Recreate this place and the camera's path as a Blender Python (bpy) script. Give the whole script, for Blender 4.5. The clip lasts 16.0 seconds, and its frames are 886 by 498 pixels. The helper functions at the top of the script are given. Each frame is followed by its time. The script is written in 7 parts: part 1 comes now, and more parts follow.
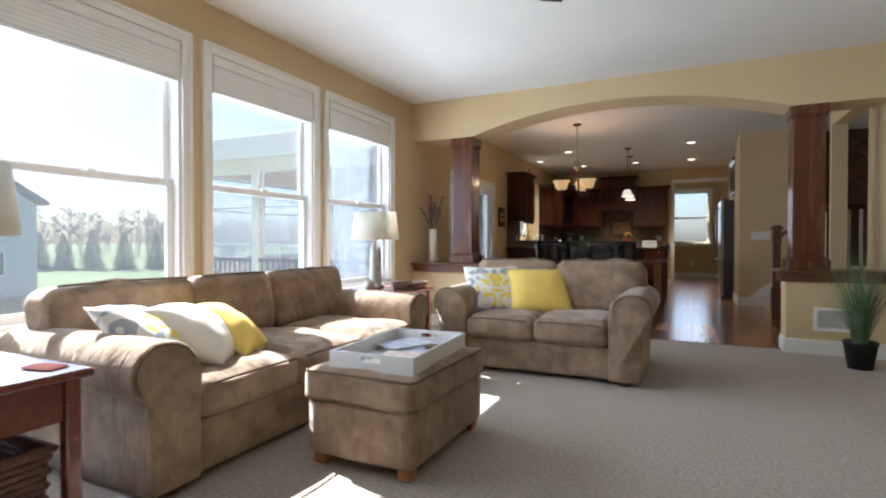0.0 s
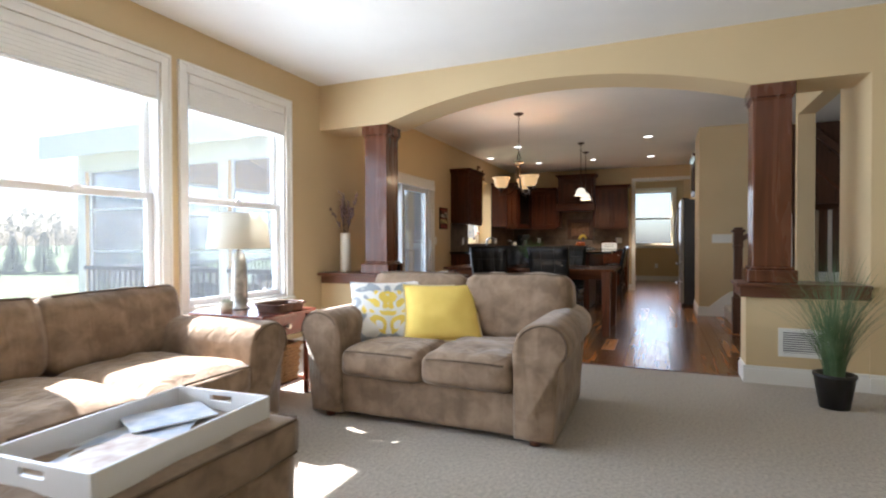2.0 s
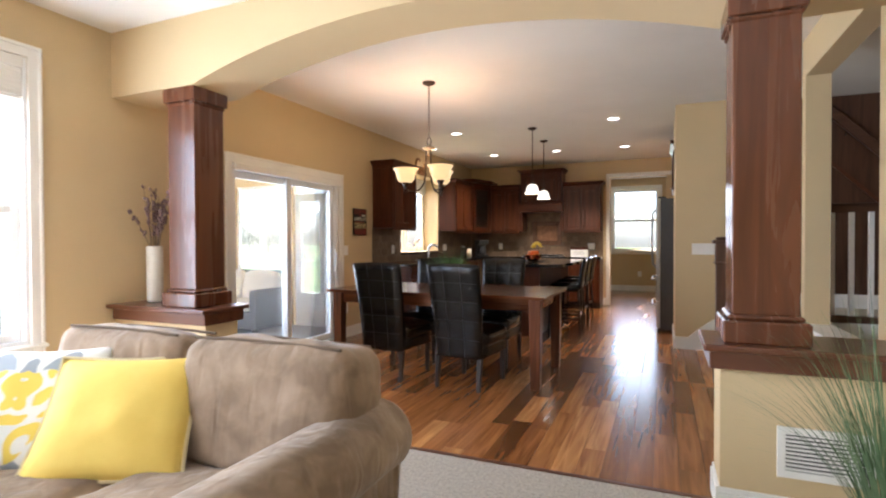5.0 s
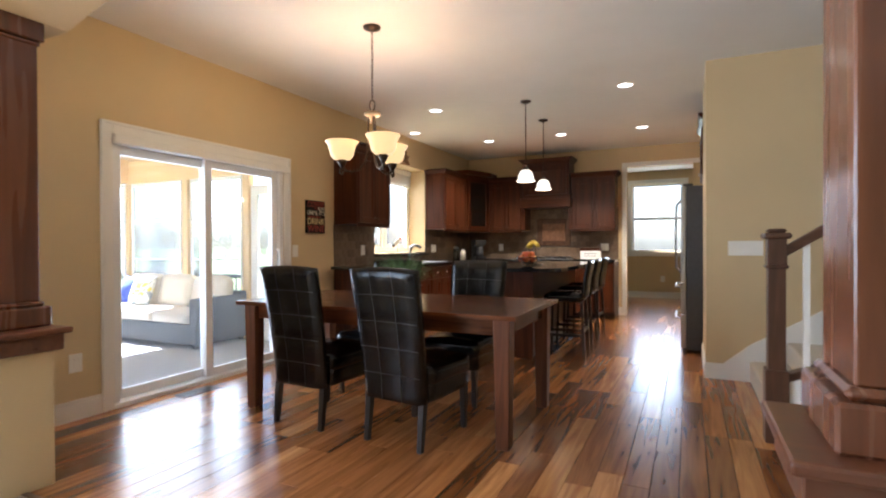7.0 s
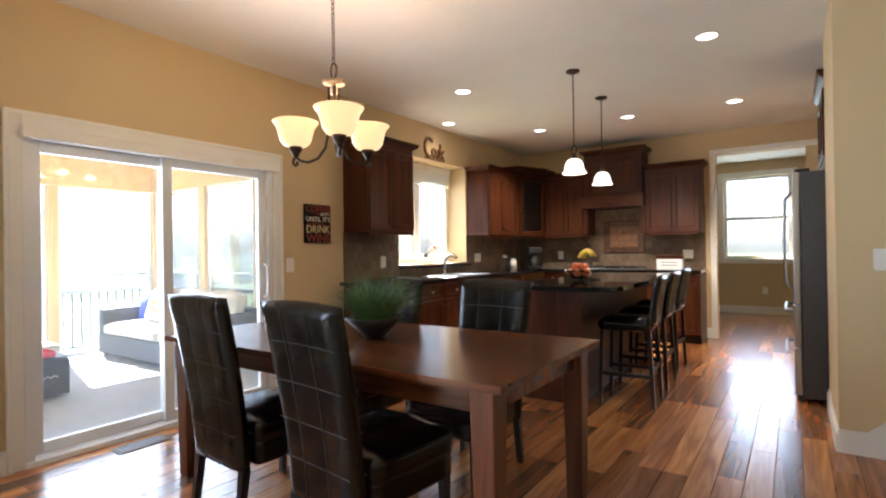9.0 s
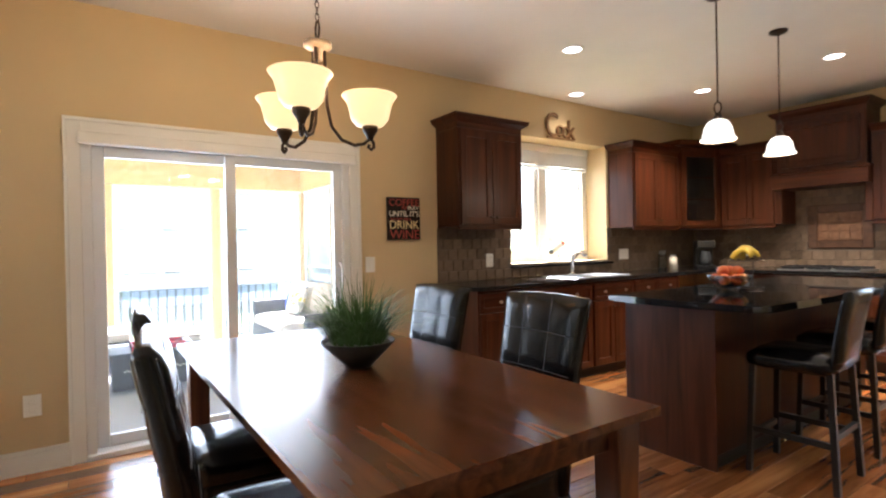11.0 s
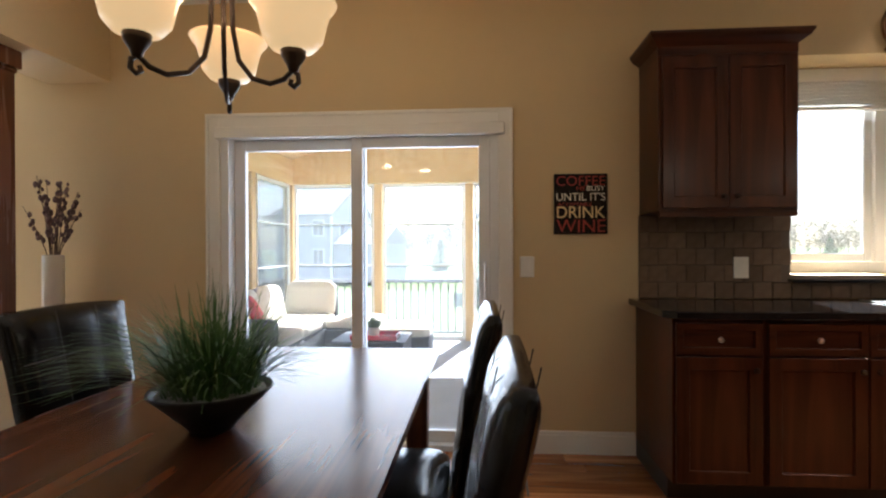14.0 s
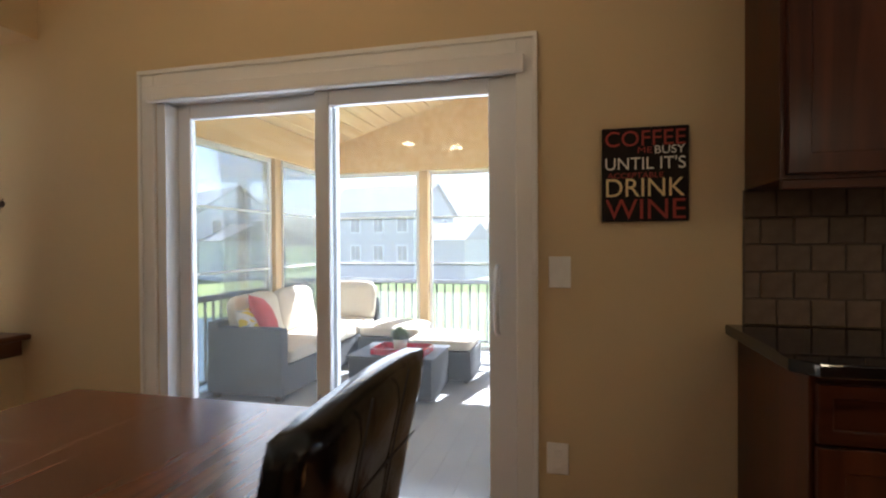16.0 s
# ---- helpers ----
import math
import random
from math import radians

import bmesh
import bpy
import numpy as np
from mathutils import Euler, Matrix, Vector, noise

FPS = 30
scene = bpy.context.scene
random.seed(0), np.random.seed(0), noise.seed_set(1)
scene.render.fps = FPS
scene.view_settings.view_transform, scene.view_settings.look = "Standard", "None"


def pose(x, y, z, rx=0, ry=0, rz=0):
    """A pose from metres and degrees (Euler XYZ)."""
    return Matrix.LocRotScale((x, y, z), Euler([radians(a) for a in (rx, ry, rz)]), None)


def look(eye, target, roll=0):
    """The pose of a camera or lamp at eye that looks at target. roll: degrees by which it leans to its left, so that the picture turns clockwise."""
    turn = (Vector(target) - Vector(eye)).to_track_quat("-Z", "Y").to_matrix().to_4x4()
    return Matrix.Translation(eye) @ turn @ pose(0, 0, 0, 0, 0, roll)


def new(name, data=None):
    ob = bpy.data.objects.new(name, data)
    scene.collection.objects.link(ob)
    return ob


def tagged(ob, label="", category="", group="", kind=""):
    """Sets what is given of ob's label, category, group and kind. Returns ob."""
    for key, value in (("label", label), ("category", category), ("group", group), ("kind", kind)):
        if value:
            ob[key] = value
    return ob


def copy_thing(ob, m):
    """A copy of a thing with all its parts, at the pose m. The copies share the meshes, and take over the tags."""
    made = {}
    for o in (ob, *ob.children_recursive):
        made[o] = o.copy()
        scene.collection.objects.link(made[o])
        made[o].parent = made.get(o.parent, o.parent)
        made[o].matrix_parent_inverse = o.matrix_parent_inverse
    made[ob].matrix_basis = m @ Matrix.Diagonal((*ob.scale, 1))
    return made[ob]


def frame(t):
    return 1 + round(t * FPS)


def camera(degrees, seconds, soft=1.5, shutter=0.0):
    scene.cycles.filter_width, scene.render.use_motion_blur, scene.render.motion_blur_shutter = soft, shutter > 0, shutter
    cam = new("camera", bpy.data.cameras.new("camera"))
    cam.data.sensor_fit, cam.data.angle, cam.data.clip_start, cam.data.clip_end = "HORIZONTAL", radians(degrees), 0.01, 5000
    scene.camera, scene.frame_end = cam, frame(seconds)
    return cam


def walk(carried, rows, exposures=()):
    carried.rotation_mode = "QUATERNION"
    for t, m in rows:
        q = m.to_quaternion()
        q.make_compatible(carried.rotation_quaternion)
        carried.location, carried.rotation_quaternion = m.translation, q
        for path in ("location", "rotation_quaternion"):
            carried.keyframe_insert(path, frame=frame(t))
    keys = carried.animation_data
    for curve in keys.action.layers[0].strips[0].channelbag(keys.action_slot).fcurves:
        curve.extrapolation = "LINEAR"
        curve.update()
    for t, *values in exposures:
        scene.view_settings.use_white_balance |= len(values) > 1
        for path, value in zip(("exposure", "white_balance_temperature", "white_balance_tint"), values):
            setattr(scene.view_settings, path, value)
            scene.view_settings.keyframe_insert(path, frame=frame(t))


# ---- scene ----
cam = camera(81.4, 16.0, 2.1, 0.4)
PATH = [
    (0, (0.081, 0.678, 1.033), (-0.785, 2.48, 1.006), 0.0),
    (0.5, (0.095, 0.935, 1.039), (-0.74, 2.752, 1.015), -0.0),
    (1, (0.126, 1.216, 1.03), (-0.677, 3.047, 1.006), -0.1),
    (1.5, (0.187, 1.513, 1.065), (-0.597, 3.353, 1.041), -0.1),
    (2, (0.29, 1.817, 1.095), (-0.493, 3.657, 1.069), -0.2),
    (2.5, (0.39, 2.139, 1.107), (-0.4, 3.976, 1.08), -0.2),
    (3, (0.452, 2.466, 1.119), (-0.339, 4.304, 1.093), -0.3),
    (3.5, (0.534, 2.84, 1.16), (-0.259, 4.676, 1.13), -0.3),
    (4, (0.587, 3.184, 1.191), (-0.199, 5.023, 1.163), -0.3),
    (4.5, (0.626, 3.514, 1.204), (-0.157, 5.355, 1.181), -0.3),
    (5, (0.654, 3.848, 1.223), (-0.13, 5.688, 1.196), -0.2),
    (5.2, (0.661, 3.986, 1.217), (-0.128, 5.824, 1.189), -0.2),
    (7.3, (0.651, 5.425, 1.17), (-0.249, 7.211, 1.165), -0.3),
    (7.5, (0.634, 5.554, 1.174), (-0.3, 7.322, 1.175), -0.3),
    (8, (0.628, 5.89, 1.19), (-0.404, 7.604, 1.186), -0.2),
    (8.2, (0.601, 6.016, 1.194), (-0.449, 7.718, 1.195), -0.4),
    (10.3, (0.586, 7.198, 1.263), (-0.851, 8.588, 1.253), -0.8),
    (10.5, (0.638, 7.326, 1.261), (-0.871, 8.638, 1.25), -0.8),
    (11, (0.693, 7.61, 1.262), (-0.963, 8.733, 1.249), -1.1),
    (11.5, (0.706, 7.868, 1.301), (-1.063, 8.8, 1.273), -1.1),
    (12, (0.674, 8.225, 1.259), (-1.202, 8.918, 1.25), -1.1),
    (12.5, (0.54, 8.471, 1.232), (-1.397, 8.968, 1.226), -0.7),
    (13, (0.381, 8.756, 1.237), (-1.599, 9.04, 1.232), -0.5),
    (13.5, (0.231, 9.016, 1.225), (-1.768, 9.063, 1.235), -0.2),
    (14, (0.035, 9.183, 1.241), (-1.96, 9.039, 1.233), -0.2),
    (14.5, (-0.189, 9.321, 1.212), (-2.167, 9.021, 1.227), -0.1),
    (15, (-0.423, 9.436, 1.238), (-2.38, 9.022, 1.235), -0.2),
    (15.5, (-0.701, 9.525, 1.235), (-2.643, 9.046, 1.219), -0.2),
    (16, (-0.999, 9.507, 1.237), (-2.94, 9.026, 1.215), -0.3),
]
EXPOSURES = [(0.0, 2.38, 5900, 12), (1.5, 2.77, 5950, 13), (2.0, 2.82, 5950, 13), (3.0, 3.13, 6000, 13), (5.0, 3.55, 6050, 15), (8.0, 3.58, 5850, 12), (10.5, 3.85, 5850, 12), (11.0, 3.85, 5850, 12), (12.0, 3.55, 5800, 12), (13.5, 3.05, 5900, 12), (16.0, 2.75, 6050, 12)]
SKY_WATTS = 9.0
LIVING_WATTS = 15.5
CHAND_WATTS, CAN_WATTS, PEND_WATTS = 0.85, 5.5, 0.6
FAN_TURN = 105
walk(cam, [(t, look(eye, target, roll)) for t, eye, target, roll in PATH], EXPOSURES)

# ---- world, sun, sky light ----
SUN_FROM = Vector((-0.98, 0.23, 1.0)).normalized()
world = bpy.data.worlds.new("sky")
scene.world = world
world.use_nodes = True
wn = world.node_tree
bg = wn.nodes["Background"]
sky = wn.nodes.new("ShaderNodeTexSky")
sky.sky_type = "NISHITA"
sky.sun_disc = False
sky.sun_elevation = math.asin(SUN_FROM.z)
sky.sun_rotation = math.atan2(SUN_FROM.x, SUN_FROM.y)
sky.dust_density = 2.0
wn.links.new(sky.outputs[0], bg.inputs[0])
bg.inputs[1].default_value = 0.055
sun = new("sun", bpy.data.lights.new("sun", "SUN"))
sun.data.energy = 5.0
sun.data.angle = radians(0.53)
sun.data.color = (1.0, 0.95, 0.87)
sun.matrix_world = look(SUN_FROM * 30, (0, 0, 0))


def sky_panel(name, eye, target, sx, sy, watts, color=(0.93, 0.97, 1.0)):
    """Sky light that comes in through an opening."""
    la = bpy.data.lights.new(name, "AREA")
    la.shape, la.size, la.size_y, la.energy, la.color = "RECTANGLE", sx, sy, watts, color
    ob = new(name, la)
    ob.matrix_world = look(eye, target)
    return ob


def bulb(name, at, watts, color, radius=0.04):
    la = bpy.data.lights.new(name, "POINT")
    la.energy, la.color, la.shadow_soft_size = watts, color, radius
    ob = new(name, la)
    ob.location = at
    return ob


# ---- materials ----
def material(name):
    m = bpy.data.materials.new(name)
    m.use_nodes = True
    return m, m.node_tree, m.node_tree.nodes["Principled BSDF"]


def surf(name, c1, c2=None, scale=4.0, rough=0.6, metal=0.0, bump=0.0, bscale=60.0, stretch=(1, 1, 1), coat=0.0, spec=0.5,
         vary=0.0, rough2=None, sheen=0.0, detail=6.0):
    """Two-tone noise surface with fine relief; vary shifts the value from object to object."""
    m, nt, b = material(name)
    c2 = c2 or tuple(min(1, c * 1.12) for c in c1)
    tc = nt.nodes.new("ShaderNodeTexCoord")
    mp = nt.nodes.new("ShaderNodeMapping")
    mp.inputs["Scale"].default_value = stretch
    nt.links.new(tc.outputs["Object"], mp.inputs[0])
    n1 = nt.nodes.new("ShaderNodeTexNoise")
    n1.inputs["Scale"].default_value, n1.inputs["Detail"].default_value = scale, detail
    nt.links.new(mp.outputs[0], n1.inputs[0])
    rp = nt.nodes.new("ShaderNodeValToRGB")
    rp.color_ramp.elements[0].position, rp.color_ramp.elements[1].position = 0.3, 0.7
    rp.color_ramp.elements[0].color, rp.color_ramp.elements[1].color = (*c1, 1), (*c2, 1)
    nt.links.new(n1.outputs[0], rp.inputs[0])
    col = rp.outputs[0]
    if vary:
        oi = nt.nodes.new("ShaderNodeObjectInfo")
        mr = nt.nodes.new("ShaderNodeMapRange")
        mr.inputs[3].default_value, mr.inputs[4].default_value = 1 - vary, 1 + vary
        nt.links.new(oi.outputs["Random"], mr.inputs[0])
        hs = nt.nodes.new("ShaderNodeHueSaturation")
        nt.links.new(mr.outputs[0], hs.inputs["Value"])
        nt.links.new(col, hs.inputs["Color"])
        col = hs.outputs[0]
    nt.links.new(col, b.inputs["Base Color"])
    b.inputs["Roughness"].default_value, b.inputs["Metallic"].default_value = rough, metal
    b.inputs["Specular IOR Level"].default_value = spec
    b.inputs["Coat Weight"].default_value = coat
    b.inputs["Coat Roughness"].default_value = 0.12
    b.inputs["Sheen Weight"].default_value = sheen
    if rough2 is not None:
        mr2 = nt.nodes.new("ShaderNodeMapRange")
        mr2.inputs[3].default_value, mr2.inputs[4].default_value = rough, rough2
        nt.links.new(n1.outputs[0], mr2.inputs[0])
        nt.links.new(mr2.outputs[0], b.inputs["Roughness"])
    if bump:
        n2 = nt.nodes.new("ShaderNodeTexNoise")
        n2.inputs["Scale"].default_value, n2.inputs["Detail"].default_value = bscale, 4
        nt.links.new(mp.outputs[0], n2.inputs[0])
        bp = nt.nodes.new("ShaderNodeBump")
        bp.inputs["Strength"].default_value, bp.inputs["Distance"].default_value = bump, 0.01
        nt.links.new(n2.outputs[0], bp.inputs["Height"])
        nt.links.new(bp.outputs[0], b.inputs["Normal"])
    return m


def wood(name, dark, light, along="Y", scale=3.0, rough=0.35, coat=0.2, vary=0.0, bump=0.08, piece_shift=False, tones=None, islands=False, spec=0.5):
    """Grained timber: long streaks along one axis; tones gives each piece its own stain."""
    m, nt, b = material(name)
    tc = nt.nodes.new("ShaderNodeTexCoord")
    mp = nt.nodes.new("ShaderNodeMapping")
    mp.inputs["Scale"].default_value = {"X": (0.6, 9, 9), "Y": (9, 0.6, 9), "Z": (9, 9, 0.6)}[along]
    nt.links.new(tc.outputs["Object"], mp.inputs[0])
    oi = nt.nodes.new("ShaderNodeNewGeometry" if islands else "ShaderNodeObjectInfo")
    rnd_out = oi.outputs["Random Per Island" if islands else "Random"]
    if piece_shift:
        mul = nt.nodes.new("ShaderNodeMath")
        mul.operation = "MULTIPLY"
        mul.inputs[1].default_value = 57.0
        nt.links.new(rnd_out, mul.inputs[0])
        cmb = nt.nodes.new("ShaderNodeCombineXYZ")
        for k in range(3):
            nt.links.new(mul.outputs[0], cmb.inputs[k])
        nt.links.new(cmb.outputs[0], mp.inputs["Location"])
    n1 = nt.nodes.new("ShaderNodeTexNoise")
    n1.inputs["Scale"].default_value, n1.inputs["Detail"].default_value, n1.inputs["Distortion"].default_value = scale, 8, 1.2
    nt.links.new(mp.outputs[0], n1.inputs[0])
    rp = nt.nodes.new("ShaderNodeValToRGB")
    rp.color_ramp.elements[0].position, rp.color_ramp.elements[1].position = 0.28, 0.72
    rp.color_ramp.elements[0].color, rp.color_ramp.elements[1].color = (*dark, 1), (*light, 1)
    nt.links.new(n1.outputs[0], rp.inputs[0])
    col = rp.outputs[0]
    if tones:
        tr = nt.nodes.new("ShaderNodeValToRGB")
        tr.color_ramp.elements[0].color = (*tones[0], 1)
        tr.color_ramp.elements[1].color = (*tones[-1], 1)
        for k in range(1, len(tones) - 1):
            e = tr.color_ramp.elements.new(k / (len(tones) - 1))
            e.color = (*tones[k], 1)
        nt.links.new(rnd_out, tr.inputs[0])
        mx = nt.nodes.new("ShaderNodeMixRGB")
        mx.blend_type = "MULTIPLY"
        mx.inputs[0].default_value = 1
        nt.links.new(col, mx.inputs[1])
        nt.links.new(tr.outputs[0], mx.inputs[2])
        col = mx.outputs[0]
    nt.links.new(col, b.inputs["Base Color"])
    mr = nt.nodes.new("ShaderNodeMapRange")
    mr.inputs[3].default_value, mr.inputs[4].default_value = rough * 0.8, rough * 1.25
    nt.links.new(n1.outputs[0], mr.inputs[0])
    nt.links.new(mr.outputs[0], b.inputs["Roughness"])
    b.inputs["Coat Weight"].default_value = coat
    b.inputs["Specular IOR Level"].default_value = spec
    b.inputs["Coat Roughness"].default_value = 0.18
    bp = nt.nodes.new("ShaderNodeBump")
    bp.inputs["Strength"].default_value, bp.inputs["Distance"].default_value = bump, 0.01
    nt.links.new(n1.outputs[0], bp.inputs["Height"])
    nt.links.new(bp.outputs[0], b.inputs["Normal"])
    return m


def glow(name, color, strength):
    m, nt, b = material(name)
    b.inputs["Base Color"].default_value = (*[0.5 * c * c for c in color], 1)
    b.inputs["Emission Color"].default_value = (*color, 1)
    b.inputs["Emission Strength"].default_value = strength
    b.inputs["Roughness"].default_value = 0.4
    return m


def clear_glass(name, tint=(1, 1, 1), rough=0.0, gloss=0.06, veil=0.0):
    """Thin pane: mostly see-through with a slight reflection; veil is a milky share: vinyl haze, veiling glare on
    window glass.
    """
    m, nt, b = material(name)
    nt.nodes.remove(b)
    tr = nt.nodes.new("ShaderNodeBsdfTransparent")
    tr.inputs[0].default_value = (*tint, 1)
    gl = nt.nodes.new("ShaderNodeBsdfGlossy")
    gl.inputs["Roughness"].default_value = rough
    mx = nt.nodes.new("ShaderNodeMixShader")
    fr = nt.nodes.new("ShaderNodeFresnel")
    fr.inputs[0].default_value = 1.25
    mul = nt.nodes.new("ShaderNodeMath")
    mul.operation = "MULTIPLY_ADD"
    mul.inputs[1].default_value, mul.inputs[2].default_value = 0.8, gloss * 0.2
    nt.links.new(fr.outputs[0], mul.inputs[0])
    nt.links.new(mul.outputs[0], mx.inputs[0])
    nt.links.new(tr.outputs[0], mx.inputs[1])
    nt.links.new(gl.outputs[0], mx.inputs[2])
    last = mx.outputs[0]
    if veil:
        tl = nt.nodes.new("ShaderNodeBsdfTranslucent")
        tl.inputs[0].default_value = (0.9, 0.93, 0.97, 1)
        m2 = nt.nodes.new("ShaderNodeMixShader")
        m2.inputs[0].default_value = veil
        nt.links.new(last, m2.inputs[1])
        nt.links.new(tl.outputs[0], m2.inputs[2])
        last = m2.outputs[0]
    nt.links.new(last, nt.nodes["Material Output"].inputs[0])
    return m


def suede(name):
    """Brushed microsuede: broad nap shading, hand smudges, soft creases and a fine grain."""
    m, nt, b = material(name)
    tc = nt.nodes.new("ShaderNodeTexCoord")
    broad = nt.nodes.new("ShaderNodeTexNoise")
    broad.inputs["Scale"].default_value, broad.inputs["Detail"].default_value, broad.inputs["Distortion"].default_value = 2.6, 3, 0.2
    smudge = nt.nodes.new("ShaderNodeTexNoise")
    smudge.inputs["Scale"].default_value, smudge.inputs["Detail"].default_value, smudge.inputs["Distortion"].default_value = 11.0, 5, 0.4
    crease = nt.nodes.new("ShaderNodeTexNoise")
    crease.noise_type = "RIDGED_MULTIFRACTAL"
    crease.inputs["Scale"].default_value, crease.inputs["Detail"].default_value, crease.inputs["Distortion"].default_value = 2.6, 1, 0.5
    grain = nt.nodes.new("ShaderNodeTexNoise")
    grain.inputs["Scale"].default_value, grain.inputs["Detail"].default_value = 240, 2
    for n in (broad, smudge, crease, grain):
        nt.links.new(tc.outputs["Object"], n.inputs[0])
    mix = nt.nodes.new("ShaderNodeMath")
    mix.operation = "MULTIPLY_ADD"
    mix.inputs[1].default_value = 0.65
    half = nt.nodes.new("ShaderNodeMath")
    half.operation = "MULTIPLY"
    half.inputs[1].default_value = 0.45
    nt.links.new(broad.outputs[0], half.inputs[0])
    nt.links.new(smudge.outputs[0], mix.inputs[0])
    nt.links.new(half.outputs[0], mix.inputs[2])
    rp = nt.nodes.new("ShaderNodeValToRGB")
    rp.color_ramp.elements[0].position, rp.color_ramp.elements[1].position = 0.42, 0.70
    rp.color_ramp.elements[0].color, rp.color_ramp.elements[1].color = (0.20, 0.138, 0.091, 1), (0.36, 0.262, 0.182, 1)
    nt.links.new(mix.outputs[0], rp.inputs[0])
    nt.links.new(rp.outputs[0], b.inputs["Base Color"])
    b.inputs["Roughness"].default_value, b.inputs["Specular IOR Level"].default_value = 0.9, 0.15
    b.inputs["Sheen Weight"].default_value, b.inputs["Sheen Roughness"].default_value = 0.3, 0.4
    b1 = nt.nodes.new("ShaderNodeBump")
    b1.inputs["Strength"].default_value, b1.inputs["Distance"].default_value = 0.85, 0.018
    nt.links.new(crease.outputs[0], b1.inputs["Height"])
    mp = nt.nodes.new("ShaderNodeMapping")
    mp.inputs["Scale"].default_value = (15, 15, 2.2)
    nt.links.new(tc.outputs["Object"], mp.inputs[0])
    gather = nt.nodes.new("ShaderNodeTexNoise")
    gather.inputs["Scale"].default_value, gather.inputs["Detail"].default_value, gather.inputs["Distortion"].default_value = 1.0, 2, 0.6
    nt.links.new(mp.outputs[0], gather.inputs[0])
    b3 = nt.nodes.new("ShaderNodeBump")
    b3.inputs["Strength"].default_value, b3.inputs["Distance"].default_value = 0.7, 0.018
    nt.links.new(gather.outputs[0], b3.inputs["Height"])
    nt.links.new(b1.outputs[0], b3.inputs["Normal"])
    b2 = nt.nodes.new("ShaderNodeBump")
    b2.inputs["Strength"].default_value, b2.inputs["Distance"].default_value = 0.25, 0.002
    nt.links.new(grain.outputs[0], b2.inputs["Height"])
    nt.links.new(b3.outputs[0], b2.inputs["Normal"])
    nt.links.new(b2.outputs[0], b.inputs["Normal"])
    return m


def linen_shade(name):
    """Thin woven linen that lets daylight glow through."""
    m, nt, b = material(name)
    tc = nt.nodes.new("ShaderNodeTexCoord")
    nz = nt.nodes.new("ShaderNodeTexNoise")
    nz.inputs["Scale"].default_value = 160
    nt.links.new(tc.outputs["Object"], nz.inputs[0])
    rp = nt.nodes.new("ShaderNodeValToRGB")
    rp.color_ramp.elements[0].color, rp.color_ramp.elements[1].color = (0.74, 0.71, 0.62, 1), (0.82, 0.79, 0.70, 1)
    nt.links.new(nz.outputs[0], rp.inputs[0])
    nt.links.new(rp.outputs[0], b.inputs["Base Color"])
    b.inputs["Roughness"].default_value = 0.9
    tl = nt.nodes.new("ShaderNodeBsdfTranslucent")
    nt.links.new(rp.outputs[0], tl.inputs[0])
    mx = nt.nodes.new("ShaderNodeMixShader")
    mx.inputs[0].default_value = 0.3
    nt.links.new(b.outputs[0], mx.inputs[1])
    nt.links.new(tl.outputs[0], mx.inputs[2])
    nt.links.new(mx.outputs[0], nt.nodes["Material Output"].inputs[0])
    return m


PLANK_TONES = [(0.36, 0.30, 0.26), (0.66, 0.56, 0.5), (0.5, 0.4, 0.33), (0.95, 0.85, 0.75), (0.72, 0.6, 0.5), (1.35, 1.4, 1.4), (0.58, 0.5, 0.45)]
M = {}
M["wall"] = surf("beige_paint", (0.60, 0.465, 0.272), (0.64, 0.50, 0.295), 1.3, 0.72, bump=0.05, bscale=140, spec=0.3)
M["ceiling"] = surf("white_ceiling_paint", (0.77, 0.76, 0.73), (0.81, 0.80, 0.77), 2.0, 0.85, bump=0.10, bscale=90, spec=0.2)
M["trim"] = surf("white_trim_paint", (0.80, 0.79, 0.75), (0.84, 0.83, 0.79), 3.0, 0.35, spec=0.4)
M["vinyl"] = surf("white_window_vinyl", (0.80, 0.81, 0.81), (0.84, 0.85, 0.85), 3.0, 0.3)
M["blind"] = surf("white_blind_slats", (0.78, 0.77, 0.73), (0.83, 0.82, 0.78), 5.0, 0.5)
M["carpet"] = surf("beige_carpet", (0.34, 0.30, 0.245), (0.56, 0.50, 0.42), 55.0, 0.97, bump=1.0, bscale=150, spec=0.1, sheen=0.25)
M["floor_base"] = surf("dark_floor_joint", (0.035, 0.018, 0.01), None, 5, 0.6)
M["plank"] = wood("acacia_plank", (0.23, 0.088, 0.030), (0.52, 0.245, 0.088), "Y", 2.2, 0.24, 0.35, bump=0.05, piece_shift=True,
                  tones=PLANK_TONES)
M["plank_far"] = wood("acacia_plank_field", (0.23, 0.088, 0.030), (0.52, 0.245, 0.088), "Y", 2.2, 0.24, 0.35, bump=0.05, islands=True,
                      tones=PLANK_TONES)
M["cherry"] = wood("dark_cherry_cabinet", (0.026, 0.0070, 0.0028), (0.084, 0.0240, 0.0090), "Z", 1.6, 0.32, 0.05, bump=0.03, spec=0.2)
M["cherry_x"] = wood("dark_cherry_cornice", (0.026, 0.0070, 0.0028), (0.084, 0.0240, 0.0090), "X", 1.6, 0.32, 0.05, bump=0.03, spec=0.2)
M["column"] = wood("stained_column_wood", (0.074, 0.0225, 0.010), (0.150, 0.051, 0.022), "Z", 1.4, 0.26, 0.5, bump=0.006, spec=0.4)
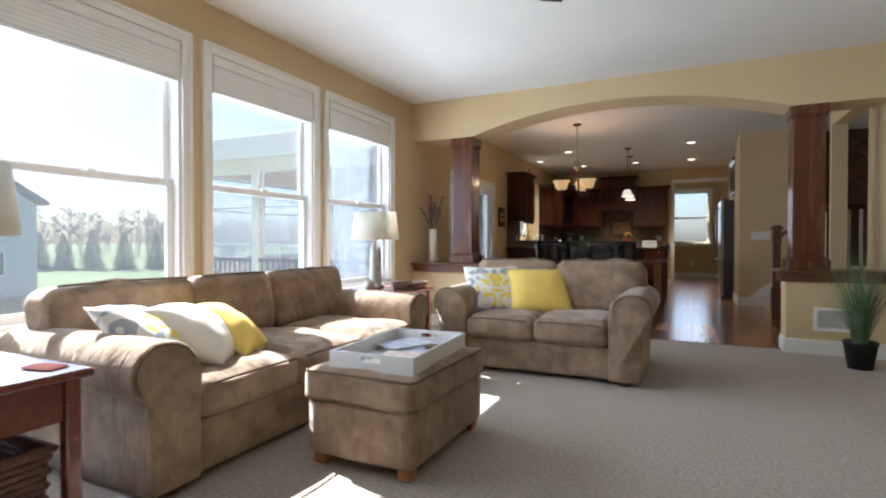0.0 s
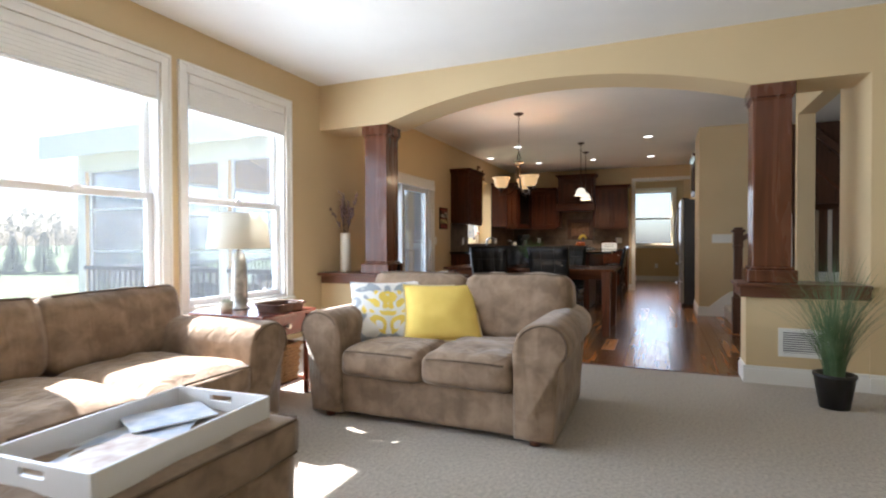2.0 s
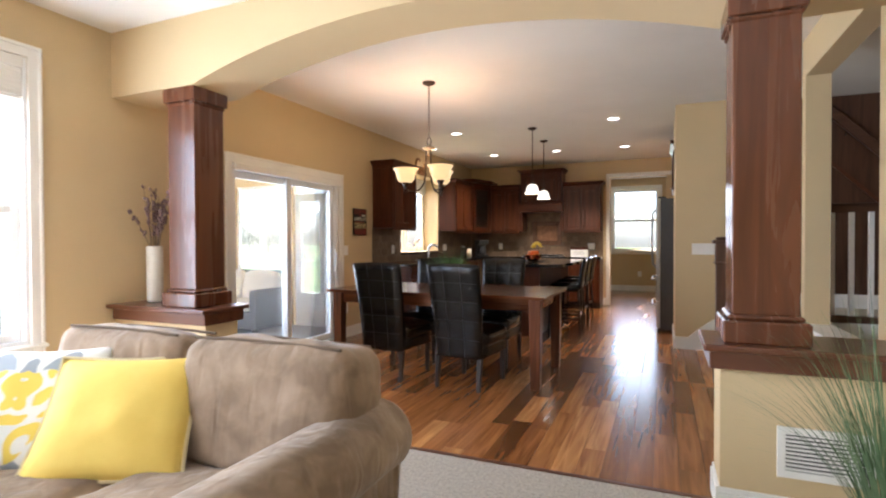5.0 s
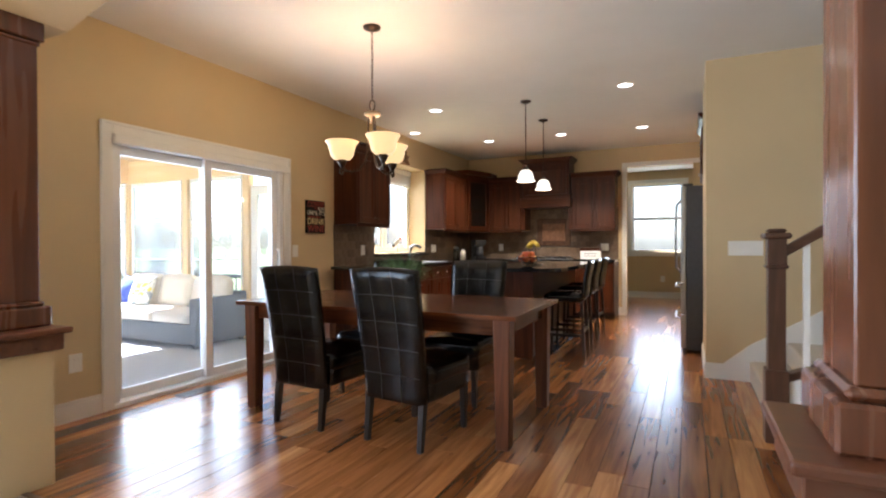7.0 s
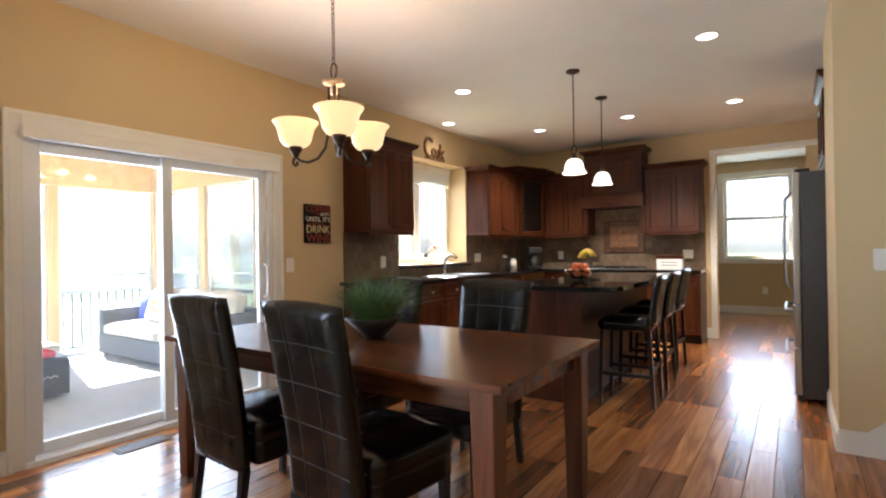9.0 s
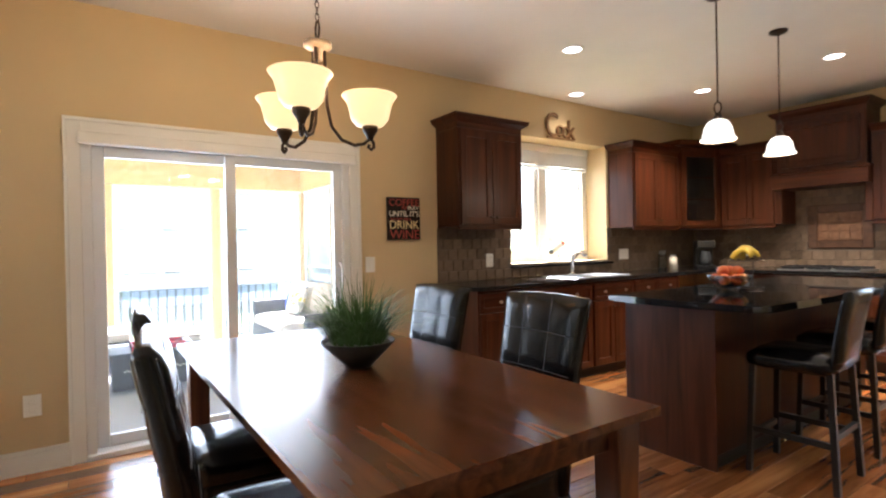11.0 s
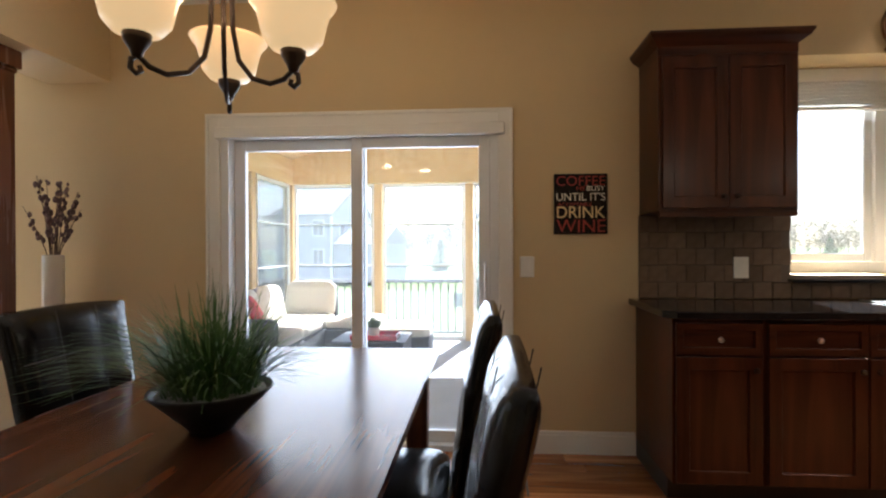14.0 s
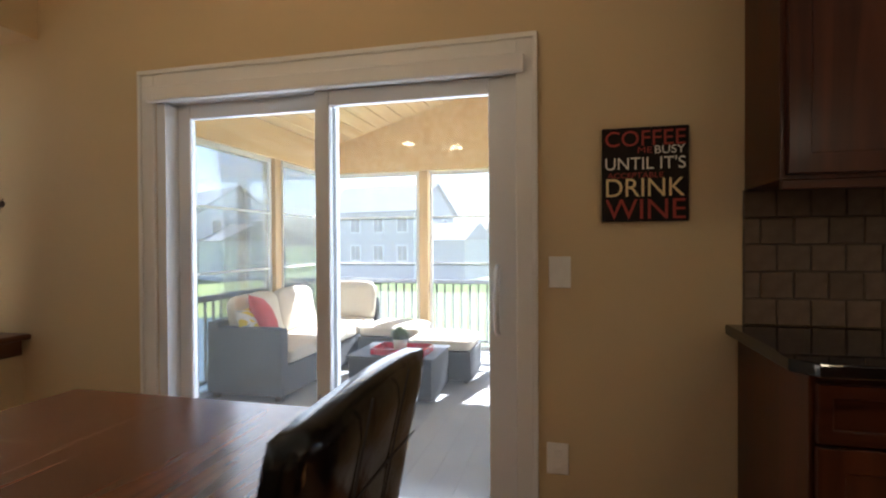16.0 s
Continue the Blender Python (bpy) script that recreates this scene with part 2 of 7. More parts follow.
M["ledge"] = wood("stained_ledge_wood", (0.075, 0.024, 0.012), (0.15, 0.055, 0.026), "X", 1.4, 0.3, 0.25, bump=0.03)
M["table"] = wood("acacia_table", (0.042, 0.012, 0.0045), (0.165, 0.056, 0.020), "X", 1.5, 0.21, 0.05, bump=0.02, spec=0.32)
M["table_leg"] = wood("acacia_table_leg", (0.050, 0.015, 0.006), (0.17, 0.058, 0.024), "Z", 1.5, 0.32, 0.12, bump=0.02, spec=0.35)
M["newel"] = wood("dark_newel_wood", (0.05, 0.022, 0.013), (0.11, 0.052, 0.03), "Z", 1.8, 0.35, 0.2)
M["rail_wood"] = wood("dark_handrail_wood", (0.05, 0.022, 0.013), (0.11, 0.052, 0.03), "X", 1.8, 0.35, 0.2)
M["red_wood"] = wood("red_mahogany", (0.10, 0.022, 0.014), (0.19, 0.045, 0.026), "X", 1.6, 0.25, 0.4)
M["foot_wood"] = wood("orange_foot_wood", (0.28, 0.11, 0.035), (0.40, 0.18, 0.06), "Z", 2, 0.35, 0.2)
M["dark_foot"] = wood("red_brown_foot_wood", (0.10, 0.03, 0.018), (0.18, 0.06, 0.03), "Z", 2, 0.35, 0.2)
M["suede"] = suede("brown_microsuede")
M["piping"] = surf("brown_piping", (0.125, 0.088, 0.060), None, 8, 0.85, spec=0.2)
M["leather"] = surf("black_leather", (0.0035, 0.0033, 0.0033), (0.006, 0.0058, 0.0058), 7, 0.15, bump=0.06, bscale=55, spec=0.36, rough2=0.24)
M["stitch"] = surf("pale_stitching", (0.032, 0.030, 0.028), None, 60, 0.6)
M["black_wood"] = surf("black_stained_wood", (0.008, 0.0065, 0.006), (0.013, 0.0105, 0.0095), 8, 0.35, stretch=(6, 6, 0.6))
M["granite"] = surf("black_granite", (0.007, 0.007, 0.008), (0.016, 0.015, 0.015), 120, 0.03, spec=0.55, detail=2)
M["bronze"] = surf("oil_rubbed_bronze", (0.035, 0.024, 0.018), (0.07, 0.045, 0.03), 22, 0.38, metal=0.75)
M["antique"] = surf("antique_bronze_cream", (0.08, 0.06, 0.04), (0.16, 0.125, 0.085), 20, 0.5)
M["steel"] = surf("stainless_steel", (0.42, 0.43, 0.44), (0.5, 0.5, 0.51), 30, 0.28, metal=1.0, stretch=(1, 1, 0.05))
M["fridge_side"] = surf("dark_grey_fridge_side", (0.055, 0.058, 0.064), (0.07, 0.073, 0.08), 30, 0.42, metal=0.3)
M["chrome"] = surf("chrome", (0.75, 0.75, 0.76), None, 5, 0.08, metal=1.0)
M["nickel"] = surf("satin_nickel", (0.6, 0.58, 0.54), None, 20, 0.3, metal=1.0)
M["white_plastic"] = surf("white_plastic", (0.78, 0.77, 0.73), None, 6, 0.35)
M["black_plastic"] = surf("black_plastic", (0.012, 0.012, 0.013), None, 10, 0.3)
M["ceramic"] = surf("cream_ceramic", (0.70, 0.66, 0.56), (0.76, 0.72, 0.62), 9, 0.35, bump=0.04, bscale=40)
M["shade_cloth"] = linen_shade("cream_linen_shade")
M["lamp_base"] = surf("grey_mercury_glass", (0.30, 0.29, 0.27), (0.55, 0.54, 0.50), 26, 0.25, metal=0.55)
M["wicker"] = surf("honey_wicker", (0.20, 0.10, 0.04), (0.42, 0.25, 0.11), 55, 0.7, bump=0.6, bscale=90, stretch=(1, 1, 2.5))
M["wicker_dark"] = surf("dark_brown_wicker", (0.07, 0.03, 0.018), (0.15, 0.07, 0.04), 60, 0.6, bump=0.6, bscale=90)
M["wicker_grey"] = surf("grey_resin_wicker", (0.05, 0.053, 0.058), (0.13, 0.136, 0.145), 95, 0.6, bump=0.6, bscale=130, stretch=(1, 1, 2))
M["wicker_slate"] = surf("slate_resin_wicker", (0.022, 0.023, 0.026), (0.055, 0.057, 0.062), 95, 0.6, bump=0.6, bscale=130, stretch=(1, 1, 2))
M["cream_cloth"] = surf("cream_cushion_cloth", (0.62, 0.56, 0.46), (0.70, 0.64, 0.54), 30, 0.9, bump=0.15, bscale=160)
M["yellow_cloth"] = surf("yellow_cotton", (0.83, 0.60, 0.13), (0.89, 0.67, 0.17), 10, 0.85, bump=0.15, bscale=220)
M["piping_cream"] = surf("cream_piping", (0.62, 0.52, 0.30), None, 20, 0.85)
M["white_cloth"] = surf("white_cotton", (0.74, 0.70, 0.62), (0.80, 0.77, 0.70), 10, 0.88, bump=0.15, bscale=220)
M["red_cloth"] = surf("coral_red_cloth", (0.55, 0.06, 0.07), (0.66, 0.09, 0.09), 12, 0.85, bump=0.15, bscale=200)
M["coral_cloth"] = surf("pale_coral_cloth", (0.66, 0.19, 0.13), (0.74, 0.25, 0.18), 12, 0.85, bump=0.15, bscale=200)
M["blue_cloth"] = surf("royal_blue_cloth", (0.05, 0.09, 0.5), (0.07, 0.12, 0.6), 12, 0.85)
M["white_lacquer"] = surf("white_lacquer", (0.78, 0.78, 0.78), (0.82, 0.82, 0.82), 4, 0.25)
M["red_lacquer"] = surf("red_lacquer", (0.6, 0.02, 0.05), (0.66, 0.03, 0.06), 4, 0.2)
M["paper"] = surf("printed_paper", (0.62, 0.64, 0.68), (0.30, 0.38, 0.52), 14, 0.5, detail=2)
M["paper2"] = surf("printed_paper_warm", (0.70, 0.66, 0.60), (0.45, 0.30, 0.24), 16, 0.5, detail=2)
M["grass_blade"] = surf("artificial_grass", (0.045, 0.12, 0.03), (0.12, 0.23, 0.07), 9, 0.55)
M["sedge_blade"] = surf("grey_green_sedge", (0.06, 0.12, 0.05), (0.16, 0.23, 0.11), 9, 0.55)
M["moss"] = surf("grey_pebbles", (0.18, 0.19, 0.16), (0.36, 0.36, 0.32), 60, 0.8, bump=0.6, bscale=60)
M["twig"] = surf("brown_twig", (0.07, 0.04, 0.03), (0.14, 0.09, 0.07), 20, 0.8)
M["bud"] = surf("plum_brown_buds", (0.10, 0.055, 0.055), (0.26, 0.18, 0.17), 40, 0.8)
M["pot_black"] = surf("black_pot", (0.010, 0.010, 0.010), (0.018, 0.018, 0.018), 9, 0.4)
M["stone_tile"] = surf("tumbled_slate_tile", (0.100, 0.066, 0.044), (0.215, 0.150, 0.102), 11, 0.62, bump=0.3, bscale=34, vary=0.2, spec=0.25)
M["grout"] = surf("taupe_grout", (0.13, 0.10, 0.078), None, 20, 0.9)
M["copper_frame"] = surf("dark_copper_frame", (0.060, 0.027, 0.015), (0.12, 0.058, 0.032), 14, 0.4, metal=0.2, bump=0.2, bscale=40)
M["copper_tile"] = surf("copper_brown_relief", (0.17, 0.082, 0.045), (0.30, 0.16, 0.09), 18, 0.4, metal=0.3, bump=0.25, bscale=50)
M["sign_black"] = surf("worn_black_board", (0.007, 0.0055, 0.0055), (0.02, 0.013, 0.010), 12, 0.7, spec=0.2)
M["sign_white"] = surf("cream_paint", (0.74, 0.70, 0.56), None, 10, 0.6)
M["sign_cream"] = surf("yellow_cream_paint", (0.72, 0.56, 0.26), None, 10, 0.6)
M["sign_red"] = surf("rust_red_paint", (0.33, 0.035, 0.02), None, 10, 0.6)
M["rust_letter"] = surf("rusty_metal_letters", (0.16, 0.075, 0.03), (0.28, 0.15, 0.06), 20, 0.55, metal=0.3)
M["pine"] = wood("knotty_pine", (0.72, 0.47, 0.20), (0.88, 0.66, 0.36), "X", 1.5, 0.45, 0.1, bump=0.03)
M["pine_v"] = wood("pine_post", (0.68, 0.44, 0.19), (0.84, 0.62, 0.34), "Z", 1.5, 0.45, 0.1, bump=0.03)
M["deck"] = surf("grey_deck_boards", (0.31, 0.31, 0.32), (0.38, 0.38, 0.39), 3, 0.7, bump=0.08, bscale=60)
M["dark_metal"] = surf("dark_rail_metal", (0.035, 0.033, 0.032), None, 9, 0.45, metal=0.4)
M["siding"] = surf("pale_blue_siding", (0.56, 0.57, 0.62), (0.62, 0.63, 0.68), 2, 0.7)
M["siding_grey"] = surf("grey_siding", (0.27, 0.28, 0.31), (0.32, 0.33, 0.36), 2, 0.7)
M["shingle"] = surf("grey_shingle", (0.14, 0.14, 0.15), (0.22, 0.22, 0.23), 12, 0.9)
M["lawn"] = surf("spring_lawn", (0.075, 0.115, 0.009), (0.14, 0.17, 0.018), 0.35, 0.9, bump=0.4, bscale=9)
M["needles"] = surf("spruce_needles", (0.05, 0.095, 0.03), (0.10, 0.15, 0.045), 3, 0.8)
M["bark"] = surf("grey_brown_bark", (0.10, 0.08, 0.065), (0.18, 0.15, 0.12), 8, 0.9)
M["far_wood"] = surf("bare_woods", (0.24, 0.20, 0.165), (0.34, 0.29, 0.23), 2, 0.95)
M["water"] = surf("pond_water", (0.05, 0.075, 0.09), None, 1, 0.25, spec=0.2)
M["far_pane"] = surf("far_window_pane", (0.05, 0.06, 0.075), None, 3, 0.15)
M["stair_carpet"] = surf("cream_stair_carpet", (0.52, 0.47, 0.38), (0.60, 0.55, 0.46), 40, 0.95, bump=0.6, bscale=150, sheen=0.2)
M["orange_fruit"] = surf("orange_peel", (0.62, 0.22, 0.03), (0.72, 0.30, 0.06), 8, 0.4, bump=0.15, bscale=120)
M["apple"] = surf("red_apple_skin", (0.45, 0.03, 0.02), (0.60, 0.22, 0.05), 7, 0.25)
M["banana"] = surf("banana_skin", (0.70, 0.50, 0.05), (0.62, 0.42, 0.05), 6, 0.45)
# slight tint dims the view out; the veil puts glare into the pane
M["glass"] = clear_glass("window_glass", (0.83, 0.865, 0.91), veil=0.012)
# stronger blue-grey tint, put in to darken the over-bright outdoors
M["glass_blue"] = clear_glass("view_dimming_glass", (0.61, 0.64, 0.68), veil=0.012)
M["vinyl_pane"] = clear_glass("hazy_clear_vinyl", (0.92, 0.945, 0.975), veil=0.045)
M["thin_glass"] = clear_glass("clear_glassware", (0.92, 0.95, 0.95), gloss=0.3)
M["lamp_glass"] = glow("lit_alabaster_glass", (1.0, 0.68, 0.33), 0.09)
M["pendant_glass"] = glow("lit_white_glass", (1.0, 0.88, 0.70), 0.15)
M["can_glow"] = glow("lit_recessed_lens", (1.0, 0.93, 0.82), 0.6)


def floral(name):
    """Off-white cotton with mirrored yellow scrolls in the middle and blue-grey petals round them."""
    m, nt, b = material(name)
    tc = nt.nodes.new("ShaderNodeTexCoord")
    sep = nt.nodes.new("ShaderNodeSeparateXYZ")
    nt.links.new(tc.outputs["Object"], sep.inputs[0])

    def op(kind, a, c=0, add=None):
        n = nt.nodes.new("ShaderNodeMath")
        n.operation = kind
        for k, v in enumerate((a, c, add)):
            if v is None:
                continue
            if isinstance(v, (int, float)):
                n.inputs[k].default_value = v
            else:
                nt.links.new(v, n.inputs[k])
        return n.outputs[0]
    ax = op("ABSOLUTE", op("ADD", sep.outputs[0], -0.01))
    z = op("ADD", sep.outputs[2], -0.22)
    cmb = nt.nodes.new("ShaderNodeCombineXYZ")
    nt.links.new(ax, cmb.inputs[0])
    nt.links.new(z, cmb.inputs[2])
    def field(scale, distortion, shift):
        mp = nt.nodes.new("ShaderNodeMapping")
        mp.inputs["Location"].default_value = (shift, 0, shift)
        nt.links.new(cmb.outputs[0], mp.inputs[0])
        n = nt.nodes.new("ShaderNodeTexNoise")
        n.inputs["Scale"].default_value, n.inputs["Detail"].default_value, n.inputs["Distortion"].default_value = scale, 0.5, distortion
        nt.links.new(mp.outputs[0], n.inputs[0])
        return n.outputs[0]
    r = op("SQRT", op("ADD", op("MULTIPLY", ax, ax), op("MULTIPLY", z, z)))
    scroll = op("GREATER_THAN", op("SINE", op("MULTIPLY", field(6.0, 1.5, 2.3), 24.0)), -0.15)
    near = op("LESS_THAN", op("MULTIPLY_ADD", field(10.0, 0.5, 5.0), 0.16, r), 0.225)
    yellow = op("MULTIPLY", scroll, near)
    petal = op("GREATER_THAN", op("SINE", op("MULTIPLY", field(6.5, 0.9, 9.1), 24.0)), 0.25)
    grey = op("MULTIPLY", petal, op("SUBTRACT", 1.0, near))
    m1 = nt.nodes.new("ShaderNodeMixRGB")
    m1.inputs[1].default_value, m1.inputs[2].default_value = (0.80, 0.79, 0.75, 1), (0.84, 0.64, 0.12, 1)
    nt.links.new(yellow, m1.inputs[0])
    m2 = nt.nodes.new("ShaderNodeMixRGB")
    m2.inputs[2].default_value = (0.36, 0.40, 0.44, 1)
    nt.links.new(grey, m2.inputs[0])
    nt.links.new(m1.outputs[0], m2.inputs[1])
    nt.links.new(m2.outputs[0], b.inputs["Base Color"])
    b.inputs["Roughness"].default_value = 0.88
    return m


M["floral"] = floral("floral_cotton")

# ---- building helpers ----
def part(name, bm, mat, parent=None, label="", smooth=False):
    """Links a bmesh as one mesh object, under a thing or part when parent is given."""
    me = bpy.data.meshes.new(name)
    bm.to_mesh(me)
    bm.free()
    if smooth:
        for p in me.polygons:
            p.use_smooth = True
    me.materials.append(M[mat])
    ob = new(name, me)
    if parent is not None:
        ob.parent = parent
    if label:
        ob["label"] = label
    return ob


def thing(name, label, category, at=(0, 0, 0), turn=0, group="", kind=""):
    ob = new(name)
    ob.empty_display_size = 0.1
    ob.matrix_world = pose(*at, 0, 0, turn)
    return tagged(ob, label, category, group, kind)


def add_box(bm, x0, x1, y0, y1, z0, z1, bevel=0.0, seg=1):
    vs = [bm.verts.new((x, y, z)) for x in (x0, x1) for y in (y0, y1) for z in (z0, z1)]
    fs = [(0, 1, 3, 2), (4, 6, 7, 5), (0, 4, 5, 1), (2, 3, 7, 6), (0, 2, 6, 4), (1, 5, 7, 3)]
    faces = [bm.faces.new([vs[i] for i in f]) for f in fs]
    if bevel:
        edges = list({e for f in faces for e in f.edges})
        bmesh.ops.bevel(bm, geom=edges, offset=bevel, segments=seg, affect="EDGES", profile=0.5)
    return bm


def box(x0, x1, y0, y1, z0, z1, bevel=0.0, seg=1):
    return add_box(bmesh.new(), x0, x1, y0, y1, z0, z1, bevel, seg)


def add_lathe(bm, profile, n=24, at=(0, 0, 0)):
    """Turns (radius, height) pairs round the z axis."""
    rings = []
    for r, z in profile:
        if r < 1e-5:
            rings.append([bm.verts.new((at[0], at[1], at[2] + z))])
        else:
            rings.append([bm.verts.new((at[0] + r * math.cos(2 * math.pi * k / n), at[1] + r * math.sin(2 * math.pi * k / n), at[2] + z)) for k in range(n)])
    for a, b in zip(rings, rings[1:]):
        for k in range(n):
            q = [a[k % len(a)], a[(k + 1) % len(a)], b[(k + 1) % len(b)], b[k % len(b)]]
            q = [v for i, v in enumerate(q) if v not in q[:i]]
            if len(q) > 2:
                bm.faces.new(q)
    return bm


def lathe(profile, n=24, at=(0, 0, 0)):
    return add_lathe(bmesh.new(), profile, n, at)


def add_tube(bm, pts, r, n=8, taper=None):
    """A round bar along points; taper gives the end radius."""
    pts = [Vector(p) for p in pts]
    rings = []
    side = None
    for i, p in enumerate(pts):
        d = (pts[min(i + 1, len(pts) - 1)] - pts[max(i - 1, 0)]).normalized()
        if side is None:
            side = d.orthogonal().normalized()
        side = (side - d * side.dot(d)).normalized()
        up = d.cross(side)
        rr = r if taper is None else r + (taper - r) * i / (len(pts) - 1)
        rings.append([bm.verts.new(p + (side * math.cos(2 * math.pi * k / n) + up * math.sin(2 * math.pi * k / n)) * rr) for k in range(n)])
    for a, b in zip(rings, rings[1:]):
        for k in range(n):
            bm.faces.new((a[k], a[(k + 1) % n], b[(k + 1) % n], b[k]))
    bm.faces.new(list(reversed(rings[0])))
    bm.faces.new(rings[-1])
    return bm


def tube(pts, r, n=8, taper=None):
    return add_tube(bmesh.new(), pts, r, n, taper)


def extrude_profile(pts, axis, a, b, bevel=0.0, seg=1):
    """A closed outline in the plane across axis, drawn out from a to b."""
    bm = bmesh.new()

    def place(u, v, w):
        return {"x": (w, u, v), "y": (u, w, v), "z": (u, v, w)}[axis]
    va = [bm.verts.new(place(u, v, a)) for u, v in pts]
    vb = [bm.verts.new(place(u, v, b)) for u, v in pts]
    n = len(pts)
    fa, fb = bm.faces.new(va), bm.faces.new(vb)
    for k in range(n):
        bm.faces.new((va[k], va[(k + 1) % n], vb[(k + 1) % n], vb[k]))
    if bevel:
        bmesh.ops.bevel(bm, geom=list(set(fa.edges) | set(fb.edges)), offset=bevel, segments=seg, affect="EDGES", profile=0.5)
    bmesh.ops.recalc_face_normals(bm, faces=bm.faces)
    return bm


def soft_block(w, d, h, r, puff=0.0, n=12, wrinkle=0.006, seed=0.0, at=(0, 0, 0), rise=1.0):
    """An upholstered block, w by d by h, base at z 0, rounded by r, its top and front swelling by puff."""
    bm = bmesh.new()
    bmesh.ops.create_cube(bm, size=2)
    bmesh.ops.subdivide_edges(bm, edges=bm.edges, cuts=n, use_grid_fill=True)
    half = Vector((w / 2, d / 2, h / 2))
    for v in bm.verts:
        p = Vector((v.co.x * half.x, v.co.y * half.y, v.co.z * half.z))
        inner = Vector([max(-(half[k] - r), min(half[k] - r, p[k])) for k in range(3)])
        off = p - inner
        q = inner + (off.normalized() * r if off.length > 1e-6 else off)
        u, t, s = v.co
        q.z += rise * puff * (1 - u ** 4) * (1 - t ** 4) * (1 if s > 0 else 0.15) * (0.5 + 0.5 * s if s > 0 else -1)
        q.y += puff * 0.5 * t * (1 - u ** 4) * (1 - s ** 2)
        q.x += puff * 0.4 * u * (1 - t ** 4) * (1 - s ** 2)
        nz = noise.noise(Vector((q.x * 5 + seed, q.y * 5, q.z * 5))) + 0.6 * noise.noise(Vector((q.x * 13 + seed, q.y * 4, q.z * 9 + seed)))
        q += off.normalized() * nz * wrinkle if off.length > 1e-6 else Vector()
        q.z += nz * wrinkle * (1 if s > 0.9 else 0)
        v.co = q + Vector((at[0], at[1], at[2] + h / 2))
    return bm


def pillow_mesh(w, h, thick, n=18, seed=0.0):
    """A square scatter cushion in the xz plane with drawn-out corners, standing on z 0."""
    bm = bmesh.new()
    grids = []
    for side in (1, -1):
        g = {}
        for i in range(n + 1):
            for j in range(n + 1):
                u, v = 2 * i / n - 1, 2 * j / n - 1
                rim = max(0.0, (1 - abs(u) ** 2.2) * (1 - abs(v) ** 2.2))
                t = thick / 2 * rim ** 0.55
                pull = 1 - 0.075 * (1 - v * v if abs(u) > abs(v) else 1 - u * u)
                nz = noise.noise(Vector((u * 2.2 + seed, v * 2.2, side))) * 0.07 * thick * rim
                if side == -1 and (i in (0, n) or j in (0, n)):
                    g[i, j] = grids[0][i, j]
                    continue
                g[i, j] = bm.verts.new((u * w / 2 * pull, side * (t + nz), h / 2 + v * h / 2 * pull))
        grids.append(g)
        for i in range(n):
            for j in range(n):
                q = [g[i, j], g[i + 1, j], g[i + 1, j + 1], g[i, j + 1]]
                bm.faces.new(q if side == -1 else list(reversed(q)))
    return bm


def wall_grid(axis, a, b, u0, u1, z0, z1, holes=()):
    """A wall between a and b across axis ('x' or 'y'), u and z extents, with rectangular holes (u0, u1, z0, z1) right through."""
    us = sorted({u0, u1, *[h[0] for h in holes], *[h[1] for h in holes]})
    zs = sorted({z0, z1, *[h[2] for h in holes], *[h[3] for h in holes]})
    us = [u for u in us if u0 <= u <= u1]
    zs = [z for z in zs if z0 <= z <= z1]

    def solid(i, j):
        if not (0 <= i < len(us) - 1 and 0 <= j < len(zs) - 1):
            return False
        cu, cz = (us[i] + us[i + 1]) / 2, (zs[j] + zs[j + 1]) / 2
        return not any(h[0] < cu < h[1] and h[2] < cz < h[3] for h in holes)
    bm = bmesh.new()
    cache = {}

    def vert(w, u, z):
        key = (w, u, z)
        if key not in cache:
            cache[key] = bm.verts.new((w, u, z) if axis == "x" else (u, w, z))
        return cache[key]
    for i in range(len(us) - 1):
        for j in range(len(zs) - 1):
            if not solid(i, j):
                continue
            p, q, r, s = us[i], us[i + 1], zs[j], zs[j + 1]
            for w in (a, b):
                bm.faces.new([vert(w, p, r), vert(w, q, r), vert(w, q, s), vert(w, p, s)])
            for di, dj, e in ((-1, 0, ((p, r), (p, s))), (1, 0, ((q, r), (q, s))), (0, -1, ((p, r), (q, r))), (0, 1, ((p, s), (q, s)))):
                if not solid(i + di, j + dj):
                    (ua, za), (ub, zb) = e
                    bm.faces.new([vert(a, ua, za), vert(a, ub, zb), vert(b, ub, zb), vert(b, ua, za)])
    bmesh.ops.recalc_face_normals(bm, faces=bm.faces)
    return bm


def structure(name, bm, mat, label, category="", smooth=False):
    return tagged(part(name, bm, mat, None, "", smooth), label, category or name.split("_")[0], "", "structure")


# ---- the shell of the house ----
W = -3.10          # inner face of the window wall
CEIL = 2.775
BEAM0, BEAM1 = 6.41, 6.83
LEDGE_BACK = 6.76
BACK = 14.22       # kitchen back wall
FAR = 17.4
WIN = [(0.52, 1.81), (1.90, 3.19), (3.28, 4.57), (4.64, 5.93)]
WZ0, WZ1 = 0.50, 2.49
CAS = 0.075
SL0, SL1, SLZ = 7.555, 9.295, 1.985
KW0, KW1, KWZ0, KWZ1 = 10.98, 12.43, 1.07, 2.345

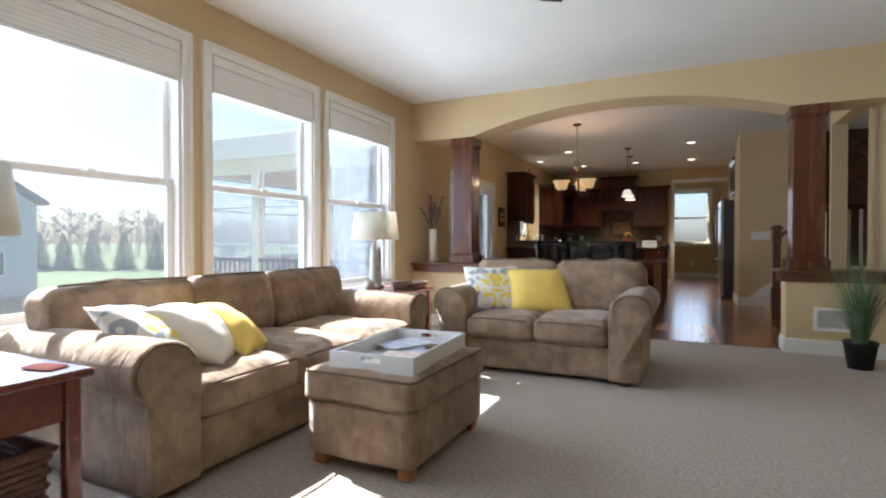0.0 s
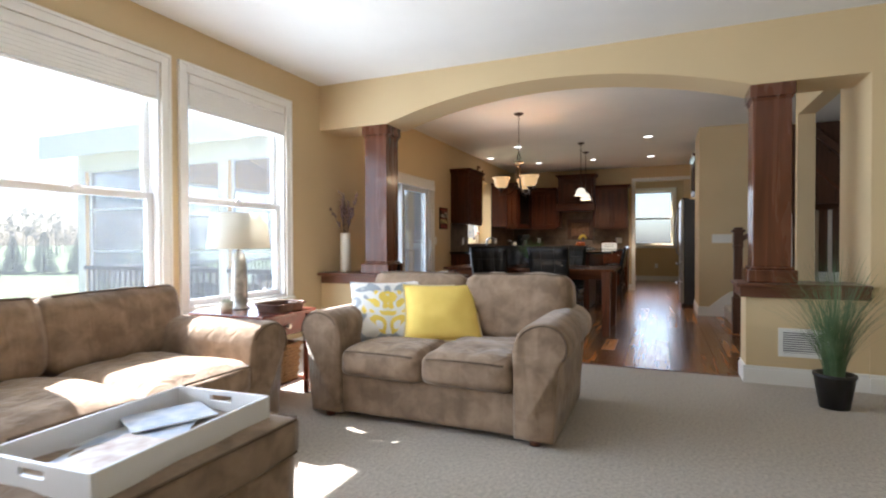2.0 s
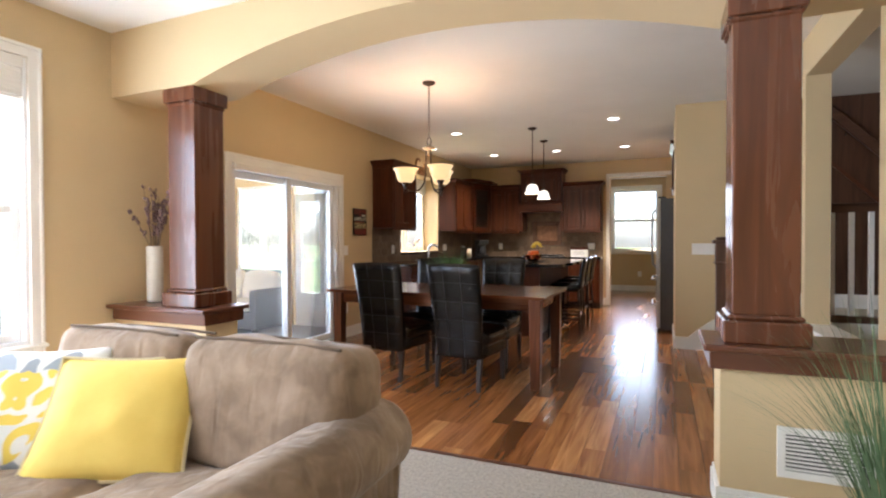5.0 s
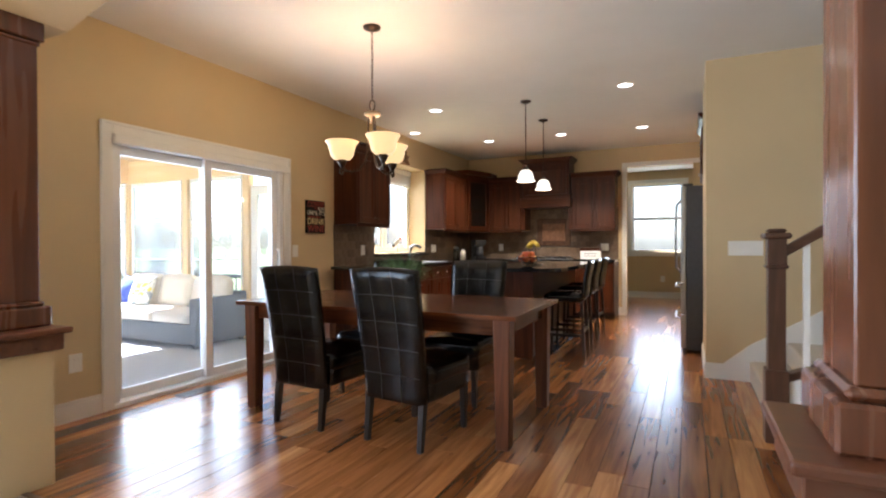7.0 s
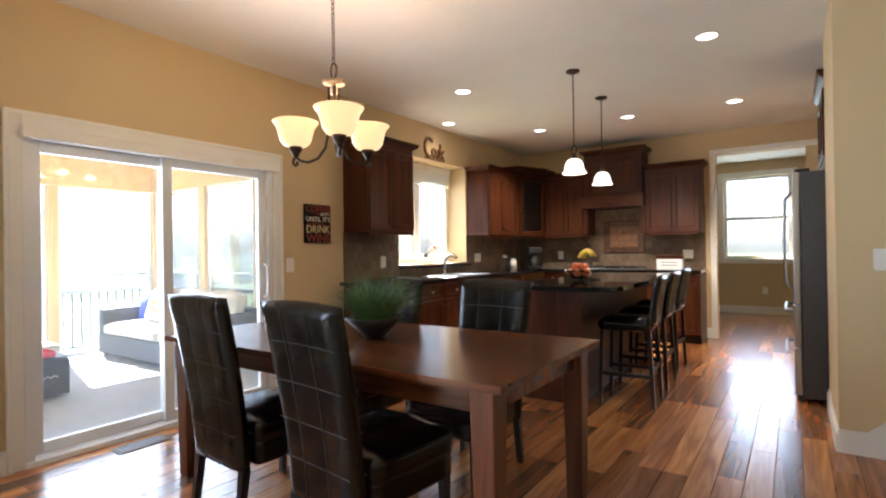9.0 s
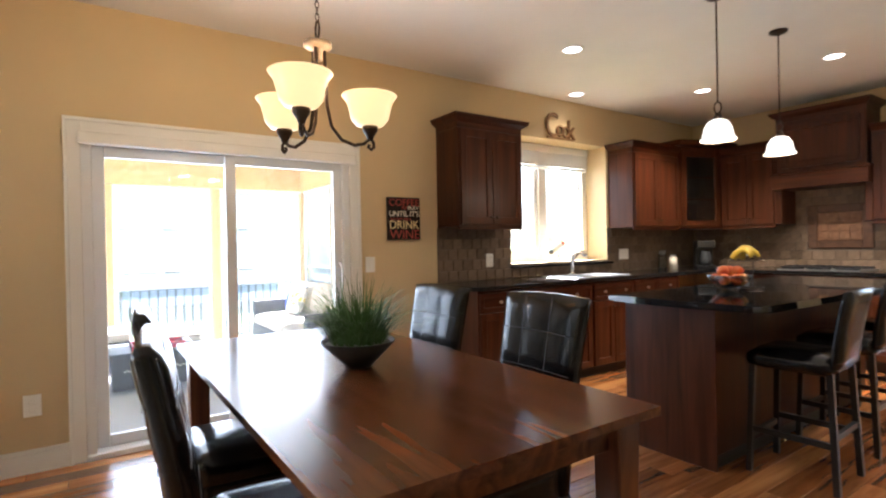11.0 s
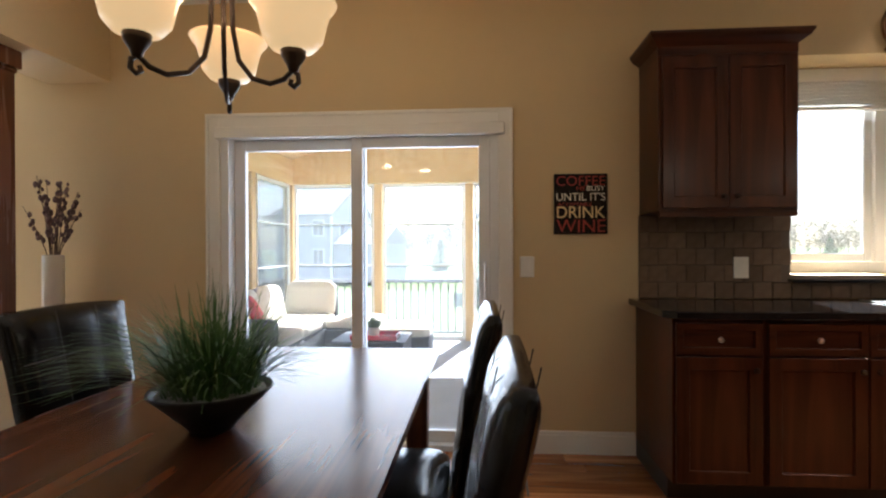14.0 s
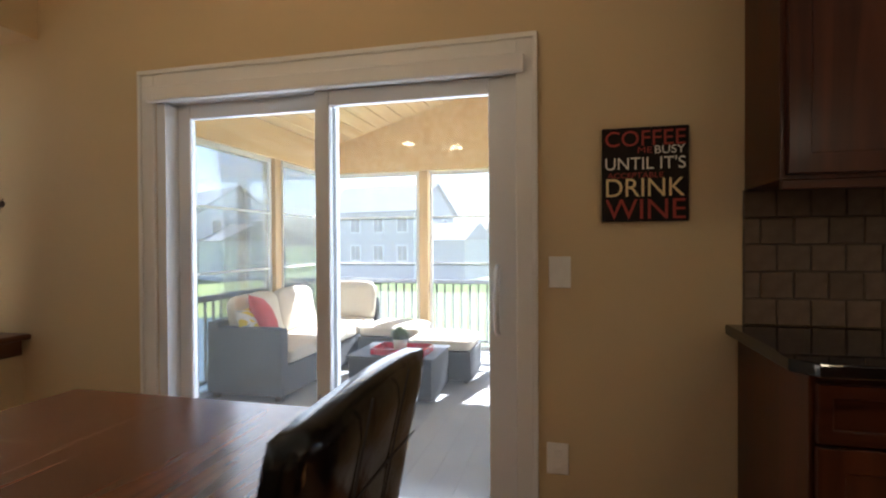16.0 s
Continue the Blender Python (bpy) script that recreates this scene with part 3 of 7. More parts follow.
holes = [(a + CAS, b - CAS, WZ0 + CAS, WZ1 - CAS) for a, b in WIN]
holes += [(SL0, SL1, -0.3, SLZ), (KW0, KW1, KWZ0, KWZ1)]
structure("wall_west", wall_grid("x", W - 0.16, W, -2.6, BACK, -0.3, 2.9, holes), "wall", "long beige painted wall with white-cased windows", "wall")
structure("wall_south", wall_grid("y", -2.76, -2.6, W - 0.16, 3.36, -0.3, 2.9), "wall", "plain beige painted end wall of the living room", "wall")
structure("wall_east", wall_grid("x", 3.2, 3.36, -2.6, BEAM0, -0.3, 2.9), "wall", "plain beige painted side wall of the living room", "wall")
structure("wall_beam_end", wall_grid("y", BEAM0, BEAM1, 1.665, 4.4, -0.3, 2.9), "wall", "beige wall beside the arched opening", "wall")
structure("wall_stair", wall_grid("x", 1.665, 1.83, BEAM1, 8.7, -0.3, 2.9, [(7.12, 8.6, 0.58, 2.49)]), "wall",
          "beige wall with a tall cased opening onto the stairs", "wall")
structure("wall_switch", wall_grid("y", 10.3, 10.42, 0.79, 1.78, -0.3, 2.9), "wall", "short beige wall at the foot of the stairs", "wall")
structure("wall_hall", wall_grid("x", 0.79, 0.91, 10.42, 11.33, -0.3, 2.9), "wall", "beige wall beside the refrigerator alcove", "wall")
structure("wall_alcove", wall_grid("x", 1.5, 1.62, 11.33, 12.36, -0.3, 2.9), "wall", "beige wall behind the refrigerator", "wall")
structure("wall_pantry", wall_grid("x", 0.85, 1.5, 12.36, BACK, -0.3, 2.9), "wall", "beige wall past the refrigerator", "wall")
structure("wall_alcove_side", wall_grid("y", 11.2, 11.33, 0.91, 1.62, -0.3, 2.9), "wall", "beige side of the refrigerator alcove", "wall")
structure("wall_north", wall_grid("y", BACK, BACK + 0.14, W - 0.16, 1.62, -0.3, 2.9, [(-0.27, 0.72, -0.3, 2.45)]), "wall",
          "beige kitchen back wall with a cased passage", "wall")
structure("wall_far_north", wall_grid("y", FAR, FAR + 0.14, -2.2, 2.2, -0.3, 2.9, [(-0.50, 0.56, 1.0, 2.5)]), "wall",
          "olive beige end wall with a double-hung window", "wall")
structure("wall_far_west", wall_grid("x", -2.34, -2.2, BACK + 0.14, FAR + 0.14, -0.3, 2.9), "wall", "plain beige wall of the far room", "wall")
structure("wall_far_east", wall_grid("x", 2.2, 2.34, BACK + 0.14, FAR + 0.14, -0.3, 2.9), "wall", "plain beige wall of the far room", "wall")
# dark newel wood here paints in the dimness of the stairwell
structure("wall_stair_back", wall_grid("y", 10.62, 10.76, 1.62, 4.54, -0.3, 5.2), "newel", "dark panel standing in for the dim stairwell", "wall")
structure("wall_stair_east", wall_grid("x", 4.4, 4.54, BEAM0, 10.76, -0.3, 5.2), "wall", "beige wall closing the stairwell", "wall")

structure("ceiling", box(W - 0.16, 4.54, -2.76, FAR + 0.14, CEIL, CEIL + 0.16), "ceiling", "flat off-white painted ceiling", "ceiling")

# arched beam
arc = []
cx, half_span, z_end, rise = -0.675, 1.605, 2.30, 0.25
rad = (half_span ** 2 + rise ** 2) / (2 * rise)
for k in range(33):
    a = -half_span + 2 * half_span * k / 32
    arc.append((cx + a, z_end + rise - rad + math.sqrt(rad * rad - a * a)))
beam_pts = [(W, CEIL), (W, z_end)] + arc + [(1.665, z_end), (1.665, CEIL)]
structure("arched_beam", extrude_profile(beam_pts, "y", BEAM0, BEAM1), "wall", "beige plaster beam with a shallow arch", "beam")

# floors
structure("floor_carpet", box(W - 0.1, 3.3, -2.7, 6.57, -0.12, 0.0), "carpet", "beige cut-pile carpet in the living room", "floor")
floor_wood = structure("floor_wood", box(W - 0.1, 4.45, 6.57, FAR + 0.1, -0.14, -0.016), "floor_base", "hardwood floor of mixed brown acacia planks", "floor")

# half walls with ledges under the columns
structure("half_wall_west", box(W, -2.19, BEAM0 + 0.01, LEDGE_BACK - 0.06, -0.02, 0.665), "wall", "beige half wall under the wooden ledge", "wall")
structure("half_wall_east", box(0.89, 1.665, BEAM0 + 0.01, LEDGE_BACK - 0.06, -0.02, 0.665), "wall", "beige half wall with a white return-air grille", "wall")


def ledge(name, x0, x1, label):
    t = thing(name, label, "ledge", (0, 0, 0), kind="structure")
    part("ledge_band", box(x0 + 0.025, x1 - 0.025 if x1 < 1 else x1, BEAM0 - 0.03, LEDGE_BACK - 0.03, 0.665, 0.745, 0.004), "ledge", t)
    part("ledge_top", box(x0, x1, BEAM0 - 0.065, LEDGE_BACK, 0.745, 0.775, 0.008, 2), "ledge", t)
    return t


ledge("ledge_west", W, -2.13, "brown stained wooden ledge capping the half wall")
ledge("ledge_east", 0.82, 1.665, "dark stained wooden ledge capping the half wall")


def square_column(x, label):
    t = thing("column", label, "column", (x, BEAM0 + 0.16, 0.775), group="columns of the arch", kind="structure")
    part("column_base", box(-0.165, 0.165, -0.165, 0.165, 0, 0.10, 0.008), "column", t)
    part("base_moulding", box(-0.145, 0.145, -0.145, 0.145, 0.10, 0.125, 0.010), "column", t)
    part("shaft", box(-0.128, 0.128, -0.128, 0.128, 0.125, 1.425, 0.004), "column", t)
    bm = box(-0.150, 0.150, -0.150, 0.150, 1.43, 1.525, 0.004)
    part("capital", bm, "column", t)
    part("capital_moulding", box(-0.138, 0.138, -0.138, 0.138, 1.405, 1.43, 0.008), "column", t)
    return t


square_column(-2.432, "square stained wooden column standing on the ledge")
square_column(1.065, "square dark stained wooden column standing on the ledge")


# baseboards
def baseboard(x0, x1, y0, y1, h=0.135):
    """A white board with a stepped top along one wall; thin across x or y."""
    bm = box(x0, x1, y0, y1, 0.0, h - 0.025)
    if x1 - x0 < y1 - y0:
        mid = (x0 + x1) / 2
        inner = (x0, mid) if x0 < -1 else (mid, x1)
        add_box(bm, inner[0], inner[1], y0, y1, h - 0.025, h, 0.003)
    else:
        add_box(bm, x0, x1, (y0 + y1) / 2, y1, h - 0.025, h, 0.003)
    return tagged(part("baseboard", bm, "trim"), "white painted baseboard along the wall", "baseboard", "", "structure")


T = 0.016
baseboard(W, W + T, -2.6, BEAM0)
baseboard(W, W + T, BEAM1, SL0 - 0.085)
baseboard(W, W + T, SL1 + 0.085, 10.10)
baseboard(W + T, -2.19, BEAM0 - 0.006, BEAM0 + 0.01)
baseboard(0.872, 1.665, BEAM0 - 0.006, BEAM0 + 0.01)
baseboard(0.874, 0.89, BEAM0 + 0.01, LEDGE_BACK - 0.06)
baseboard(0.774, 0.79, 10.29, 11.33)
baseboard(-0.52, -0.345, BACK - T, BACK)
baseboard(-2.2, 2.2, FAR - T, FAR)
baseboard(1.665, 3.2, BEAM0 - T, BEAM0)


# ---- windows ----
def casing(t, y0, y1, z0, z1, x=W, wide=CAS, head=0.0, foot=True):
    """Flat white casing boards with a raised back band."""
    for nm, b in (("casing_side", (y0, y0 + wide, z0, z1)), ("casing_side", (y1 - wide, y1, z0, z1))):
        bm = box(x, x + 0.018, b[0], b[1], b[2], b[3], 0.003)
        outer = (b[0], b[0] + 0.02) if b[0] == y0 else (b[1] - 0.02, b[1])
        add_box(bm, x + 0.018, x + 0.03, outer[0], outer[1], b[2], b[3], 0.003)
        part(nm, bm, "trim", t)
    bm = box(x, x + 0.019, y0 + wide, y1 - wide, z1 - wide - head, z1, 0.003)
    add_box(bm, x + 0.019, x + 0.032, y0, y1, z1 - 0.022, z1 + 0.001, 0.003)
    part("casing_head", bm, "trim", t)
    if foot:
        bm = box(x, x + 0.018, y0 + wide, y1 - wide, z0, z0 + wide, 0.003)
        add_box(bm, x + 0.018, x + 0.05, y0 - 0.01, y1 + 0.01, z0 + wide - 0.028, z0 + wide - 0.004, 0.006)
        part("sill", bm, "trim", t)


def sash(t, name, x, y0, y1, z0, z1, w=0.045, d=0.03, pane="glass"):
    """A glazed sash across x, with its pane."""
    bm = box(x, x + d, y0, y0 + w, z0, z1, 0.004)
    add_box(bm, x, x + d, y1 - w, y1, z0, z1, 0.004)
    add_box(bm, x + 0.001, x + d - 0.001, y0 + w, y1 - w, z0, z0 + w, 0.004)
    add_box(bm, x + 0.001, x + d - 0.001, y0 + w, y1 - w, z1 - w, z1, 0.004)
    s = part(name, bm, "vinyl", t)
    g = part("pane", box(x + d / 2 - 0.002, x + d / 2 + 0.002, y0 + w, y1 - w, z0 + w, z1 - w), pane, s)
    g.visible_shadow = False
    return s


def double_hung(name, y0, y1, z0, z1, label, blind=0.26):
    t = thing(name, label, "window", kind="structure")
    casing(t, y0, y1, z0, z1)
    a, b, c, d = y0 + CAS, y1 - CAS, z0 + CAS, z1 - CAS
    bm = box(W - 0.15, W - 0.002, a, a + 0.022, c, d)
    add_box(bm, W - 0.15, W - 0.002, b - 0.022, b, c, d)
    add_box(bm, W - 0.149, W - 0.003, a + 0.022, b - 0.022, c, c + 0.022)
    add_box(bm, W - 0.149, W - 0.003, a + 0.022, b - 0.022, d - 0.022, d)
    part("jamb", bm, "vinyl", t)
    mid = 1.445
    sash(t, "lower_sash", W - 0.085, a + 0.022, b - 0.022, c + 0.022, mid + 0.02, 0.05, pane="glass_blue")
    sash(t, "upper_sash", W - 0.125, a + 0.022, b - 0.022, mid - 0.02, d - 0.022, 0.05, pane="glass_blue")
    part("sash_lock", box(W - 0.055, W - 0.03, (a + b) / 2 - 0.03, (a + b) / 2 + 0.03, mid - 0.0, mid + 0.03, 0.006), "vinyl", t)
    if blind:
        bl = thing("blind", "white horizontal blind drawn up to the window head", "blind", group="raised window blinds")
        part("headrail", box(W - 0.05, W + 0.012, a + 0.024, b - 0.024, d - 0.075, d - 0.004, 0.006), "blind", bl)
        n = 6
        for k in range(n):
            z = d - 0.08 - (blind - 0.09) * (k + 1) / n
            part("slat", box(W - 0.048, W + 0.004, a + 0.03, b - 0.03, z, z + (blind - 0.09) / n - 0.002), "blind", bl)
        part("bottom_rail", box(W - 0.052, W + 0.008, a + 0.03, b - 0.03, d - blind - 0.018, d - blind + 0.004, 0.005), "blind", bl)
    return t


for k, (a, b) in enumerate(WIN):
    double_hung("window_%d" % (k + 1), a, b, WZ0, WZ1, "white vinyl double-hung window in the living room wall")

# sliding patio door
sd = thing("sliding_door", "white sliding glass patio door opening onto the porch", "door", kind="structure")
casing(sd, SL0 - 0.085, SL1 + 0.085, 0.0, 2.075, W, 0.085, 0.0, False)
bm = box(W - 0.15, W - 0.001, SL0, SL0 + 0.05, 0.0, SLZ - 0.001)
add_box(bm, W - 0.15, W - 0.001, SL1 - 0.05, SL1, 0.0, SLZ - 0.001)
add_box(bm, W - 0.149, W - 0.002, SL0 + 0.05, SL1 - 0.05, SLZ - 0.055, SLZ - 0.001)
part("door_frame", bm, "vinyl", sd)
part("threshold", box(W - 0.16, W + 0.02, SL0, SL1, -0.01, 0.035, 0.006), "vinyl", sd)
part("headrail", box(W + 0.02, W + 0.065, SL0 - 0.01, SL1 + 0.035, 1.915, 1.985, 0.006), "trim", sd, "white valance of the door blind")
mid = 8.42
for nm, x, a, b in (("fixed_panel", W - 0.125, SL0 + 0.05, mid + 0.04), ("sliding_panel", W - 0.075, mid - 0.04, SL1 - 0.05)):
    sash(sd, nm, x, a, b, 0.035, SLZ - 0.055, 0.07, 0.04)
hb = tube([(W - 0.02, 9.215, 0.86), (W + 0.02, 9.215, 0.88), (W + 0.03, 9.215, 1.0), (W + 0.02, 9.215, 1.12), (W - 0.02, 9.215, 1.14)], 0.011, 8)
part("handle", hb, "vinyl", sd, "white curved door pull", True)

# kitchen window in its niche
kw = thing("kitchen_window", "white casement window set deep above the sink", "window", kind="structure")
KX = W - 0.30
bm = box(KX - 0.06, W - 0.16, KW0 - 0.12, KW0, KWZ0 - 0.1, KWZ1 + 0.1)
add_box(bm, KX - 0.06, W - 0.16, KW1, KW1 + 0.12, KWZ0 - 0.1, KWZ1 + 0.1)
add_box(bm, KX - 0.06, W - 0.16, KW0, KW1, KWZ0 - 0.1, KWZ0)
add_box(bm, KX - 0.06, W - 0.16, KW0, KW1, KWZ1, KWZ1 + 0.1)
structure("window_niche", bm, "wall", "cream painted window recess above the sink", "niche")
for a, b, c, d in ((KW0, KW0 + 0.07, KWZ0, KWZ1), (KW1 - 0.07, KW1, KWZ0, KWZ1), (KW0 + 0.07, KW1 - 0.07, KWZ0, KWZ0 + 0.07), (KW0 + 0.07, KW1 - 0.07, KWZ1 - 0.07, KWZ1)):
    part("casing_side" if c == KWZ0 and d == KWZ1 else "casing_head", box(KX, KX + 0.018, a, b, c, d, 0.003), "trim", kw)
midk = (KW0 + KW1) / 2
part("mullion", box(KX - 0.03, KX + 0.016, midk - 0.05, midk + 0.05, KWZ0 + 0.07, KWZ1 - 0.07, 0.003), "vinyl", kw)
sash(kw, "casement", KX - 0.04, KW0 + 0.07, midk - 0.05, KWZ0 + 0.07, KWZ1 - 0.07, 0.05)
sash(kw, "casement", KX - 0.04, midk + 0.05, KW1 - 0.07, KWZ0 + 0.07, KWZ1 - 0.07, 0.05)
kb = thing("blind", "white horizontal blind drawn up over the kitchen window", "blind", group="raised window blinds")
part("headrail", box(KX + 0.02, KX + 0.075, KW0 + 0.03, KW1 - 0.03, KWZ1 - 0.09, KWZ1 - 0.005, 0.006), "blind", kb)
for k in range(7):
    part("slat", box(KX + 0.022, KX + 0.072, KW0 + 0.04, KW1 - 0.04, KWZ1 - 0.11 - k * 0.02, KWZ1 - 0.096 - k * 0.02), "blind", kb)
part("bottom_rail", box(KX + 0.022, KX + 0.072, KW0 + 0.04, KW1 - 0.04, KWZ1 - 0.262, KWZ1 - 0.24, 0.004), "blind", kb)

# far window and the passage casing
fw = thing("far_window", "white double-hung window at the end of the passage", "window", kind="structure")
for a, b, c, d in ((-0.59, -0.50, 0.91, 2.59), (0.56, 0.65, 0.91, 2.59), (-0.50, 0.56, 0.91, 1.0), (-0.50, 0.56, 2.5, 2.59)):
    part("casing_side" if d - c > 1 else "casing_head", box(a, b, FAR - 0.018, FAR, c, d, 0.003), "trim", fw)
for z0, z1, yy in ((1.0, 1.76, FAR + 0.05), (1.72, 2.5, FAR + 0.085)):
    bm = box(-0.50, -0.45, yy, yy + 0.03, z0, z1)
    add_box(bm, 0.51, 0.56, yy, yy + 0.03, z0, z1)
    add_box(bm, -0.45, 0.51, yy + 0.001, yy + 0.029, z0, z0 + 0.05)
    add_box(bm, -0.45, 0.51, yy + 0.001, yy + 0.029, z1 - 0.05, z1)
    s = part("sash", bm, "vinyl", fw)
    g = part("pane", box(-0.45, 0.51, yy + 0.013, yy + 0.017, z0 + 0.05, z1 - 0.05), "glass", s)
    g.visible_shadow = False
pc = thing("passage_casing", "white casing round the passage opening", "trim", kind="structure")
part("casing_side", box(-0.345, -0.27, BACK - 0.02, BACK - 0.001, 0.0, 2.45, 0.004), "trim", pc)
part("casing_head", box(-0.345, 0.85, BACK - 0.021, BACK - 0.001, 2.45, 2.52, 0.004), "trim", pc)

# ---- lamps that stand in for sky in the openings ----
for a, b in WIN:
    sky_panel("window_sky", (W - 0.35, (a + b) / 2, 1.45), (0, (a + b) / 2, 1.3), b - a, 1.8, LIVING_WATTS, (0.86, 0.94, 1.0))
sky_panel("patio_sky", (W - 0.5, 8.42, 1.15), (0, 8.42, 0.9), 1.6, 1.7, SKY_WATTS * 0.6)
sky_panel("kitchen_sky", (W - 1.3, 11.7, 1.9), (0, 11.7, 1.2), 1.7, 1.3, SKY_WATTS * 0.55)
sky_panel("far_sky", (0.03, FAR + 0.4, 1.8), (0.03, 12, 1.0), 1.0, 1.4, SKY_WATTS * 0.3)

# ---- living room ----
def rolled_arm(t, x0, x1, front, back, top, base, flip):
    """A rolled sofa arm along y: a slim panel body under a round roll that overhangs outwards."""
    r = 0.125
    s = 1 if not flip else -1
    outer, inner = (x0, x1) if not flip else (x1, x0)
    cxr, cz = outer + s * r, top - r
    waist = outer + s * 0.075
    pts = [(waist + s * 0.005, base), (inner, base), (inner, cz - 0.04)]
    reach = abs(inner - cxr) - 0.006
    for k in range(5):
        a = radians(2 + 88 * k / 4)
        pts.append((cxr + s * (reach * math.cos(a) ** 0.85 if k < 4 else 0), cz + r * math.sin(a)))
    for k in range(1, 10):
        a = radians(90 + 132 * k / 9)
        pts.append((cxr + s * r * math.cos(a), cz + r * math.sin(a)))
    pts += [(waist + s * 0.004, cz - r * 0.92), (waist - s * 0.004, (cz - r + base) / 2)]
    bm = extrude_profile(pts, "y", front, back, 0.022, 3)
    ob = part("arm", bm, "suede", t, "", True)
    welt = []
    for k in range(15):
        a = radians(20 + 195 * k / 14)
        rr = r - 0.012
        welt.append((cxr + s * (rr * math.cos(a) if a > math.pi / 2 else (reach - 0.02) * math.cos(a)), front + 0.002, cz + rr * math.sin(a)))
    part("piping", tube(welt, 0.005, 6), "piping", ob)
    return ob


def sofa(name, label, at, turn, width, seats, depth=0.92, back_h=0.83, arm_h=0.66, seed=0, seat_h=0.27):
    """Faces -y; its width runs along x and the origin is the front middle on the floor."""
    t = thing(name, label, "sofa", at, turn)
    w = width / 2
    arm = 0.30
    inner = w - arm
    part("base", soft_block(width - 0.16, depth - 0.06, seat_h - 0.02, 0.03, 0, 10, 0.003, seed, (0, depth / 2, 0.03)), "suede", t, "", True)
    a1 = rolled_arm(t, -w, -inner, 0.0, depth - 0.05, arm_h, 0.03, False)
    a2 = rolled_arm(t, inner, w, 0.0, depth - 0.05, arm_h, 0.03, True)
    sw = 2 * inner / seats
    for k in range(seats):
        cxk = -inner + sw * (k + 0.5)
        sc = part("seat_cushion", soft_block(sw - 0.006, depth - 0.27, 0.17, 0.05, 0.035, 14, 0.008, seed + k * 3.1, (cxk, (depth - 0.27) / 2 - 0.02, seat_h)), "suede", t, "", True)
        zp = seat_h + 0.155
        part("piping", tube([(cxk - sw / 2 + 0.045, -0.018, zp), (cxk - sw / 4, -0.03, zp + 0.008), (cxk, -0.034, zp + 0.010), (cxk + sw / 4, -0.03, zp + 0.008), (cxk + sw / 2 - 0.045, -0.018, zp)], 0.006, 6), "piping", sc)
    part("back_frame", soft_block(2 * inner + 0.36, 0.20, back_h - 0.14, 0.07, 0, 10, 0.003, seed, (0, depth - 0.12, 0.06)), "suede", t, "", True)
    for k in range(seats):
        cxk = -inner + sw * (k + 0.5)
        ext = 0.19 if k in (0, seats - 1) else 0
        sgn = -1 if k == 0 else 1
        bm = soft_block(sw - 0.004 + ext, 0.25, back_h - seat_h - 0.12, 0.065, 0.04, 18, 0.010, seed + 20 + k * 5.3, rise=0.2)
        bmesh.ops.transform(bm, matrix=pose(cxk + sgn * ext / 2, depth - 0.25, seat_h + 0.14, -11), verts=bm.verts)
        bc = part("back_cushion", bm, "suede", t, "", True)
        hw, hz = (sw + ext) / 2 - 0.05, back_h - seat_h - 0.12
        for py, pz in ((0.085, hz + 0.006), (-0.100, hz - 0.006)):
            seam = tube([(hw * u, py, pz + 0.006 * (1 - u * u)) for u in (-1, -0.6, -0.2, 0.2, 0.6, 1)], 0.006, 6)
            bmesh.ops.transform(seam, matrix=pose(cxk + sgn * ext / 2, depth - 0.25, seat_h + 0.14, -11), verts=seam.verts)
            part("piping", seam, "piping", bc)
    for sx in (-1, 1):
        for sy in (0.06, depth - 0.12):
            part("foot", lathe([(0.0, 0), (0.03, 0), (0.042, 0.062), (0, 0.062)], 10, (sx * (w - 0.19), sy, 0)), "dark_foot", t)
    return t


sofa("sofa", "brown microsuede three-seat sofa with rolled arms under the windows", (-1.785, 3.10, 0), 90, 2.40, 3, 1.06, 0.80, 0.64, 1.0)
sofa("loveseat", "brown microsuede two-seat sofa with rolled arms on the carpet", (-1.00, 4.50, 0), 0, 1.70, 2, 1.02, 0.845, 0.665, 7.0, 0.27)

ot = thing("ottoman", "brown microsuede ottoman with wooden bun feet", "ottoman", (-1.25, 2.965, 0), 0)
part("body", soft_block(0.56, 0.80, 0.26, 0.022, 0.0, 10, 0.004, 3.0, (0, 0, 0.05)), "suede", ot, "", True)
tc_ob = part("top_cushion", soft_block(0.59, 0.83, 0.145, 0.028, 0.012, 14, 0.005, 9.0, (0, 0, 0.30)), "suede", ot, "", True)
for zz in (0.318, 0.438):
    loop = [(-0.272, -0.41, zz), (0.272, -0.41, zz), (0.29, -0.39, zz), (0.29, 0.39, zz), (0.272, 0.41, zz), (-0.272, 0.41, zz), (-0.29, 0.39, zz), (-0.29, -0.39, zz), (-0.272, -0.41, zz)]
    part("piping", tube(loop, 0.0055, 6), "piping", tc_ob)
for sx in (-0.225, 0.225):
    for sy in (-0.345, 0.345):
        part("foot", box(sx - 0.035, sx + 0.035, sy - 0.035, sy + 0.035, 0, 0.055, 0.008), "foot_wood", ot, "orange-brown wooden foot")

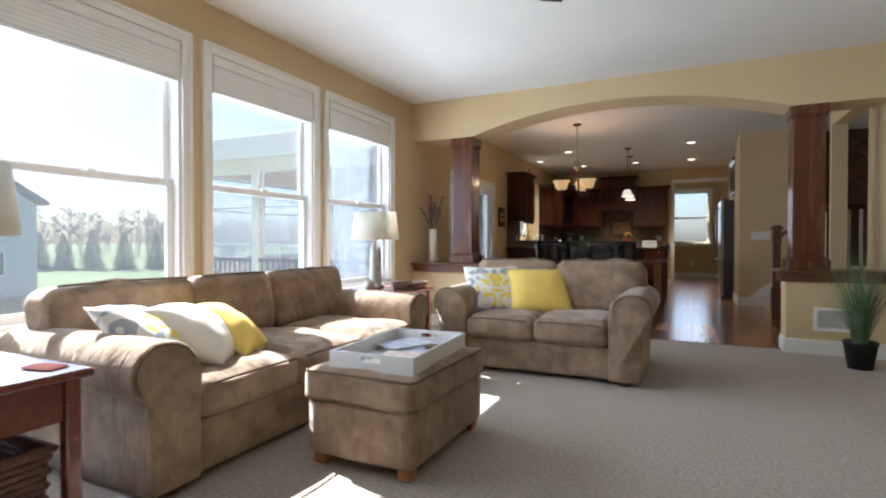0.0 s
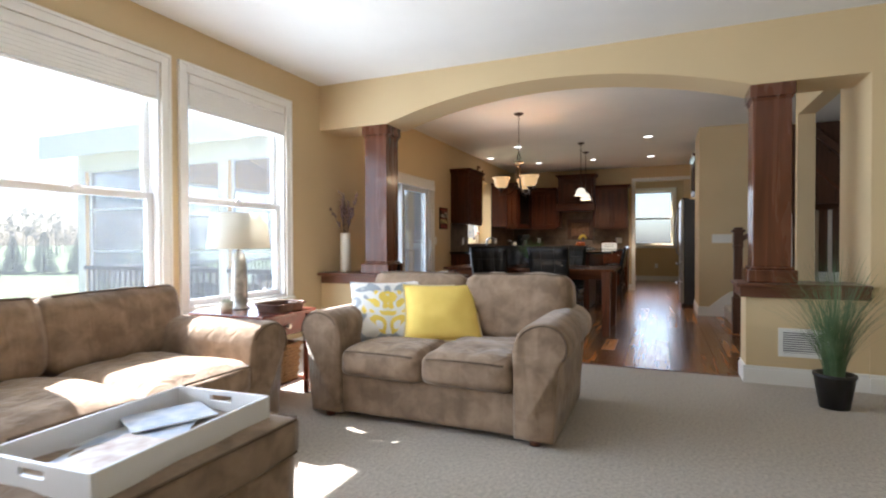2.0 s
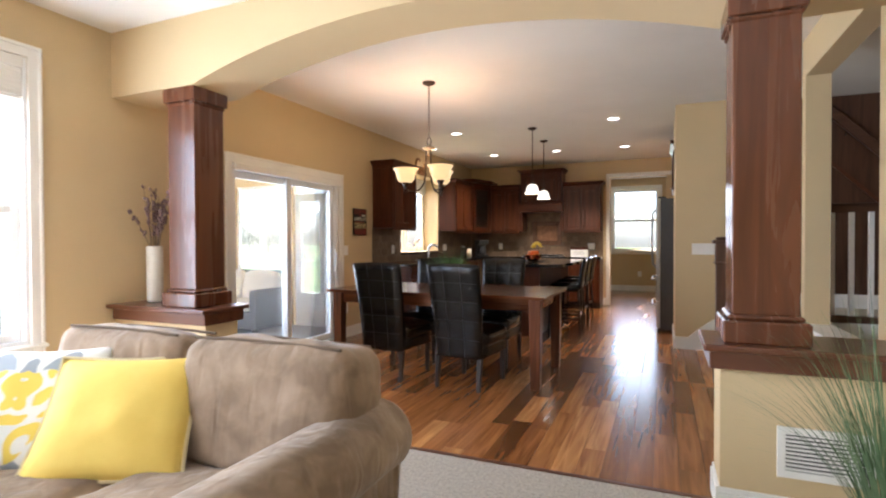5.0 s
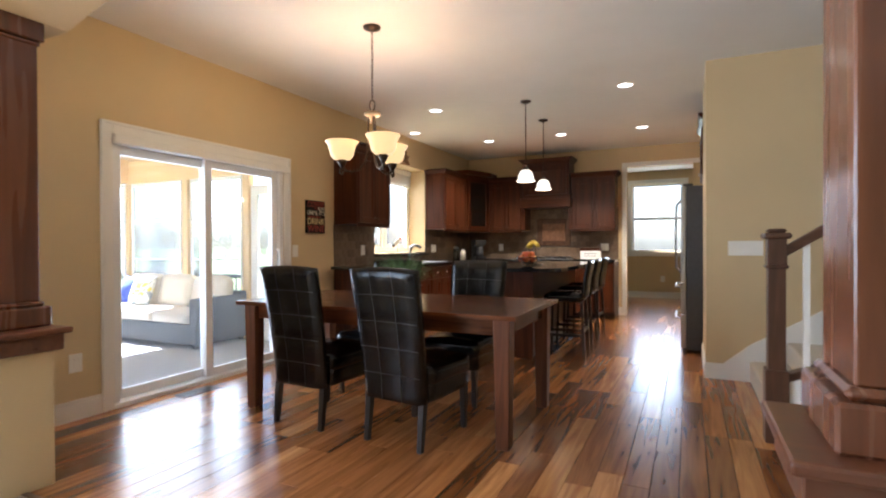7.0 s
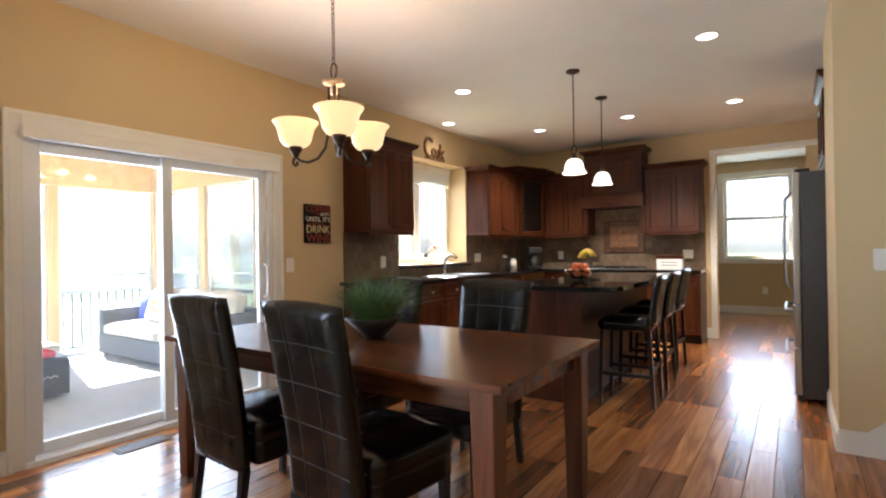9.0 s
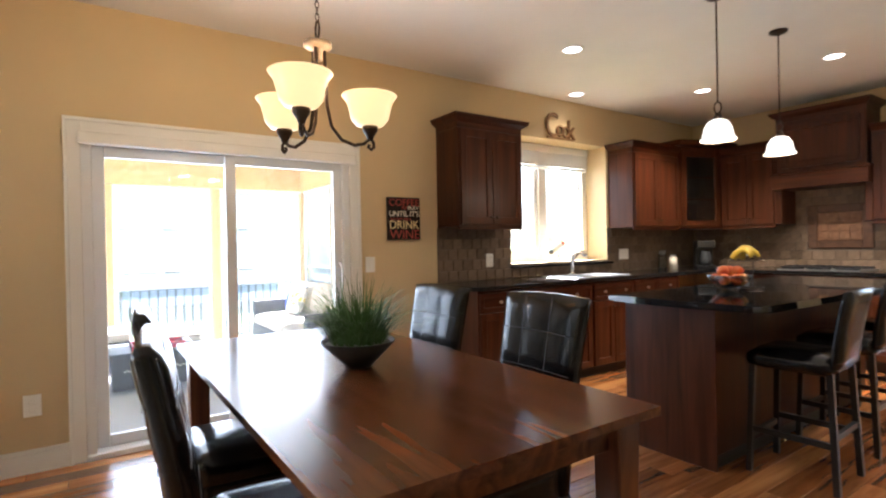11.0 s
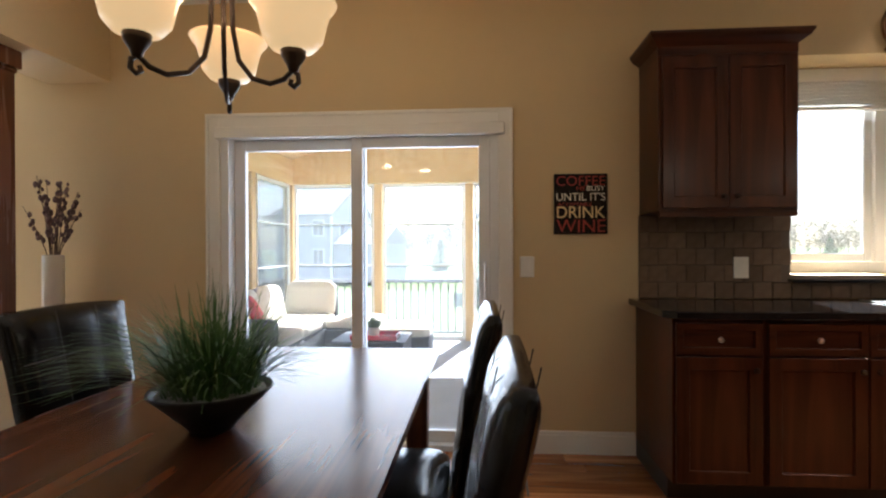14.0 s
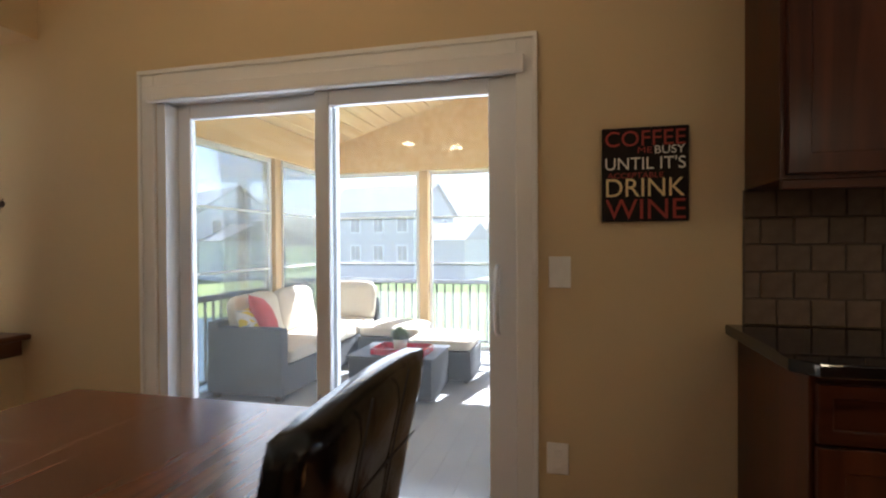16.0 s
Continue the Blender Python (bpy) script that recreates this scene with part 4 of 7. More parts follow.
tr = thing("serving_tray", "white lacquered tray with cut-out handles on the ottoman", "tray", (-1.24, 2.96, 0.443), 4)
for k in range(7):
    part("tray_board", box(-0.203 + k * 0.058, -0.203 + k * 0.058 + 0.0565, -0.33, 0.33, 0, 0.010, 0.001), "white_lacquer", tr)
for nm, b in (("side", (-0.215, -0.203, -0.33, 0.33)), ("side", (0.203, 0.215, -0.33, 0.33))):
    part(nm, box(*b, 0.002, 0.085, 0.003), "white_lacquer", tr)
for sy in (-1, 1):
    y0, y1 = sorted((sy * 0.33, sy * 0.342))
    part("handle_end", wall_grid("y", y0, y1, -0.215, 0.215, 0.002, 0.085, [(-0.05, 0.05, 0.045, 0.068)]), "white_lacquer", tr)
for k, (x, y, a, mt) in enumerate(((-0.05, -0.08, 18, "paper"), (0.03, -0.02, -12, "paper2"), (-0.02, 0.06, 34, "paper"), (0.05, -0.14, 6, "paper2"), (-0.08, 0.15, -24, "paper"))):
    mg = thing("magazine", "colour-printed magazine lying on the tray", "magazine", (-1.24 + x, 2.96 + y, 0.455 + k * 0.006), a, "magazines on the tray")
    part("pages", box(-0.10, 0.10, -0.135, 0.135, 0, 0.004), "white_cloth", mg)
    part("cover", box(-0.101, 0.101, -0.136, 0.136, 0.004, 0.0052), mt, mg)
rc = thing("remote_control", "small dark remote control lying on the tray", "remote", (-1.12, 3.20, 0.455), 30)
part("case", box(-0.02, 0.02, -0.05, 0.05, 0, 0.016, 0.005, 2), "black_plastic", rc)


def end_table(at, turn, w, d, label):
    """Top, apron with a drawer, square legs and a low shelf with a wicker basket."""
    t = thing("end_table", label, "end table", at, turn, "end tables beside the sofa")
    h = 0.62
    part("tabletop", box(-w / 2, w / 2, -d / 2, d / 2, h - 0.028, h, 0.008, 2), "red_wood", t)
    lw = 0.045
    for sx in (-1, 1):
        for sy in (-1, 1):
            x, y = sx * (w / 2 - 0.05), sy * (d / 2 - 0.05)
            part("leg", box(x - lw / 2, x + lw / 2, y - lw / 2, y + lw / 2, 0, h - 0.028, 0.004), "red_wood", t)
    a, b = w / 2 - 0.073, d / 2 - 0.073
    part("side_rail", box(-a, a, b + 0.01, b + 0.03, h - 0.17, h - 0.028), "red_wood", t)
    part("side_rail", box(-a - 0.03, -a - 0.01, -b, b, h - 0.17, h - 0.028), "red_wood", t)
    part("side_rail", box(-a, a, -b - 0.03, -b - 0.01, h - 0.17, h - 0.028), "red_wood", t)
    dr = part("drawer", box(a + 0.008, a + 0.032, -b, b, h - 0.165, h - 0.034, 0.004), "red_wood", t)
    part("knob", lathe([(0, 0), (0.008, 0), (0.008, 0.014), (0.017, 0.018), (0.015, 0.028), (0, 0.03)], 12), "nickel", dr).matrix_local = pose(a + 0.032, 0, h - 0.10, 0, 90, 0)
    part("shelf", box(-a - 0.02, a + 0.02, -b - 0.02, b + 0.02, 0.10, 0.122), "red_wood", t)
    return t


def storage_basket(at, turn, w, d, h, label, mat="wicker"):
    t = thing("storage_basket", label, "basket", at, turn, "wicker baskets on the end tables")
    bm = bmesh.new()
    rows = 11
    for k in range(rows):
        z = h * (k + 0.5) / rows
        s = 0.92 + 0.08 * k / rows
        pts = []
        for q in range(45):
            a = 2 * math.pi * q / 44
            ca, sa = math.cos(a), math.sin(a)
            m = max(abs(ca), abs(sa))
            wob = 0.004 * (1 if (q + k) % 2 else -1)
            pts.append((ca / m * (w / 2 * s + wob), sa / m * (d / 2 * s + wob), z))
        part("woven_strand", tube(pts, h / rows * 0.55, 6), mat, t, "", True)
    part("basket_floor", box(-w / 2 * 0.9, w / 2 * 0.9, -d / 2 * 0.9, d / 2 * 0.9, 0.002, 0.02), mat, t)
    rim = [(-w / 2, -d / 2, h), (w / 2, -d / 2, h), (w / 2, d / 2, h), (-w / 2, d / 2, h), (-w / 2, -d / 2, h)]
    part("rim", tube(rim, 0.014, 8), mat, t, "", True)
    return t


def table_lamp(at, label):
    t = thing("table_lamp", label, "lamp", at, 0, "table lamps by the sofa")
    part("base", lathe([(0, 0), (0.075, 0), (0.075, 0.012), (0.055, 0.02), (0.058, 0.10), (0.05, 0.30), (0.040, 0.40), (0.018, 0.41), (0.012, 0.45), (0, 0.45)], 28), "lamp_base", t, "tall grey mercury-glass body", True)
    part("stem", lathe([(0.006, 0.44), (0.006, 0.66), (0, 0.66)], 8), "nickel", t)
    part("shade", lathe([(0.215, 0.435), (0.210, 0.437), (0.185, 0.683), (0.189, 0.685), (0.217, 0.437), (0.215, 0.435)], 36), "shade_cloth", t, "cream fabric drum shade", True)
    part("finial", lathe([(0, 0.66), (0.012, 0.665), (0.006, 0.69), (0, 0.695)], 10), "nickel", t)
    return t


end_table((-2.38, 4.66, 0), 0, 0.66, 0.56, "red-brown wooden end table with a drawer and shelf")
storage_basket((-2.34, 4.66, 0.122), 0, 0.44, 0.38, 0.25, "honey-coloured wicker basket on the table's low shelf")
end_table((-2.02, 1.40, 0), 0, 0.66, 0.62, "dark red-brown end table with a low shelf")
storage_basket((-1.98, 1.40, 0.122), 0, 0.44, 0.44, 0.25, "brown wicker basket on the table's low shelf", "wicker_dark")
table_lamp((-2.52, 4.66, 0.62), "grey glass table lamp with a cream drum shade")
table_lamp((-2.16, 1.49, 0.62), "grey glass table lamp beside the sofa's near arm")
rm = thing("coral_runner", "coral red cloth lying on the end table", "cloth", (-1.83, 1.63, 0.621), 12)
part("cloth", soft_block(0.13, 0.07, 0.006, 0.003, 0.004, 6, 0.002, 2.0), "coral_cloth", rm, "", True)

tb = thing("wicker_tray", "shallow dark wicker tray on the end table", "tray", (-2.18, 4.70, 0.62), 0)
bm = bmesh.new()
for k in range(4):
    pts = []
    for q in range(33):
        a = 2 * math.pi * q / 32
        ca, sa = math.cos(a), math.sin(a)
        m = (abs(ca) ** 5 + abs(sa) ** 5) ** 0.2
        wob = 0.003 * (1 if (q + k) % 2 else -1)
        pts.append((ca / m * (0.095 + 0.006 * k + wob), sa / m * (0.14 + 0.006 * k + wob), 0.008 + 0.014 * k))
    part("woven_strand", tube(pts, 0.008, 6), "wicker_dark", tb, "", True)
part("tray_floor", box(-0.09, 0.09, -0.13, 0.13, 0.0, 0.008), "wicker_dark", tb)


def blades(n, r0, r1, h0, h1, droop, seed, width=0.004, segs=4):
    """Many narrow curved leaves that spread from a small base."""
    rnd = random.Random(seed)
    bm = bmesh.new()
    for _ in range(n):
        a = rnd.uniform(0, 2 * math.pi)
        rr = r0 * math.sqrt(rnd.random())
        h = rnd.uniform(h0, h1)
        out = r1 * rnd.random() ** 0.8
        b = a + rnd.uniform(-0.5, 0.5)
        side = Vector((-math.sin(b), math.cos(b), 0))
        prev = None
        for k in range(segs + 1):
            s = k / segs
            p = Vector((rr * math.cos(a) + out * s ** 1.6 * math.cos(b), rr * math.sin(a) + out * s ** 1.6 * math.sin(b), h * (s - droop * s ** 3 * out / max(r1, 1e-3))))
            w = width * (1 - s * 0.92)
            q = (bm.verts.new(p - side * w), bm.verts.new(p + side * w))
            if prev:
                bm.faces.new((prev[0], prev[1], q[1], q[0]))
            prev = q
    return bm


sp = thing("succulent_pot", "small green plant in a white ceramic pot", "plant", (-2.47, 4.49, 0.62), 0)
part("pot", lathe([(0, 0), (0.038, 0), (0.046, 0.075), (0.041, 0.075), (0.038, 0.065), (0, 0.065)], 20), "ceramic", sp, "", True)
part("leaves", blades(60, 0.03, 0.035, 0.085, 0.11, 0.3, 5, 0.006, 3), "grass_blade", sp)


def pillow(name, label, at, rx, ry, rz, w, mat, seed, trim=None, h=None, thick=0.17):
    t = thing(name, label, "pillow", at, 0)
    t.matrix_world = pose(*at, rx, ry, rz)
    c = part("cover", pillow_mesh(w, h or w, thick, 18, seed), mat, t, "", True)
    if trim:
        k, g = w / 2, (h or w) / 2
        pts = []
        for sx, sz, ex, ez in ((-1, -1, 1, -1), (1, -1, 1, 1), (1, 1, -1, 1), (-1, 1, -1, -1)):
            for q in range(8):
                u, v = sx + (ex - sx) * q / 8, sz + (ez - sz) * q / 8
                pull = 1 - 0.075 * (1 - (u * u if abs(v) >= abs(u) else v * v))
                pts.append((u * k * pull, 0, g + v * g * pull))
        part("piping", tube(pts + pts[:1], 0.007, 6), trim, t)
    return t


pillow("floral_pillow", "square pillow with yellow scrolls and blue-grey flowers", (-1.40, 4.83, 0.425), -39, 0, 31, 0.51, "floral", 1.0, None, 0.50)
pillow("yellow_pillow", "square plain yellow pillow with piped edges", (-1.035, 4.935, 0.43), -37, 0, 28, 0.53, "yellow_cloth", 2.0, "piping_cream", 0.46)
pillow("floral_pillow", "floral pillow leaning on the sofa arm", (-2.03, 2.36, 0.445), -54, 8, 124, 0.47, "floral", 3.0, None, 0.48, 0.20)
pillow("white_pillow", "plump cream white pillow on the sofa", (-1.98, 2.56, 0.44), -54, 6, 122, 0.43, "white_cloth", 4.0, None, 0.46, 0.22)
pillow("yellow_pillow", "yellow pillow resting on the sofa seat", (-2.01, 2.75, 0.44), -54, 4, 118, 0.42, "yellow_cloth", 5.0, "piping_cream", 0.43, 0.19)

# potted sedge by the half wall
pp = thing("potted_grass", "tall artificial grass in a black pot on the carpet", "plant", (1.335, 5.93, 0), 0)
part("pot", lathe([(0, 0), (0.085, 0), (0.115, 0.20), (0.122, 0.205), (0.120, 0.225), (0.105, 0.225), (0.10, 0.19), (0, 0.19)], 28), "pot_black", pp, "black plastic pot", True)
part("leaves", blades(300, 0.055, 0.52, 0.50, 0.98, 0.32, 11, 0.0034, 8), "sedge_blade", pp)
for o in pp.children:
    if o.name.startswith("leaves"):
        o.location.z = 0.19

vs = thing("tall_vase", "tall cream ceramic vase with dried budded branches", "vase", (-2.91, 6.60, 0.775), 0)
part("vase", lathe([(0, 0), (0.052, 0), (0.058, 0.02), (0.056, 0.42), (0.05, 0.425), (0.05, 0.40), (0, 0.40)], 28), "ceramic", vs, "", True)
rnd = random.Random(21)
bt, bb = bmesh.new(), bmesh.new()
for _ in range(15):
    a = rnd.uniform(0, 2 * math.pi)
    o, h = rnd.uniform(0.02, 0.16), rnd.uniform(0.26, 0.48)
    pts = [(0.02 * math.cos(a) + o * s ** 1.4 * math.cos(a), 0.02 * math.sin(a) + o * s ** 1.4 * math.sin(a), 0.36 + (h + 0.06) * s) for s in (0, 0.25, 0.5, 0.75, 1)]
    add_tube(bt, pts, 0.003, 5, 0.0015)
    for _ in range(11):
        s = rnd.uniform(0.4, 1.0)
        p = Vector((0.02 * math.cos(a) + o * s ** 1.4 * math.cos(a), 0.02 * math.sin(a) + o * s ** 1.4 * math.sin(a), 0.36 + (h + 0.06) * s))
        b = bmesh.ops.create_icosphere(bb, subdivisions=1, radius=rnd.uniform(0.008, 0.014))
        bmesh.ops.transform(bb, matrix=Matrix.Translation(p + Vector((rnd.uniform(-0.012, 0.012), rnd.uniform(-0.012, 0.012), 0))) @ Matrix.Diagonal((1, 1, 1.6, 1)), verts=b["verts"])
part("branches", bt, "twig", vs)
tagged(part("buds", bb, "bud", vs, "", True), kind="stuff")

# return-air grille on the half wall
vg = thing("return_grille", "white louvred return-air grille on the half wall", "vent", (1.105, BEAM0 + 0.01, 0.22))
bm = wall_grid("y", -0.010, 0.0, 0.0, 0.34, 0.0, 0.215, [(0.03, 0.31, 0.03, 0.185)])
part("frame", bm, "white_plastic", vg)
for k in range(9):
    z = 0.034 + k * 0.0168
    bm = box(0.03, 0.31, -0.0075, 0.001, z, z + 0.0085)
    part("slat", bm, "white_plastic", vg)
part("backing", box(0.03, 0.31, -0.0012, -0.0002, 0.03, 0.185), "black_plastic", vg)

cf = thing("ceiling_fan", "dark ceiling fan in the living room", "fan", (-0.5, 3.08, 2.44), 0)
part("downrod", lathe([(0.014, 0.08), (0.014, CEIL - 2.44 - 0.03), (0.06, CEIL - 2.44 - 0.03), (0.06, CEIL - 2.44), (0, CEIL - 2.44)], 16), "bronze", cf)
part("motor", lathe([(0, -0.08), (0.08, -0.07), (0.12, 0.0), (0.12, 0.05), (0.06, 0.09), (0, 0.09)], 24), "bronze", cf, "", True)
for k in range(5):
    b = part("blade", box(0.14, 0.62, -0.065, 0.065, -0.005, 0.005, 0.004), "black_wood", cf)
    b.matrix_local = pose(0, 0, 0.0, 8, 0, k * 72 + FAN_TURN)

# ---- dining area ----
tbl = thing("dining_table", "long brown acacia dining table with square legs", "table", (-1.265, 8.475, 0), 0)
TW, TD, TH = 1.055, 0.515, 0.775
for k in range(5):
    y0 = -TD + 2 * TD * k / 5
    part("top_board", box(-TW, TW, y0 + 0.0002, y0 + 2 * TD / 5 - 0.0002, TH - 0.027, TH), "table", tbl)
for sx in (-1, 1):
    for sy in (-1, 1):
        x, y = sx * (TW - 0.095), sy * (TD - 0.085)
        bm = box(x - 0.05, x + 0.05, y - 0.05, y + 0.05, 0, TH - 0.027, 0.005)
        for v in bm.verts:
            k = 0.78 + 0.22 * v.co.z / TH
            v.co.x, v.co.y = x + (v.co.x - x) * k, y + (v.co.y - y) * k
        part("leg", bm, "table_leg", tbl)
for sy in (-1, 1):
    y = sy * (TD - 0.085)
    part("apron", box(-TW + 0.145, TW - 0.145, y - 0.012, y + 0.012, TH - 0.125, TH - 0.027), "table", tbl)
for sx in (-1, 1):
    x = sx * (TW - 0.095)
    part("apron", box(x - 0.012, x + 0.012, -TD + 0.135, TD - 0.135, TH - 0.125, TH - 0.027), "table", tbl)


def quilted_back(w_bot, w_top, z0, z1, y_bot, y_top, thick, cols, rows):
    """A leaning upholstered slab whose faces are quilted in cols by rows pads."""
    bm = bmesh.new()
    nu, nv = cols * 6, rows * 5
    front, back = {}, {}
    for i in range(nu + 1):
        for j in range(nv + 1):
            u, v = i / nu, j / nv
            w = w_bot + (w_top - w_bot) * v
            edge = min(1.0, min(u, 1 - u) * 9, (1 - v) * 14)
            pad = (abs(math.sin(math.pi * cols * u)) ** 0.5) * (abs(math.sin(math.pi * rows * v)) ** 0.5)
            t = thick / 2 * (0.45 + 0.55 * edge ** 0.5) + 0.004 * pad * edge
            yc = y_bot + (y_top - y_bot) * (v ** 1.5)
            z = z0 + (z1 - z0) * v - 0.012 * (2 * u - 1) ** 2 * v
            front[i, j] = bm.verts.new(((u - 0.5) * w, yc + t, z))
            back[i, j] = bm.verts.new(((u - 0.5) * w, yc - t, z))
    for i in range(nu):
        for j in range(nv):
            bm.faces.new((front[i, j], front[i, j + 1], front[i + 1, j + 1], front[i + 1, j]))
            bm.faces.new((back[i, j], back[i + 1, j], back[i + 1, j + 1], back[i, j + 1]))
    for j in range(nv):
        bm.faces.new((front[0, j], back[0, j], back[0, j + 1], front[0, j + 1]))
        bm.faces.new((front[nu, j], front[nu, j + 1], back[nu, j + 1], back[nu, j]))
    for i in range(nu):
        bm.faces.new((front[i, nv], back[i, nv], back[i + 1, nv], front[i + 1, nv]))
        bm.faces.new((front[i, 0], front[i + 1, 0], back[i + 1, 0], back[i, 0]))
    return bm


def seams(t, w_bot, w_top, z0, z1, y_bot, y_top, thick, cols, rows):
    """Pale seam lines on both faces of a quilted back."""
    for s in (1, -1):
        for c in range(1, cols):
            u = c / cols
            pts = []
            for j in range(0, 9):
                v = j / 8
                w = w_bot + (w_top - w_bot) * v
                pts.append(((u - 0.5) * w, y_bot + (y_top - y_bot) * v ** 1.5 + s * (thick / 2 + 0.001), z0 + (z1 - z0) * v * 0.985))
            part("seam", tube(pts, 0.0017, 5), "stitch", t)
        for r in range(1, rows):
            v = r / rows
            w = (w_bot + (w_top - w_bot) * v) * 0.93
            pts = [((q / 4 - 0.5) * w, y_bot + (y_top - y_bot) * v ** 1.5 + s * (thick / 2 + 0.001), z0 + (z1 - z0) * v - 0.008 * (q / 2 - 1) ** 2 * v) for q in range(5)]
            part("seam", tube(pts, 0.0017, 5), "stitch", t)


def parsons_chair(at, turn):
    """Back legs at y 0; the seat reaches to +y."""
    t = thing("dining_chair", "black quilted leather high-back dining chair at the table", "chair", at, turn, "chairs round the dining table")
    b = part("backrest", quilted_back(0.43, 0.485, 0.265, 1.048, 0.0, -0.115, 0.072, 3, 5), "leather", t, "", True)
    seams(b, 0.43, 0.485, 0.265, 1.048, 0.0, -0.115, 0.072, 3, 5)
    part("seat", soft_block(0.46, 0.46, 0.12, 0.035, 0.02, 12, 0.004, 2.0, (0, 0.27, 0.355)), "leather", t, "", True)
    part("seat_skirt", soft_block(0.445, 0.44, 0.12, 0.015, 0.0, 6, 0.001, 2.0, (0, 0.265, 0.265)), "leather", t, "", True)
    for sx in (-1, 1):
        for y, lean in ((0.0, -0.03), (0.46, 0.0)):
            x = sx * 0.195
            bm = box(x - 0.021, x + 0.021, y - 0.021, y + 0.021, 0, 0.27, 0.003)
            for v in bm.verts:
                k = 1 - v.co.z / 0.27
                v.co.x, v.co.y = x + (v.co.x - x) * (1 - 0.25 * k), y + (v.co.y - y) * (1 - 0.25 * k) + lean * k
            part("leg", bm, "black_wood", t)
    return t


ch = parsons_chair((-1.64, 7.87, 0), -4)
copy_thing(ch, pose(-0.905, 7.84, 0, 0, 0, -7))
copy_thing(ch, pose(-0.93, 9.135, 0, 0, 0, 179))
copy_thing(ch, pose(-1.70, 9.105, 0, 0, 0, 181))

gb = thing("grass_bowl", "green artificial grass in a black flared bowl", "plant", (-1.24, 8.495, 0.775), 0)
part("bowl", lathe([(0, 0), (0.05, 0), (0.066, 0.02), (0.152, 0.105), (0.148, 0.11), (0.14, 0.10), (0, 0.088)], 32), "pot_black", gb, "", True)
part("pebbles", lathe([(0, 0.105), (0.10, 0.106), (0.139, 0.098), (0, 0.094)], 24), "moss", gb)
lv = part("leaves", blades(720, 0.11, 0.33, 0.12, 0.33, 0.55, 31, 0.0034, 6), "grass_blade", gb)
lv.location.z = 0.09

# chandelier
CHX, CHY = -1.44, 8.425
cd = thing("chandelier", "bronze three-arm chandelier with lit alabaster glass shades", "chandelier", (CHX, CHY, 0), 0)
part("canopy", lathe([(0, CEIL), (0.065, CEIL), (0.062, CEIL - 0.014), (0.03, CEIL - 0.03), (0.008, CEIL - 0.035), (0, CEIL - 0.035)], 24), "bronze", cd, "", True)
z = 2.24
k = 0
while z < CEIL - 0.05:
    pts = []
    for q in range(13):
        a = 2 * math.pi * q / 12
        e = 0.0085 * math.cos(a)
        pts.append((e if k % 2 else 0, 0 if k % 2 else e, z + 0.016 + 0.017 * math.sin(a)))
    part("chain_link", tube(pts, 0.0024, 5), "bronze", cd)
    z += 0.0265
    k += 1
ring = [(0.022 * math.cos(2 * math.pi * q / 16), 0, 2.20 + 0.040 * math.sin(2 * math.pi * q / 16)) for q in range(17)]
part("loop", tube(ring, 0.005, 8), "bronze", cd, "", True)
part("hub", lathe([(0, 2.165), (0.02, 2.16), (0.06, 2.145), (0.062, 2.128), (0.045, 2.118), (0.02, 2.11), (0.02, 2.07), (0, 2.065)], 24), "antique", cd, "antique cream hub cap", True)
for k in range(3):
    a = radians(-38 + 120 * k)
    ca, sa = math.cos(a), math.sin(a)
    prof = [(0.030, 2.12), (0.032, 2.0), (0.036, 1.88), (0.055, 1.79), (0.10, 1.735), (0.16, 1.715), (0.205, 1.725), (0.232, 1.748), (0.25, 1.735), (0.252, 1.712), (0.238, 1.70), (0.225, 1.71), (0.230, 1.722)]
    part("arm", tube([(r * 0.97 * ca, r * 0.97 * sa, zz) for r, zz in prof], 0.0078, 8), "bronze", cd, "", True)
    rs = 0.228
    part("socket", lathe([(0, 1.742), (0.012, 1.742), (0.018, 1.76), (0.034, 1.785), (0.036, 1.805), (0, 1.805)], 20, (rs * ca, rs * sa, 0)), "bronze", cd, "", True)
    part("shade", lathe([(0.034, 1.803), (0.062, 1.809), (0.084, 1.835), (0.094, 1.880), (0.103, 1.912), (0.120, 1.934), (0.124, 1.941), (0.118, 1.940), (0.098, 1.910), (0.089, 1.880), (0.079, 1.838), (0.058, 1.813), (0.034, 1.808)], 32, (rs * ca, rs * sa, 0)), "lamp_glass", cd, "glowing alabaster glass shade", True)
    bulb("chandelier_bulb", (CHX + rs * ca, CHY + rs * sa, 1.95), CHAND_WATTS, (1.0, 0.72, 0.42), 0.05)

# wall plates and the sign
def wall_plate(at, turn, w, h, label, kind_of="switch", n=1):
    t = thing("light_switch" if kind_of == "switch" else "power_outlet", label, "switch" if kind_of == "switch" else "outlet", at, turn, "wall plates")
    part("plate", box(-w / 2, w / 2, -0.006, 0.0, -h / 2, h / 2, 0.002), "white_plastic", t)
    for k in range(n):
        x = (k - (n - 1) / 2) * 0.046
        if kind_of == "switch":
            part("rocker", box(x - 0.014, x + 0.014, -0.0095, -0.006, -0.032, 0.032, 0.002), "white_plastic", t)
        else:
            for s in (-1, 1):
                part("socket", box(x - 0.015, x + 0.015, -0.0085, -0.006, s * 0.022 - 0.014, s * 0.022 + 0.014, 0.004), "white_plastic", t)
    return t


